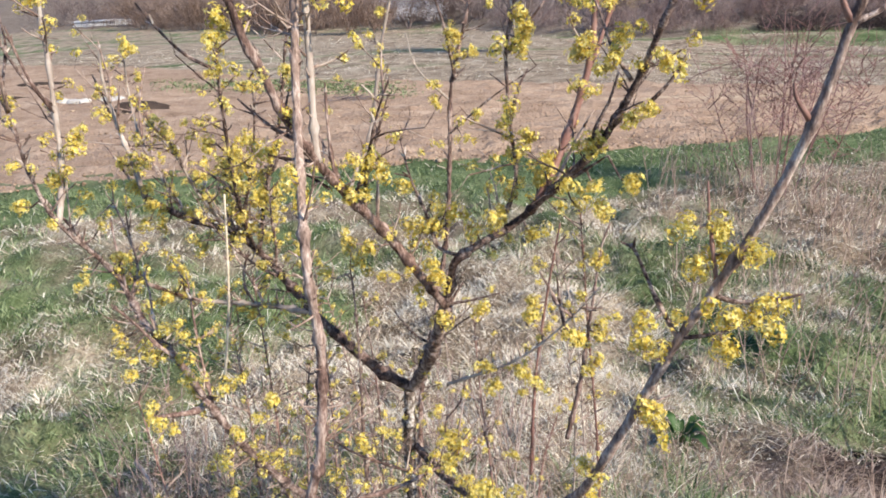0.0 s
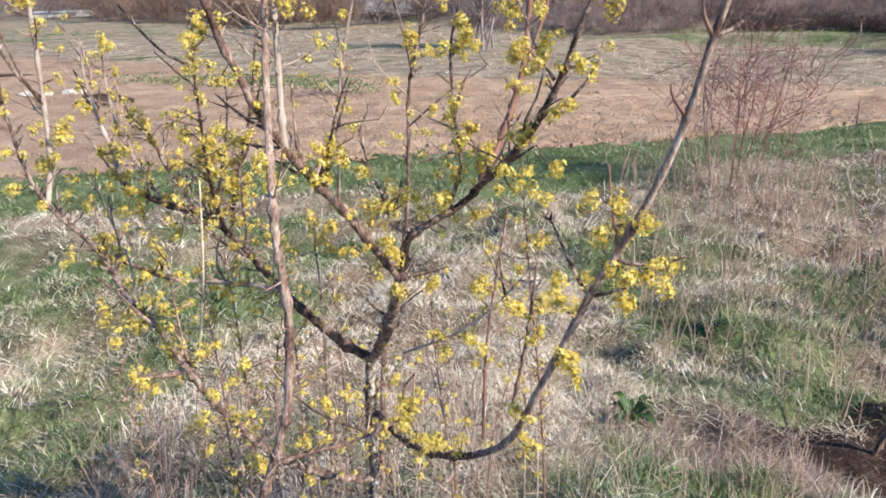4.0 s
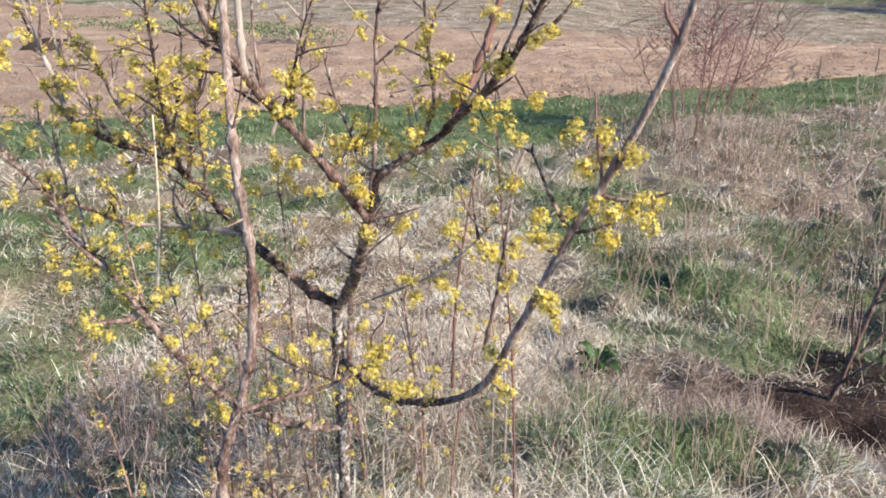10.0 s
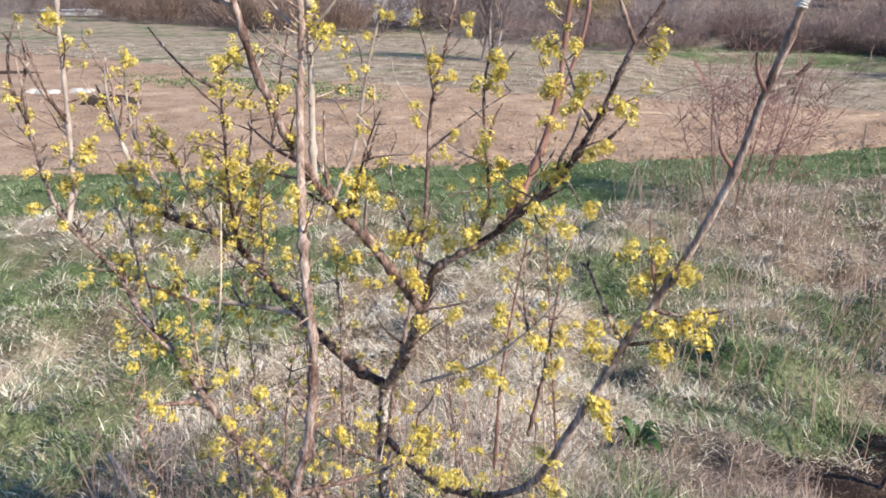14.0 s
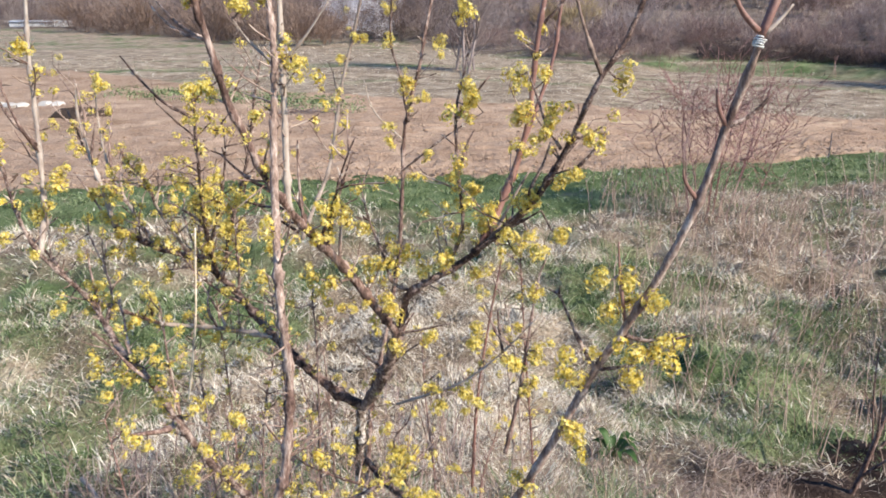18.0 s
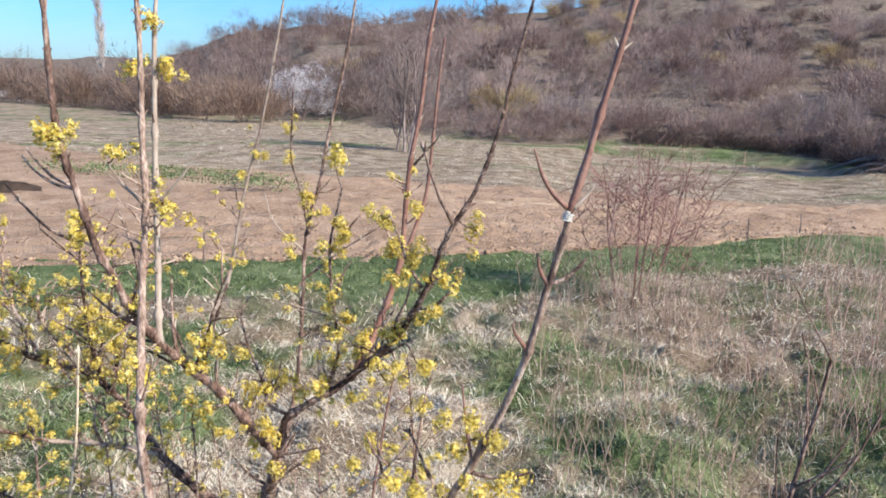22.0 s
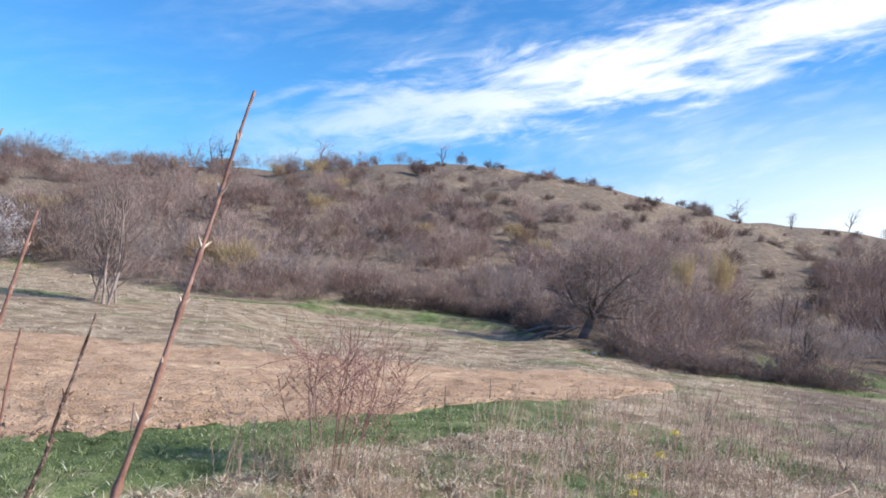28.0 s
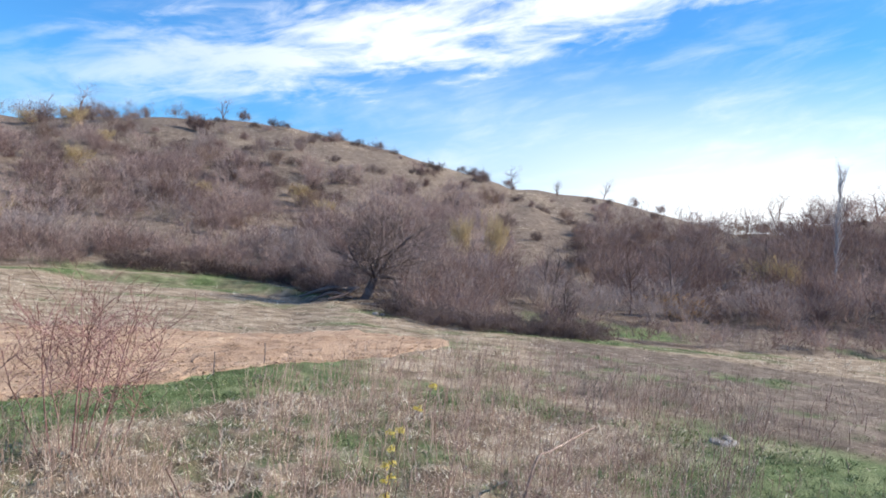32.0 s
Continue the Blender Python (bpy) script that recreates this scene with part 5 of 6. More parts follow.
for k in range(15):
    t, ln = k * 2.4 + gen.normal(0, 0.25), gen.uniform(0.07, 0.16)
    d = np.array([math.cos(t), math.sin(t), 0])
    o = np.array([-math.sin(t), math.cos(t), 0])
    verts, loops, counts = [], [], []
    for j, wdt in enumerate((0.15, 0.7, 1.0, 0.75, 0.08)):
        q = j / 4
        c = d * ln * q + np.array([0, 0, 0.095 * math.sin(q * 2.3) * ln / 0.14 * (0.6 + 0.8 * (k % 3) / 2) + 0.02])
        for sgn, dz in ((-1, 0.012), (0, 0), (1, 0.012)):
            verts.append(c + o * sgn * wdt * ln * 0.17 + np.array([0, 0, dz * wdt]))
    for j in range(4):
        for s in range(2):
            a0 = j * 3 + s
            loops += [a0, a0 + 1, a0 + 4, a0 + 3]
            counts.append(4)
    child("leaf", mesh_of("leaf", np.array(verts), loops, counts, leaf_green, True), weed)

# a second, slender sapling down the slope, with a few flowers
rows = []
gen = np.random.default_rng(14)
sap_at = stand(48.0, 5.5)
for dx, dy, ln in ((0.04, 0.02, 1.5), (-0.16, 0.1, 1.15), (0.2, -0.05, 1.1)):
    grow(rows, (0, 0, 0), np.array([dx, dy, 1.0]), ln, 0.007, 1, 0.08, 1, 0.5, 0.12, 6, 0.3, gen)
sapling = empty("cornelian_sapling", sap_at, "slender bare sapling with a few yellow flower clusters", "sapling")
child("stem", rods("stem", rows, bark_brown, 5), sapling)
SAP_TIPS = [Vector(r[3:6]) for r in rows if r[5] > 0.7][::2][:16]

# a bleached line of dry grass lying along a furrow
lx = np.arange(-3, 17.5, 0.06)
ly = 17.4 - 0.09 * lx + 0.0025 * lx**2 + 0.5 * (vnoise(lx * 0.3, lx * 0, 77) - 0.5)
half_w = 0.03 + 0.06 * vnoise(lx * 3.0, lx * 0, 79)
crest = lie(lx, ly) + 0.045 + 0.05 * vnoise(lx * 5.0, lx * 0, 78)
strip = np.stack([np.stack([lx, ly - half_w, crest - 0.10], -1), np.stack([lx, ly + 0.02 * np.sin(lx * 9), crest], -1), np.stack([lx, ly + half_w, crest - 0.10], -1)], 1).reshape(-1, 3)
k = 3 * np.arange(len(lx) - 1)[:, None]
loops = np.concatenate([k, k + 3, k + 4, k + 1, k + 1, k + 4, k + 5, k + 2], 1).ravel()
tagged(new("furrow_grass", mesh_of("furrow_grass", strip, loops, np.full(2 * (len(lx) - 1), 4), dry_furrow)), "pale line of dry grass along a furrow", "grass", kind="stuff")


# ---- the cornelian cherry in bloom ----
BASE = Vector((-0.086, 1.48, 0.0))
BASE.z = float(lie(np.array([BASE.x]), np.array([BASE.y]))[0]) - 0.05
cherry = empty("cornelian_cherry", BASE, "young cornelian cherry in yellow bloom, bare of leaves", "tree")
PATHS = {}


def limb(part_name, mat, r0, r1, points, old=None, upto=0.0):
    """One limb of the tree with its nodes and paired buds; old: the bark of its lower part, up to a share of its length."""
    seed = len(PATHS)
    pts = np.array(points, float) - np.array(BASE)
    length = np.linalg.norm(np.diff(pts, axis=0), axis=1).sum()
    young = r1 < 0.004
    nodes = np.arange(0.05 / length, 1.0, 0.075 / length) if young else np.arange(0.08 / length, 1.0, 0.16 / length)
    v, fl, cn, path, f = tube(pts, r0, r1, 11 if r0 > 0.006 else 8, 0.07 if r0 > 0.0065 else 0.02, seed, nodes)
    mats = [mat, old or mat]
    g2 = np.random.default_rng(seed + 500)
    p0, p1 = [], []
    if young:
        for c in nodes[1:]:
            i = int(np.searchsorted(f, c))
            if i >= len(path) - 1 or c < 0.25:
                continue
            d = path[i + 1] - path[i]
            d /= np.linalg.norm(d) + 1e-9
            side = np.cross(d, g2.normal(0, 1, 3))
            side /= np.linalg.norm(side) + 1e-9
            size = g2.uniform(0.008, 0.02)
            for s in (1, -1):
                p0.append(path[i] + side * s * 0.001)
                p1.append(path[i] + (d * 0.75 + side * s * 0.6) * size)
    me = mesh_of(part_name, v, fl, cn, mats, True)
    if old:
        sides = 11 if r0 > 0.006 else 8
        ring, k = np.divmod(np.arange(len(cn)), sides)
        ragged = upto + 0.1 * (vnoise(ring * 0.35, k * 0.9, seed) - 0.5)
        me.polygons.foreach_set("material_index", (f[np.minimum(ring, len(f) - 1)] < ragged).astype(np.int32))
    ob = child(part_name, me, cherry)
    if p0:
        n = len(p0)
        child("bud", prisms("bud", p0, p1, np.full(n, 0.0025), np.full(n, 0.0005), bark_brown if g2.uniform() < 0.4 else bud_skin, 5), ob)["kind"] = "stuff"
    PATHS[ob.name] = (path, f, seed)
    # fine side twigs on all but the long bare shoots
    low = path[:, 2] + BASE.z < (1.62 if r0 > 0.0045 else 1.45)
    reach = np.flatnonzero(low)
    leafy = 1.75 if path[:, 0].mean() + BASE.x < -0.2 and r0 < 0.02 else 1.0
    if part_name != "shoot" and mat is not bark_gray and r0 > 0.0032 and length > 0.2 and len(reach) > 12:
        rows, dots = [], []
        for _ in range(int(length * len(reach) / len(path) * (44 if r0 > 0.0085 else 50) * leafy)):
            i = max(int(reach[g2.integers(len(reach) // 10, len(reach))]), 1)
            d = path[min(i + 1, len(path) - 1)] - path[i - 1]
            d /= np.linalg.norm(d) + 1e-9
            side = g2.normal(0, 1, 3) + np.array([0, 0, 0.45])
            side -= d * (side @ d)
            side /= np.linalg.norm(side) + 1e-9
            long_twig = g2.uniform() < 0.2
            first = len(rows)
            grow(rows, path[i], side * 0.8 + d * g2.uniform(0.1, 0.8), g2.uniform(0.05, 0.11) if long_twig else g2.uniform(0.010, 0.042), 0.0019, int(long_twig), 0.16, 1, 0.7, 0.05, 3, 0.45, g2)
            for end in rows[-1:first:-4] if long_twig else rows[-1:]:
                if part_name in ("shoot", "stem") or g2.uniform() > (0.46 if part_name == "branch" else 0.28):
                    continue
                m = np.array(Euler(tuple(g2.uniform(-1.5, 1.5, 3))).to_matrix()) * g2.uniform(0.75, 1.2)
                dots.append(LITE[int(g2.integers(0, 6))] @ m.T + np.array(end[3:6]))
        child("fine_wood", rods("fine_wood", rows, bark_dark if mat in (bark_dark, bark_trunk) and g2.uniform() < 0.5 else twig_young, 4), ob)["kind"] = "stuff"
        if dots:
            small_flowers(dots, ob)
    return ob


def cluster_mesh(seed):
    """An umbel of small four-petalled flowers over four bracts."""
    g2 = np.random.default_rng(seed)
    verts, loops, counts, mat_of = [], [], [], []

    def quad(a, b, c, d, m):
        k = len(verts)
        verts.extend([a, b, c, d])
        loops.extend([k, k + 1, k + 2, k, k + 2, k + 3])
        counts.extend([3, 3])
        mat_of.extend([m, m])

    for k in range(4):
        t = k * 1.571 + 0.3
        d, o = np.array([math.cos(t), math.sin(t), 0]), np.array([-math.sin(t), math.cos(t), 0])
        a, b = np.array([0, 0, -0.001]), d * 0.0075 + np.array([0, 0, 0.001])
        quad(a, d * 0.004 + o * 0.003, b, d * 0.004 - o * 0.003, 1)
    for k in range(19):
        z = g2.uniform(-0.25, 1.0)
        t = k * 2.399
        s = math.sqrt(max(0, 1 - z * z))
        d = np.array([s * math.cos(t), s * math.sin(t), z])
        tip = d * g2.uniform(0.008, 0.0145)
        u = np.cross(d, (0.3, 0.5, 0.8))
        u /= np.linalg.norm(u)
        w = np.cross(d, u)
        quad(d * 0.001 + u * 0.0004, d * 0.001 - u * 0.0004, tip - u * 0.0003, tip + u * 0.0003, 0)
        for q in range(4):
            ang = q * 1.571 + g2.uniform(-0.3, 0.3)
            e = u * math.cos(ang) + w * math.sin(ang)
            x = -u * math.sin(ang) + w * math.cos(ang)
            ln = g2.uniform(0.0036, 0.0052)
            quad(tip, tip + e * ln * 0.5 + x * 0.0012 + d * 0.0008, tip + e * ln - d * 0.0004, tip + e * ln * 0.5 - x * 0.0012 + d * 0.0008, 0)
        for q in range(3):
            ang = q * 2.1 + 0.5
            e = (u * math.cos(ang) + w * math.sin(ang)) * 0.001 + d * 0.0028
            quad(tip, tip + x * 0.0003, tip + e + x * 0.0003, tip + e, 0)
    me = mesh_of("flower_umbel", np.array(verts), loops, counts, [petal, bract])
    me.polygons.foreach_set("material_index", np.array(mat_of, np.int32))
    return me


CLUSTERS = [cluster_mesh(s) for s in range(6)]


def lite_cluster(seed):
    """A lesser umbel: four bracts and twenty flowers of four pointed petals; every face a triangle of its own."""
    g2 = np.random.default_rng(seed + 50)
    tri = []
    for k in range(4):
        t = k * 1.571
        d, o = np.array([math.cos(t), math.sin(t), 0]), np.array([-math.sin(t), math.cos(t), 0])
        tri += [np.array([0, 0, -0.002]) - o * 0.002, np.array([0, 0, -0.002]) + o * 0.002, d * 0.008]
    for k in range(20):
        z, t = g2.uniform(-0.5, 1.0), k * 2.399
        c = math.sqrt(max(0, 1 - z * z))
        d = np.array([c * math.cos(t), c * math.sin(t), z])
        tip = d * g2.uniform(0.005, 0.0115)
        u = np.cross(d, (0.3, 0.5, 0.8))
        u /= np.linalg.norm(u)
        w = np.cross(d, u)
        for q in range(4):
            ang = q * 1.571 + g2.uniform(-0.3, 0.3)
            e, x = u * math.cos(ang) + w * math.sin(ang), -u * math.sin(ang) + w * math.cos(ang)
            tri += [tip - x * 0.0017, tip + x * 0.0017, tip + e * g2.uniform(0.0032, 0.0046) + d * 0.001]
    return np.array(tri)


LITE = [lite_cluster(s) for s in range(6)]
LITE_MATS = np.r_[np.ones(4), np.zeros(80)].astype(np.int32)
bloom_gen = np.random.default_rng(40)


def small_flowers(more, ob):
    """The lesser clusters of one limb, joined."""
    n = len(more) * len(LITE[0])
    me = mesh_of("blossom", np.concatenate(more), np.arange(n), np.full(n // 3, 3), [petal, bract])
    me.polygons.foreach_set("material_index", np.tile(LITE_MATS, len(more)))
    child("blossom", me, ob)["kind"] = "stuff"


def bloom(ob, spots):
    """Flower clusters beside a limb: the place along it, 0 to 1, and the offset of the cluster from it."""
    path, f, seed = PATHS[ob.name]
    rows, more = [], []
    for along_f, dx, dy, dz in spots:
        i = min(int(np.searchsorted(f, along_f)), len(path) - 1)
        p, o = path[i], np.array([dx, dy, dz])
        q = p + o
        mid = p + o * 0.55 + np.array([0, 0, -0.15 * np.linalg.norm(o)])
        rows += [(*p, *mid, 0.0017, 0.0014), (*mid, *q, 0.0014, 0.0010)]
        m = Euler(tuple(bloom_gen.uniform(-1.2, 1.2, 3))).to_matrix().to_4x4()
        child("flower_umbel", CLUSTERS[int(bloom_gen.integers(0, 6))], ob, "", Matrix.Translation(q) @ m @ Matrix.Scale(bloom_gen.uniform(1.0, 1.3), 4))
        for _ in range(int(bloom_gen.integers(0, 2) if "gray" in ob.data.materials[0].name or len(spots) > 14 else bloom_gen.integers(2, 5))):
            m = np.array(Euler(tuple(bloom_gen.uniform(-1.5, 1.5, 3))).to_matrix()) * bloom_gen.uniform(0.9, 1.35)
            place = q + bloom_gen.normal(0, 0.012, 3)
            more.append(LITE[int(bloom_gen.integers(0, 6))] @ m.T + place)
    child("spur_wood", rods("spur_wood", rows, bark_dark, 5), ob)["kind"] = "stuff"
    if more:
        small_flowers(more, ob)


limb("trunk", bark_trunk, 0.0150, 0.0145, [(-0.086, 1.480, -0.258), (-0.086, 1.460, 0.092), (-0.078, 1.450, 0.334), (-0.076, 1.445, 0.535), (-0.066, 1.440, 0.710)])
br_A = limb("branch", bark_dark, 0.0120, 0.0064, [(-0.060, 1.440, 0.715), (-0.119, 1.420, 0.766), (-0.167, 1.400, 0.828), (-0.215, 1.400, 0.882), (-0.260, 1.420, 0.922), (-0.328, 1.500, 0.964), (-0.397, 1.590, 0.997), (-0.468, 1.600, 1.060), (-0.558, 1.580, 1.105), (-0.638, 1.550, 1.167)])
bloom(br_A, [(0.54, 0.05, 0.013, 0.043), (0.73, -0.019, -0.003, -0.016), (0.8, -0.024, -0.025, -0.059), (0.86, 0.002, 0.008, 0.013), (0.92, -0.014, -0.014, -0.025), (0.96, -0.034, 0.003, -0.051), (0.97, 0.004, -0.015, -0.004), (0.99, 0.018, -0.012, 0.024)])
br_A4 = limb("branch", bark_pale, 0.0072, 0.0036, [(-0.260, 1.420, 0.924), (-0.336, 1.450, 0.928), (-0.441, 1.500, 0.921), (-0.534, 1.500, 0.932), (-0.579, 1.470, 0.964)])
bloom(br_A4, [(0.43, -0.002, -0.012, -0.017)])
br_V = limb("branch", bark_dark, 0.0139, 0.0123, [(-0.060, 1.440, 0.715), (-0.029, 1.380, 0.795), (-0.002, 1.280, 0.900), (0.028, 1.160, 1.049)])
br_Bm = limb("branch", bark_brown, 0.0085, 0.0024, [(0.028, 1.160, 1.049), (-0.018, 1.130, 1.128), (-0.065, 1.117, 1.204), (-0.107, 1.065, 1.276), (-0.146, 1.000, 1.357), (-0.175, 0.955, 1.431), (-0.193, 0.940, 1.491), (-0.209, 0.930, 1.533), (-0.227, 0.920, 1.624), (-0.237, 0.910, 1.677), (-0.240, 0.900, 1.741), (-0.237, 0.890, 1.826), (-0.232, 0.880, 1.920), (-0.224, 0.870, 1.999), (-0.220, 0.870, 2.064)])
bloom(br_Bm, [(0.05, -0.004, 0.01, -0.007), (0.05, 0.017, -0.026, 0.019), (0.08, 0.022, -0.014, 0.017), (0.09, -0.034, -0.016, -0.013), (0.15, -0.032, -0.021, -0.01), (0.27, 0.002, -0.012, 0.004), (0.56, -0.02, -0.002, -0.009), (0.67, -0.014, -0.011, 0.003), (0.67, -0.009, 0.008, -0), (0.67, 0.009, -0.017, 0.003)])
br_L = limb("stem", bark_tan, 0.0098, 0.0028, [(-0.224, 0.960, 0.215), (-0.254, 0.900, 0.635), (-0.186, 0.880, 0.876), (-0.165, 0.878, 0.948), (-0.145, 0.870, 1.115), (-0.148, 0.860, 1.257), (-0.154, 0.930, 1.404), (-0.152, 0.960, 1.503), (-0.147, 0.980, 1.594), (-0.153, 1.010, 1.690), (-0.150, 1.020, 1.826), (-0.153, 1.030, 1.958), (-0.164, 1.050, 2.063), (-0.168, 1.055, 2.150), (-0.180, 1.060, 2.225)], bark_brown, 0.46)
bloom(br_L, [(0.56, -0.007, -0.027, 0.016)])
br_L2 = limb("branch", bark_pale, 0.0054, 0.0027, [(-0.142, 1.000, 1.355), (-0.145, 1.000, 1.384), (-0.144, 1.020, 1.496), (-0.142, 1.030, 1.611), (-0.140, 1.050, 1.751), (-0.133, 1.060, 1.881), (-0.122, 1.080, 1.982), (-0.114, 1.100, 2.076), (-0.104, 1.105, 2.130)])
bloom(br_L2, [(0.56, -0.037, -0.004, 0.001), (0.56, 0.025, 0, -0.002), (0.57, 0.019, 0.004, -0.002), (0.66, -0, -0.022, -0.002)])
br_C = limb("branch", bark_dark, 0.0078, 0.0016, [(0.028, 1.160, 1.049), (0.040, 1.140, 1.110), (0.056, 1.120, 1.155), (0.149, 1.120, 1.211), (0.183, 1.080, 1.257), (0.214, 1.036, 1.302), (0.258, 0.990, 1.369), (0.296, 0.954, 1.458), (0.310, 0.910, 1.529), (0.327, 0.900, 1.572), (0.361, 0.900, 1.628), (0.396, 0.900, 1.728), (0.406, 0.900, 1.782), (0.424, 0.900, 1.853), (0.444, 0.900, 1.940)])
bloom(br_C, [(0.15, -0.011, -0.022, 0.023), (0.22, 0.013, -0.024, -0.02), (0.33, -0.001, -0.037, -0.002), (0.41, -0.012, -0.003, 0.01), (0.47, 0.014, -0.023, -0.007), (0.65, 0.028, 0.006, -0.015)])
br_M = limb("stem", bark_brown, 0.0088, 0.0024, [(-0.105, 1.880, -0.257), (-0.085, 1.870, 0.093), (-0.055, 1.860, 0.493), (-0.018, 1.860, 0.649), (0.037, 1.850, 0.943), (0.054, 1.850, 1.159), (0.066, 1.860, 1.343), (0.108, 1.860, 1.507), (0.130, 1.870, 1.621), (0.160, 1.870, 1.751), (0.189, 1.880, 1.880), (0.216, 1.890, 2.038), (0.233, 1.900, 2.151), (0.273, 1.900, 2.285)])
bloom(br_M, [(0.72, 0.04, -0.01, -0.011)])
br_M1 = limb("branch", bark_pale, 0.0054, 0.0023, [(-0.218, 1.700, 1.075), (-0.185, 1.750, 1.153), (-0.143, 1.800, 1.251), (-0.100, 1.830, 1.468), (-0.049, 1.830, 1.654), (-0.001, 1.840, 1.877), (0.030, 1.840, 2.038), (0.060, 1.850, 2.167)])
bloom(br_M1, [(0.43, -0.016, -0.027, 0.003), (0.49, 0.024, -0.003, -0.013)])
br_M2 = limb("branch", bark_dark, 0.0036, 0.0018, [(0.076, 1.850, 1.359), (0.054, 1.840, 1.487), (0.032, 1.830, 1.571), (0.037, 1.820, 1.682), (0.042, 1.820, 1.775)])
bloom(br_M2, [(0.1, 0.018, -0.014, 0.004), (0.11, 0.057, 0.005, 0.01), (0.24, 0.007, -0.003, 0.003), (0.24, 0.014, -0.015, 0.004), (0.24, 0.019, -0.011, 0.003), (0.52, -0.003, -0.002, 0.002), (0.71, 0, 0.005, -0)])
br_M3 = limb("branch", bark_dark, 0.0036, 0.0018, [(0.123, 1.120, 1.196), (0.149, 1.110, 1.285), (0.142, 1.100, 1.367), (0.137, 1.100, 1.424), (0.136, 1.100, 1.498), (0.147, 1.100, 1.550), (0.158, 1.100, 1.601)])
bloom(br_M3, [(0.03, -0.012, -0.048, 0.02), (0.14, -0.002, -0.01, 0.005), (0.3, 0.006, -0, -0.001), (0.37, 0.02, -0.01, 0.001), (0.43, -0.007, -0.014, 0.003), (0.7, 0.007, -0.019, 0.004), (0.77, 0.023, -0.022, -0.001), (0.84, 0.008, -0.019, -0.001), (1, -0.013, -0.013, 0.054)])
br_M4 = limb("branch", bark_red, 0.0063, 0.0023, [(0.175, 1.090, 1.247), (0.205, 1.100, 1.296), (0.231, 1.120, 1.351), (0.254, 1.130, 1.412), (0.270, 1.140, 1.472), (0.280, 1.140, 1.600), (0.287, 1.140, 1.657), (0.304, 1.150, 1.746), (0.315, 1.150, 1.852), (0.335, 1.160, 1.957), (0.359, 1.170, 2.079)])
bloom(br_M4, [(0.04, -0.002, -0.001, 0.003), (0.08, -0.02, -0.017, 0.009), (0.22, -0.012, -0.024, 0.006), (0.28, -0.025, -0.016, 0.002), (0.3, -0.01, -0.015, 0.008)])
br_M5 = limb("branch", bark_red, 0.0045, 0.0018, [(0.242, 1.125, 1.364), (0.268, 1.160, 1.431), (0.318, 1.190, 1.561), (0.332, 1.200, 1.651), (0.343, 1.200, 1.786), (0.353, 1.200, 1.872)])
bloom(br_M5, [(0.38, -0.015, -0.018, 0.003)])
br_R = limb("branch", bark_gray, 0.0082, 0.0043, [(-0.059, 1.440, 0.554), (-0.000, 1.300, 0.578), (0.062, 1.120, 0.662), (0.107, 0.970, 0.760), (0.157, 0.900, 0.812), (0.204, 0.852, 0.874), (0.234, 0.790, 0.992), (0.301, 0.750, 1.179), (0.333, 0.740, 1.244), (0.373, 0.720, 1.343), (0.400, 0.700, 1.441), (0.419, 0.690, 1.536), (0.429, 0.675, 1.597), (0.430, 0.660, 1.633)], bark_dark, 0.4)
bloom(br_R, [(0, -0.043, -0.002, 0.025), (0.05, 0.013, -0.016, 0.027), (0.24, 0.003, -0.014, 0.016), (0.37, 0.002, -0.007, 0.035), (0.48, 0.014, 0.015, -0.017), (0.48, 0.027, -0.035, -0.005), (0.52, -0.013, 0.001, 0.018), (0.67, -0.033, -0.01, 0.023), (0.67, -0.02, -0.032, 0.025), (0.77, 0.009, -0.032, 0.001), (0.78, 0.004, -0.012, -0.012)])
br_R2 = limb("shoot", bark_red, 0.0048, 0.0017, [(0.429, 0.660, 1.633), (0.447, 0.665, 1.689), (0.468, 0.670, 1.769), (0.493, 0.670, 1.869), (0.517, 0.680, 1.967), (0.548, 0.700, 2.084), (0.565, 0.700, 2.167), (0.579, 0.700, 2.232), (0.587, 0.700, 2.263)])
br_F = limb("branch", bark_dark, 0.0100, 0.0024, [(-0.087, 1.440, 0.346), (-0.163, 1.360, 0.421), (-0.234, 1.250, 0.546), (-0.290, 1.160, 0.670), (-0.362, 1.110, 0.818), (-0.398, 1.100, 0.901), (-0.441, 1.100, 0.997), (-0.524, 1.180, 1.037), (-0.592, 1.250, 1.105), (-0.648, 1.200, 1.227), (-0.674, 1.200, 1.316), (-0.681, 1.200, 1.393), (-0.693, 1.200, 1.467)], bark_dark, 0.16)
bloom(br_F, [(0.38, 0.028, 0.004, 0.019), (0.39, -0.05, -0.023, -0.051), (0.39, 0.007, -0.016, 0.016), (0.43, -0.021, -0.043, -0.01), (0.43, 0.045, -0.012, 0.061), (0.44, 0.016, -0.026, 0.02), (0.54, 0.006, -0.026, 0.011), (0.59, -0.061, -0.022, -0.042), (0.59, -0.017, -0.014, -0.013), (0.59, 0.031, 0, 0.019), (0.61, -0.022, -0.019, -0.017), (0.61, 0.029, -0.024, 0.031), (0.63, -0.049, -0.03, -0.034), (0.65, -0.033, -0.03, -0.023), (0.73, 0.022, -0.005, 0.028), (0.76, -0.033, -0.013, -0.035), (0.78, 0.033, 0.014, 0.032), (0.81, 0.043, -0.01, 0.035), (0.86, -0.044, 0.008, -0.015), (0.9, -0.022, 0.001, -0.008)])
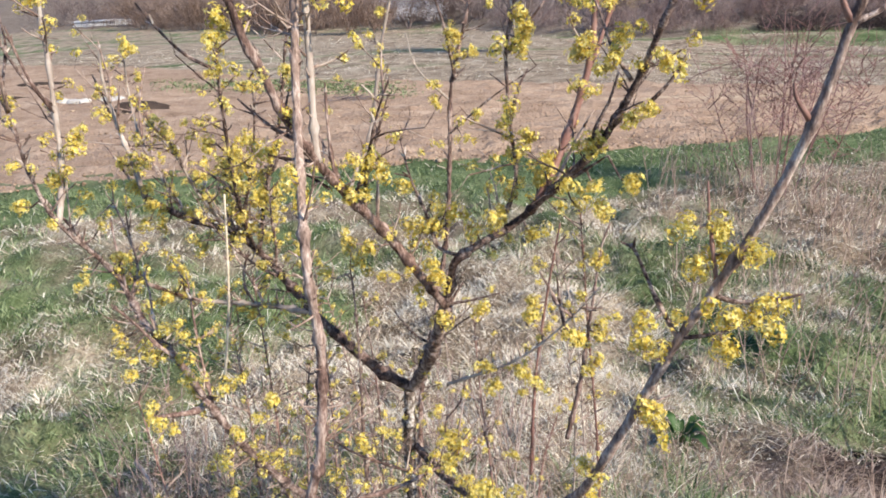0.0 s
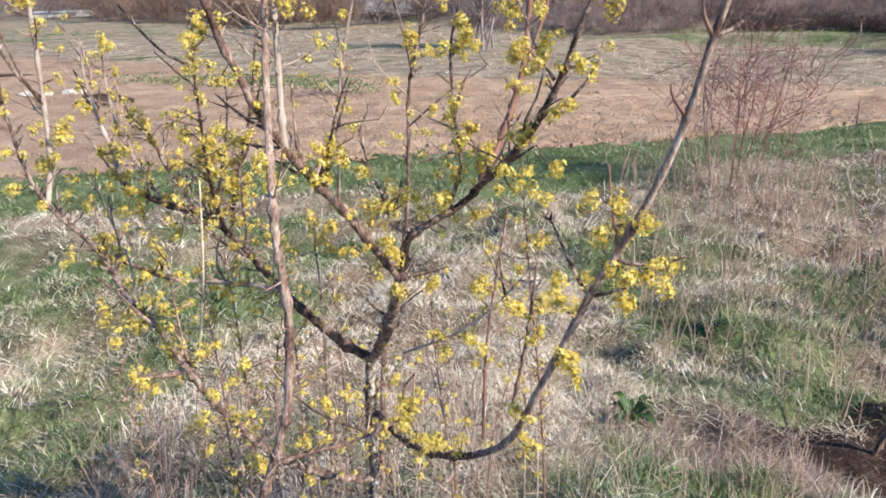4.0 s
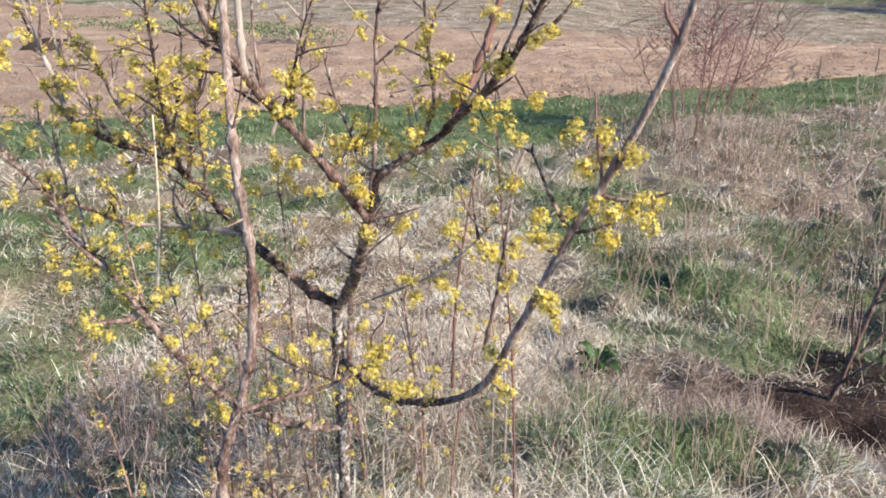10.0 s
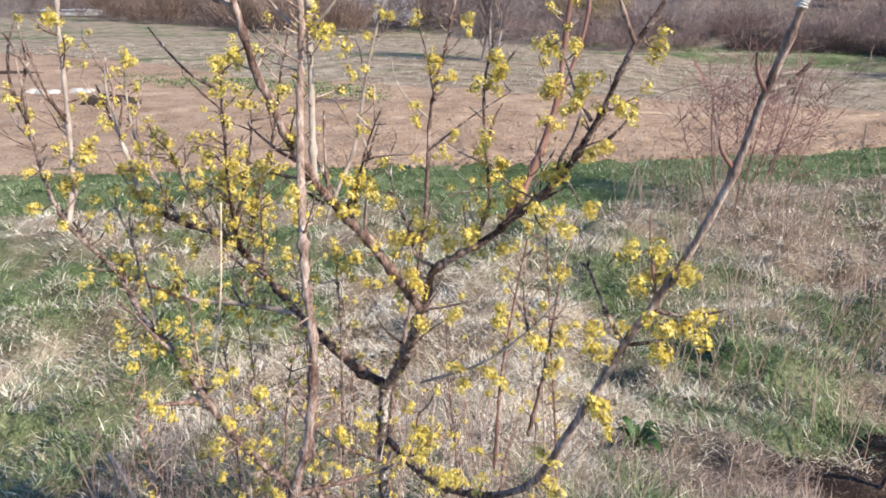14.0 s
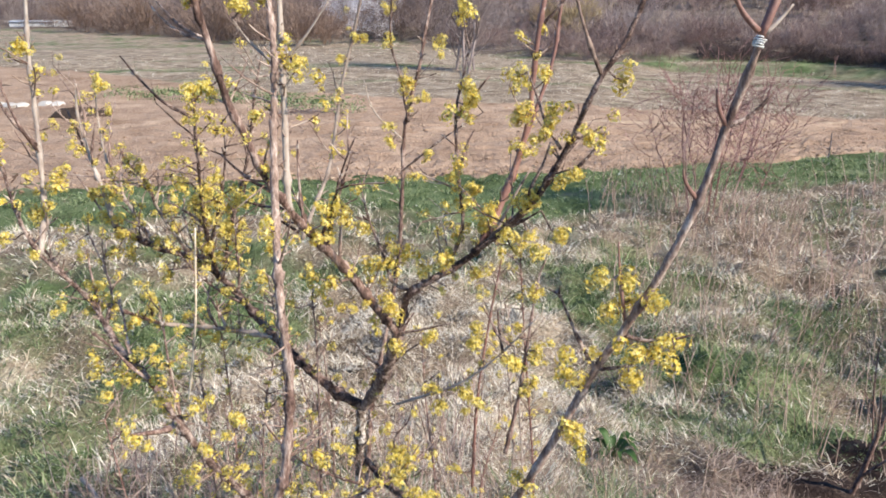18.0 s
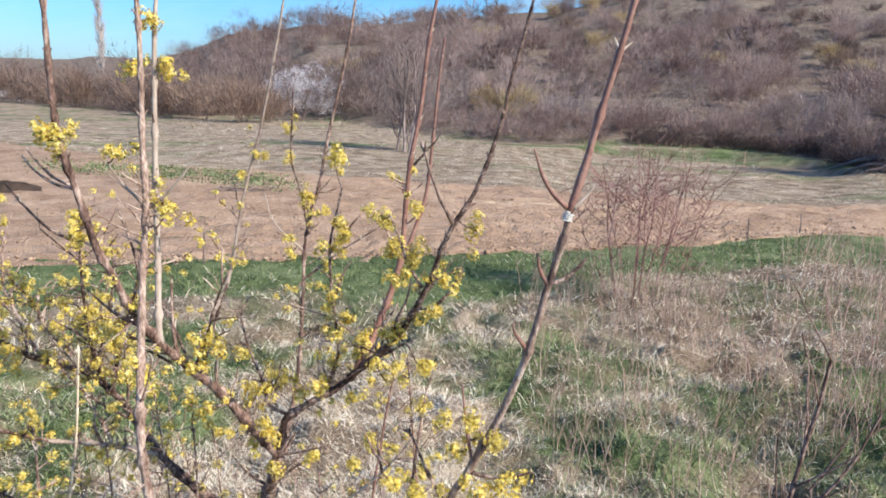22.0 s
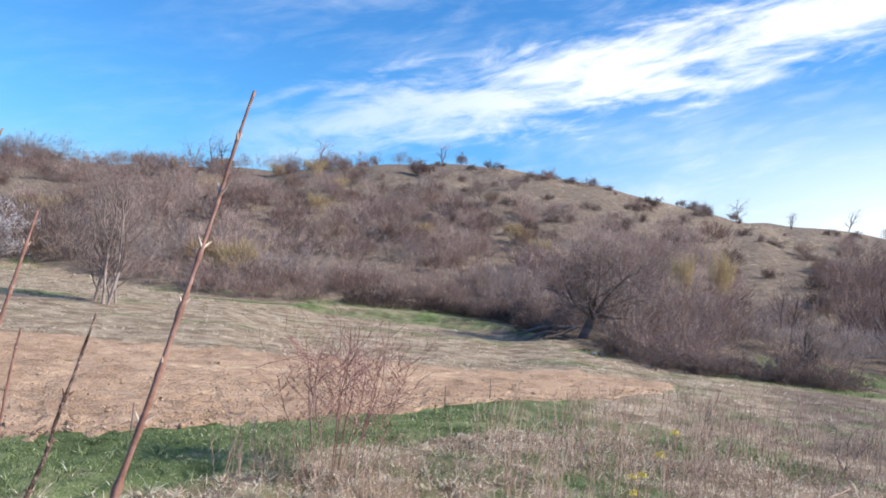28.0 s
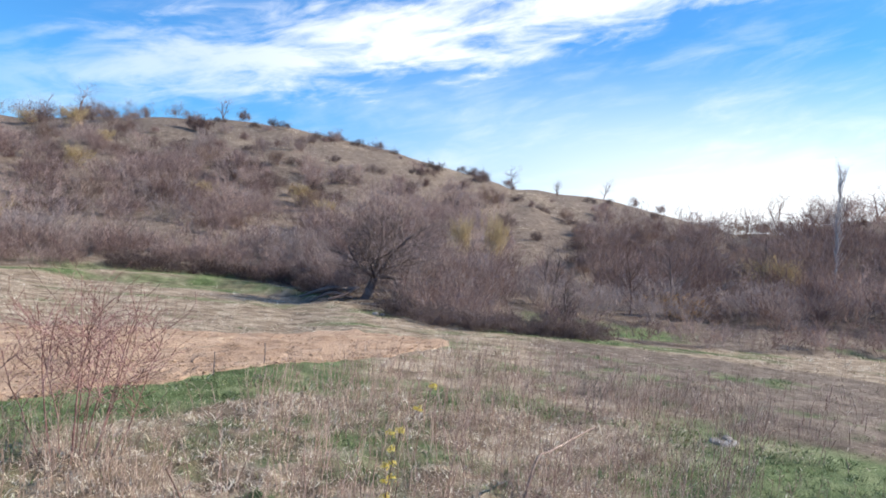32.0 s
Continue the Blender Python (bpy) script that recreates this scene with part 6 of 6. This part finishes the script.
br_F2 = limb("branch", bark_brown, 0.0063, 0.0027, [(-0.524, 1.180, 1.037), (-0.606, 1.300, 1.072), (-0.611, 1.350, 1.052), (-0.565, 1.450, 0.973), (-0.534, 1.500, 0.932)])
bloom(br_F2, [(0.49, 0.01, -0.003, 0.046), (0.72, -0.022, 0.018, -0.039), (0.75, -0.001, -0.013, -0.01), (0.82, 0.029, -0.022, 0.057), (0.85, 0.01, -0.002, 0.024)])
br_F3 = limb("branch", bark_brown, 0.0072, 0.0027, [(-0.398, 1.100, 0.916), (-0.406, 1.050, 0.923), (-0.452, 1.000, 0.946)])
bloom(br_F3, [(0, 0.046, -0.011, 0.029), (0.72, -0.003, 0.003, -0.031), (0.9, 0, 0, 0.009)])
br_K1 = limb("branch", bark_pale, 0.0054, 0.0023, [(-0.644, 1.200, 1.222), (-0.645, 1.250, 1.302), (-0.648, 1.280, 1.413), (-0.650, 1.300, 1.503), (-0.648, 1.300, 1.555), (-0.628, 1.300, 1.711), (-0.608, 1.300, 1.810), (-0.594, 1.300, 1.867)])
bloom(br_K1, [(0.1, -0.011, -0.005, 0), (0.19, 0.025, -0.011, 0), (0.23, 0.036, -0.006, -0), (0.58, -0.005, -0.009, -0.005)])
br_K2 = limb("branch", bark_pale, 0.0054, 0.0023, [(-0.638, 1.550, 1.167), (-0.653, 1.560, 1.249), (-0.679, 1.580, 1.324), (-0.700, 1.600, 1.424), (-0.692, 1.600, 1.498)])
bloom(br_K2, [(0.06, -0.018, -0.005, -0.003), (0.23, -0.029, 0.015, -0.011), (0.23, 0.016, -0.009, 0.007), (0.57, -0.021, -0.023, -0.005)])
br_K3 = limb("branch", bark_pale, 0.0045, 0.0018, [(-0.558, 1.580, 1.105), (-0.629, 1.650, 1.184), (-0.706, 1.750, 1.263), (-0.734, 1.800, 1.370), (-0.730, 1.800, 1.468)])
bloom(br_K3, [(1, 0.022, -0.032, 0.016), (1, 0.028, -0.047, 0.012)])
br_K4 = limb("branch", bark_dark, 0.0054, 0.0018, [(-0.421, 1.590, 1.028), (-0.409, 1.500, 1.123), (-0.388, 1.400, 1.244), (-0.365, 1.320, 1.356), (-0.358, 1.300, 1.435), (-0.353, 1.300, 1.507)])
bloom(br_K4, [(0.13, 0.008, -0.013, 0.006), (0.23, -0.003, -0.012, 0.004), (0.46, 0.006, -0.01, 0.004), (0.53, -0.007, -0.01, 0.002), (0.58, 0.021, -0.02, 0.007), (0.66, -0.04, 0.004, -0.004), (0.9, 0.008, -0.019, -0), (1, -0.005, -0.008, 0.006)])
br_K5 = limb("branch", bark_dark, 0.0054, 0.0018, [(-0.409, 1.590, 1.013), (-0.373, 1.550, 1.134), (-0.341, 1.520, 1.224), (-0.301, 1.500, 1.343), (-0.271, 1.480, 1.477), (-0.251, 1.480, 1.556)])
bloom(br_K5, [(0.08, 0.009, 0.001, 0.001), (0.23, -0.011, -0.006, 0.002), (0.23, 0.017, -0.013, 0.004), (0.29, -0.003, -0.013, 0.002), (0.37, -0.012, 0.002, 0.003), (0.77, 0.017, -0.035, 0.006)])
br_K6 = limb("branch", bark_dark, 0.0036, 0.0018, [(-0.409, 1.500, 1.123), (-0.375, 1.450, 1.204), (-0.346, 1.420, 1.287), (-0.326, 1.400, 1.385), (-0.330, 1.400, 1.431)])
bloom(br_K6, [(0.43, -0.006, 0.003, -0), (0.61, -0.017, -0.006, 0.001), (0.94, -0.002, -0.011, 0.001)])
br_K7 = limb("branch", bark_pale, 0.0036, 0.0018, [(-0.468, 1.600, 1.060), (-0.497, 1.500, 1.180), (-0.516, 1.450, 1.284), (-0.553, 1.420, 1.358)])
bloom(br_K7, [(0.54, 0.021, -0.011, 0.012), (0.85, 0.011, 0.002, 0.011), (0.95, 0.016, -0.01, 0.009)])
br_S1 = limb("shoot", bark_red, 0.0045, 0.0018, [(0.223, 1.500, 0.411), (0.237, 1.520, 0.679), (0.269, 1.550, 0.890), (0.299, 1.560, 1.059)])
bloom(br_S1, [(0.06, -0.05, -0.02, 0.019), (0.7, -0.03, -0.018, 0.015)])
br_S2 = limb("shoot", bark_brown, 0.0054, 0.0018, [(0.285, 1.350, 0.620), (0.315, 1.360, 0.769), (0.339, 1.380, 0.935), (0.358, 1.400, 1.051), (0.375, 1.400, 1.107)])
bloom(br_S2, [(0.37, 0.027, -0.013, 0.004), (0.52, 0.026, -0.02, 0.001), (1, -0.023, -0.009, 0.028)])
br_S3 = limb("shoot", bark_dark, 0.0036, 0.0014, [(-0.151, 1.200, 0.583), (-0.147, 1.200, 0.745), (-0.141, 1.200, 0.909), (-0.139, 1.200, 1.037), (-0.142, 1.200, 1.115)])
bloom(br_S3, [(0.3, 0, -0.013, 0.009), (0.32, 0.041, -0.005, 0.003), (0.97, -0.049, 0, -0.003), (1, 0.008, -0.024, 0.05), (1, 0.013, 0.003, 0.004)])
br_S4 = limb("shoot", bark_dark, 0.0040, 0.0014, [(0.079, 1.400, 0.406), (0.013, 1.380, 0.629), (0.049, 1.360, 0.720), (0.063, 1.350, 0.786)])
bloom(br_S4, [(0.53, 0.014, -0.021, 0.023)])
br_S5 = limb("twig", bark_pale, 0.0036, 0.0014, [(0.023, 1.300, 0.803), (0.147, 1.200, 0.904), (0.230, 1.150, 0.997), (0.293, 1.100, 1.101)])
bloom(br_S5, [(0.27, -0.001, -0.014, 0.012), (0.28, 0.006, -0.021, -0.02), (0.42, 0.009, -0.015, -0.02), (0.42, 0.022, -0.003, -0.034), (0.62, -0.03, -0.008, 0.051), (0.71, 0.016, -0.013, -0.011), (0.73, 0.027, -0.008, -0.028)])
br_S6 = limb("twig", bark_brown, 0.0045, 0.0018, [(-0.215, 0.950, 0.779), (-0.162, 0.970, 0.784), (-0.084, 1.000, 0.781), (-0.001, 1.050, 0.785), (0.072, 1.100, 0.808)])
bloom(br_S6, [(0, -0.021, -0.015, 0.008), (0.78, 0.004, -0.022, 0.008), (0.92, -0.005, -0.02, 0.02)])
limb("twig", straw, 0.0027, 0.0018, [(-0.459, 1.360, 0.803), (-0.436, 1.360, 0.918), (-0.418, 1.360, 1.027), (-0.398, 1.360, 1.218)])
br_S8 = limb("twig", bark_brown, 0.0036, 0.0014, [(-0.043, 1.300, 0.577), (-0.161, 1.150, 0.753), (-0.224, 1.100, 0.870), (-0.240, 1.100, 0.921)])
bloom(br_S8, [(1, -0.046, -0.013, -0.002)])
br_p1 = limb("twig", bark_dark, 0.0036, 0.0014, [(0.334, 0.740, 1.239), (0.361, 0.730, 1.234), (0.396, 0.720, 1.240), (0.420, 0.710, 1.250)])
bloom(br_p1, [(0.41, -0, -0.01, -0.018), (0.7, 0.008, 0.007, -0.02)])
br_p2 = limb("twig", bark_dark, 0.0036, 0.0014, [(0.302, 0.750, 1.179), (0.277, 0.760, 1.225), (0.254, 0.770, 1.279), (0.245, 0.770, 1.295)])
bloom(br_p2, [(0.28, -0.028, -0.02, -0.003)])
br_p3 = limb("twig", bark_dark, 0.0032, 0.0014, [(0.302, 0.750, 1.181), (0.324, 0.730, 1.194), (0.345, 0.720, 1.205)])
bloom(br_p3, [(0.78, 0.004, -0.008, -0.018), (1, -0.001, -0.009, 0.021)])
limb("twig", bark_dark, 0.0036, 0.0014, [(0.420, 0.690, 1.534), (0.440, 0.690, 1.542), (0.457, 0.690, 1.556), (0.468, 0.690, 1.569)])
limb("twig", bark_red, 0.0036, 0.0014, [(0.418, 0.690, 1.534), (0.406, 0.690, 1.554), (0.401, 0.690, 1.577)])
limb("twig", bark_red, 0.0036, 0.0011, [(0.398, 0.700, 1.440), (0.380, 0.700, 1.464), (0.376, 0.700, 1.480)])
br_p7 = limb("twig", bark_red, 0.0027, 0.0011, [(0.337, 0.740, 1.248), (0.326, 0.750, 1.323), (0.320, 0.750, 1.371)])
bloom(br_p7, [(0.2, -0.021, -0.004, 0), (0.29, 0.013, 0.008, -0.002), (0.52, 0.004, -0.014, 0.005), (0.57, -0.033, -0.02, 0.006)])
limb("twig", bark_red, 0.0036, 0.0011, [(0.426, 0.660, 1.642), (0.406, 0.660, 1.661), (0.393, 0.660, 1.682), (0.381, 0.660, 1.713)])
limb("twig", bark_pale, 0.0036, 0.0011, [(0.433, 0.660, 1.639), (0.449, 0.660, 1.655), (0.461, 0.660, 1.670)])
br_p10 = limb("twig", bark_dark, 0.0036, 0.0011, [(0.261, 0.770, 1.071), (0.282, 0.770, 1.081), (0.304, 0.770, 1.092)])
bloom(br_p10, [(0.27, 0.003, -0.03, -0.007), (0.48, 0.003, -0.006, -0.007)])
limb("twig", bark_pale, 0.0025, 0.0009, [(-0.232, 0.880, 1.920), (-0.253, 0.880, 1.936), (-0.267, 0.880, 1.952), (-0.274, 0.880, 1.971)])
limb("twig", bark_pale, 0.0025, 0.0009, [(-0.232, 0.880, 1.920), (-0.214, 0.880, 1.928), (-0.193, 0.880, 1.943)])
br_q3 = limb("twig", bark_dark, 0.0032, 0.0011, [(0.287, 0.955, 1.455), (0.265, 0.970, 1.493), (0.248, 0.980, 1.540), (0.236, 0.990, 1.571)])
bloom(br_q3, [(0.22, -0.019, -0.006, -0.008), (0.41, 0.015, -0.011, 0.006), (0.94, -0.009, 0.012, -0.005)])
br_q4 = limb("twig", bark_dark, 0.0032, 0.0011, [(0.310, 0.950, 1.425), (0.334, 0.940, 1.455), (0.351, 0.930, 1.494)])
bloom(br_q4, [(0, -0.007, -0.012, -0.006), (0.52, -0.02, -0.034, 0.011)])
br_q5 = limb("twig", bark_dark, 0.0036, 0.0011, [(0.214, 1.036, 1.299), (0.248, 1.000, 1.332), (0.265, 0.980, 1.350)])
bloom(br_q5, [(0, 0.017, -0.016, -0.034), (0.42, 0.016, 0, -0.029), (1, 0.026, -0.03, -0.037)])
br_q6 = limb("twig", bark_dark, 0.0036, 0.0011, [(0.056, 1.120, 1.157), (0.020, 1.130, 1.171), (0.002, 1.140, 1.228), (-0.021, 1.150, 1.289), (-0.036, 1.160, 1.359)])
bloom(br_q6, [(0.28, 0.035, -0.001, 0.011), (0.29, -0.026, 0.001, -0.007), (0.29, -0.005, -0.021, 0.005), (0.35, 0.025, -0.003, 0.011), (0.62, -0.008, 0.011, -0.006)])
br_q7 = limb("twig", bark_dark, 0.0036, 0.0011, [(-0.107, 1.065, 1.276), (-0.081, 1.050, 1.338), (-0.058, 1.040, 1.413), (-0.035, 1.030, 1.467)])
bloom(br_q7, [(0.05, 0.009, -0.008, -0.001), (0.27, 0.022, -0.01, -0.006), (0.34, 0.003, 0, -0.003)])
br_q8 = limb("twig", bark_dark, 0.0032, 0.0011, [(-0.151, 1.000, 1.357), (-0.193, 1.020, 1.358), (-0.234, 1.050, 1.361)])
bloom(br_q8, [(0.76, 0.008, -0.029, 0.01)])
limb("twig", bark_tan, 0.0024, 0.0011, [(-0.227, 0.920, 1.624), (-0.258, 0.930, 1.630), (-0.288, 0.940, 1.649), (-0.307, 0.950, 1.669)])
br_q10 = limb("twig", bark_dark, 0.0032, 0.0011, [(0.024, 1.160, 1.049), (0.076, 1.140, 1.066), (0.128, 1.120, 1.087)])
bloom(br_q10, [(0, -0.002, -0.022, -0.014)])
limb("twig", bark_dark, 0.0032, 0.0011, [(-0.015, 1.300, 0.904), (-0.040, 1.280, 0.936), (-0.072, 1.260, 0.993)])
br_q12 = limb("twig", bark_dark, 0.0032, 0.0011, [(0.002, 1.260, 0.917), (0.044, 1.240, 0.966), (0.079, 1.220, 1.000)])
bloom(br_q12, [(1, 0.011, -0.015, 0.007)])
br_q13 = limb("twig", bark_pale, 0.0027, 0.0009, [(-0.147, 1.000, 1.584), (-0.126, 0.990, 1.598), (-0.098, 0.980, 1.627), (-0.062, 0.970, 1.675)])
bloom(br_q13, [(0.19, 0.015, -0.032, -0.014)])
br_q14 = limb("twig", bark_pale, 0.0027, 0.0009, [(-0.150, 1.000, 1.584), (-0.189, 1.020, 1.617), (-0.213, 1.030, 1.650)])
bloom(br_q14, [(0.99, 0.012, -0.007, 0.01)])
limb("twig", bark_tan, 0.0024, 0.0011, [(-0.228, 0.930, 1.625), (-0.259, 0.940, 1.636), (-0.286, 0.950, 1.659), (-0.304, 0.960, 1.680)])
br_q16 = limb("twig", bark_pale, 0.0032, 0.0011, [(0.062, 1.860, 1.305), (-0.018, 1.840, 1.392), (-0.043, 1.830, 1.479)])
bloom(br_q16, [(0.1, -0.024, -0.001, -0.022), (0.24, 0.005, -0.028, 0.007)])
br_q17 = limb("twig", bark_dark, 0.0032, 0.0011, [(0.057, 1.850, 1.222), (0.130, 1.830, 1.286), (0.190, 1.820, 1.331), (0.277, 1.800, 1.390)])
bloom(br_q17, [(0, -0.029, -0.01, -0.028), (0.06, 0.028, -0.016, -0.032), (0.29, 0.012, -0.004, -0.012), (0.99, -0.029, -0.003, 0.051)])
limb("twig", bark_dark, 0.0027, 0.0009, [(0.292, 1.150, 1.637), (0.322, 1.140, 1.672), (0.346, 1.130, 1.706)])
br_q19 = limb("twig", bark_dark, 0.0027, 0.0009, [(-0.136, 1.030, 1.307), (-0.160, 1.020, 1.329), (-0.178, 1.000, 1.344)])
bloom(br_q19, [(0.18, -0.017, -0.024, -0.022)])

# lesser side branches
side_gen = np.random.default_rng(91)


def side_branches(parent, n, f0, f1, least, most):
    """Short side branches that rise from a limb, with spurs and flowers."""
    path, f, _ = PATHS[parent.name]
    for k in range(n):
        at = int(np.searchsorted(f, side_gen.uniform(f0, f1)))
        at = min(max(at, 1), len(path) - 2)
        d = path[at + 1] - path[at - 1]
        d = d / np.linalg.norm(d) * 0.45 + np.array([side_gen.normal(0, 0.5), side_gen.normal(0, 0.4), side_gen.uniform(0.15, 0.8)])
        d /= np.linalg.norm(d)
        ln = side_gen.uniform(least, most)
        p = path[at] + np.array(BASE)
        pts = [p]
        for _ in range(3):
            d = d + side_gen.normal(0, 0.16, 3) + np.array([0, 0, 0.12])
            d /= np.linalg.norm(d)
            p = p + d * ln / 3
            pts.append(p)
        limb("branch", (bark_brown, bark_dark, bark_tan)[k % 3], 0.0036, 0.0013, pts)


for parent, n, f0, f1, least, most in ((br_A, 7, 0.4, 1.0, 0.12, 0.26), (br_F, 9, 0.25, 1.0, 0.10, 0.24), (br_Bm, 5, 0.1, 0.55, 0.09, 0.2), (br_C, 6, 0.2, 0.7, 0.08, 0.18), (br_K1, 2, 0.1, 0.6, 0.1, 0.2), (br_K2, 3, 0.2, 1.0, 0.1, 0.2), (br_K3, 3, 0.2, 1.0, 0.1, 0.2), (br_K4, 3, 0.1, 0.9, 0.08, 0.18), (br_K5, 3, 0.1, 0.9, 0.08, 0.18), (br_K7, 2, 0.2, 0.9, 0.1, 0.2), (br_A4, 3, 0.3, 1.0, 0.1, 0.2), (br_M3, 2, 0.2, 0.8, 0.06, 0.14), (br_S5, 2, 0.3, 0.9, 0.06, 0.12), (br_V, 2, 0.3, 0.9, 0.08, 0.16)):
    side_branches(parent, n, f0, f1, least, most)

# flowers low on the sweeping limb and its neighbours
bloom(br_R, [(f, bloom_gen.normal(0, 0.02), bloom_gen.normal(0, 0.012), 0.012 + abs(bloom_gen.normal(0, 0.025))) for f in (0.08, 0.12, 0.16, 0.2, 0.24, 0.28, 0.31, 0.34)])
for ob in (br_S1, br_S2, br_S4):
    bloom(ob, [(f, bloom_gen.normal(0, 0.022), bloom_gen.normal(0, 0.012), 0.01) for f in bloom_gen.uniform(0.3, 0.85, 5)])

# slender whips rising among the limbs
whip_gen = np.random.default_rng(61)
for k in range(18):
    wx, wy = whip_gen.uniform(-0.62, 0.5), whip_gen.uniform(1.25, 1.75)
    ground_z = float(lie(np.array([wx]), np.array([wy]))[0])
    tall = whip_gen.uniform(0.55, 1.15)
    sway = whip_gen.normal(0, 0.07, 2)
    pts = [(wx + sway[0] * q * q + whip_gen.normal(0, 0.008), wy + sway[1] * q, ground_z - 0.03 + tall * q) for q in (0, 0.25, 0.5, 0.75, 1.0)]
    limb("twig", (bark_brown, bark_red, bark_pale)[k % 3], 0.0036, 0.0012, pts)

# twine that binds the graft on the young red shoot
path, f, _ = PATHS[br_R2.name]
turns = []
axis = path[6] - path[0]
axis /= np.linalg.norm(axis)
u = np.cross(axis, (0, 1, 0.2))
u /= np.linalg.norm(u)
w = np.cross(axis, u)
for k in range(44):
    t = k / 43
    turns.append(path[0] - axis * 0.008 + axis * 0.011 * t + (u * math.cos(k * 0.62) + w * math.sin(k * 0.62)) * (0.0056 + 0.0010 * math.sin(k * 1.7)))
v, fl, cn, _, _ = tube(turns, 0.0010, 0.0010, 5, 0.05, 6)
child("twine_binding", mesh_of("twine_binding", v, fl, cn, twine, True), br_R2, "whitish twine wound round the graft")

for k, tip in enumerate(SAP_TIPS):
    child("flower_umbel", CLUSTERS[k % 6], sapling, "", Matrix.Translation(tip) @ Matrix.Scale(2.8, 4))
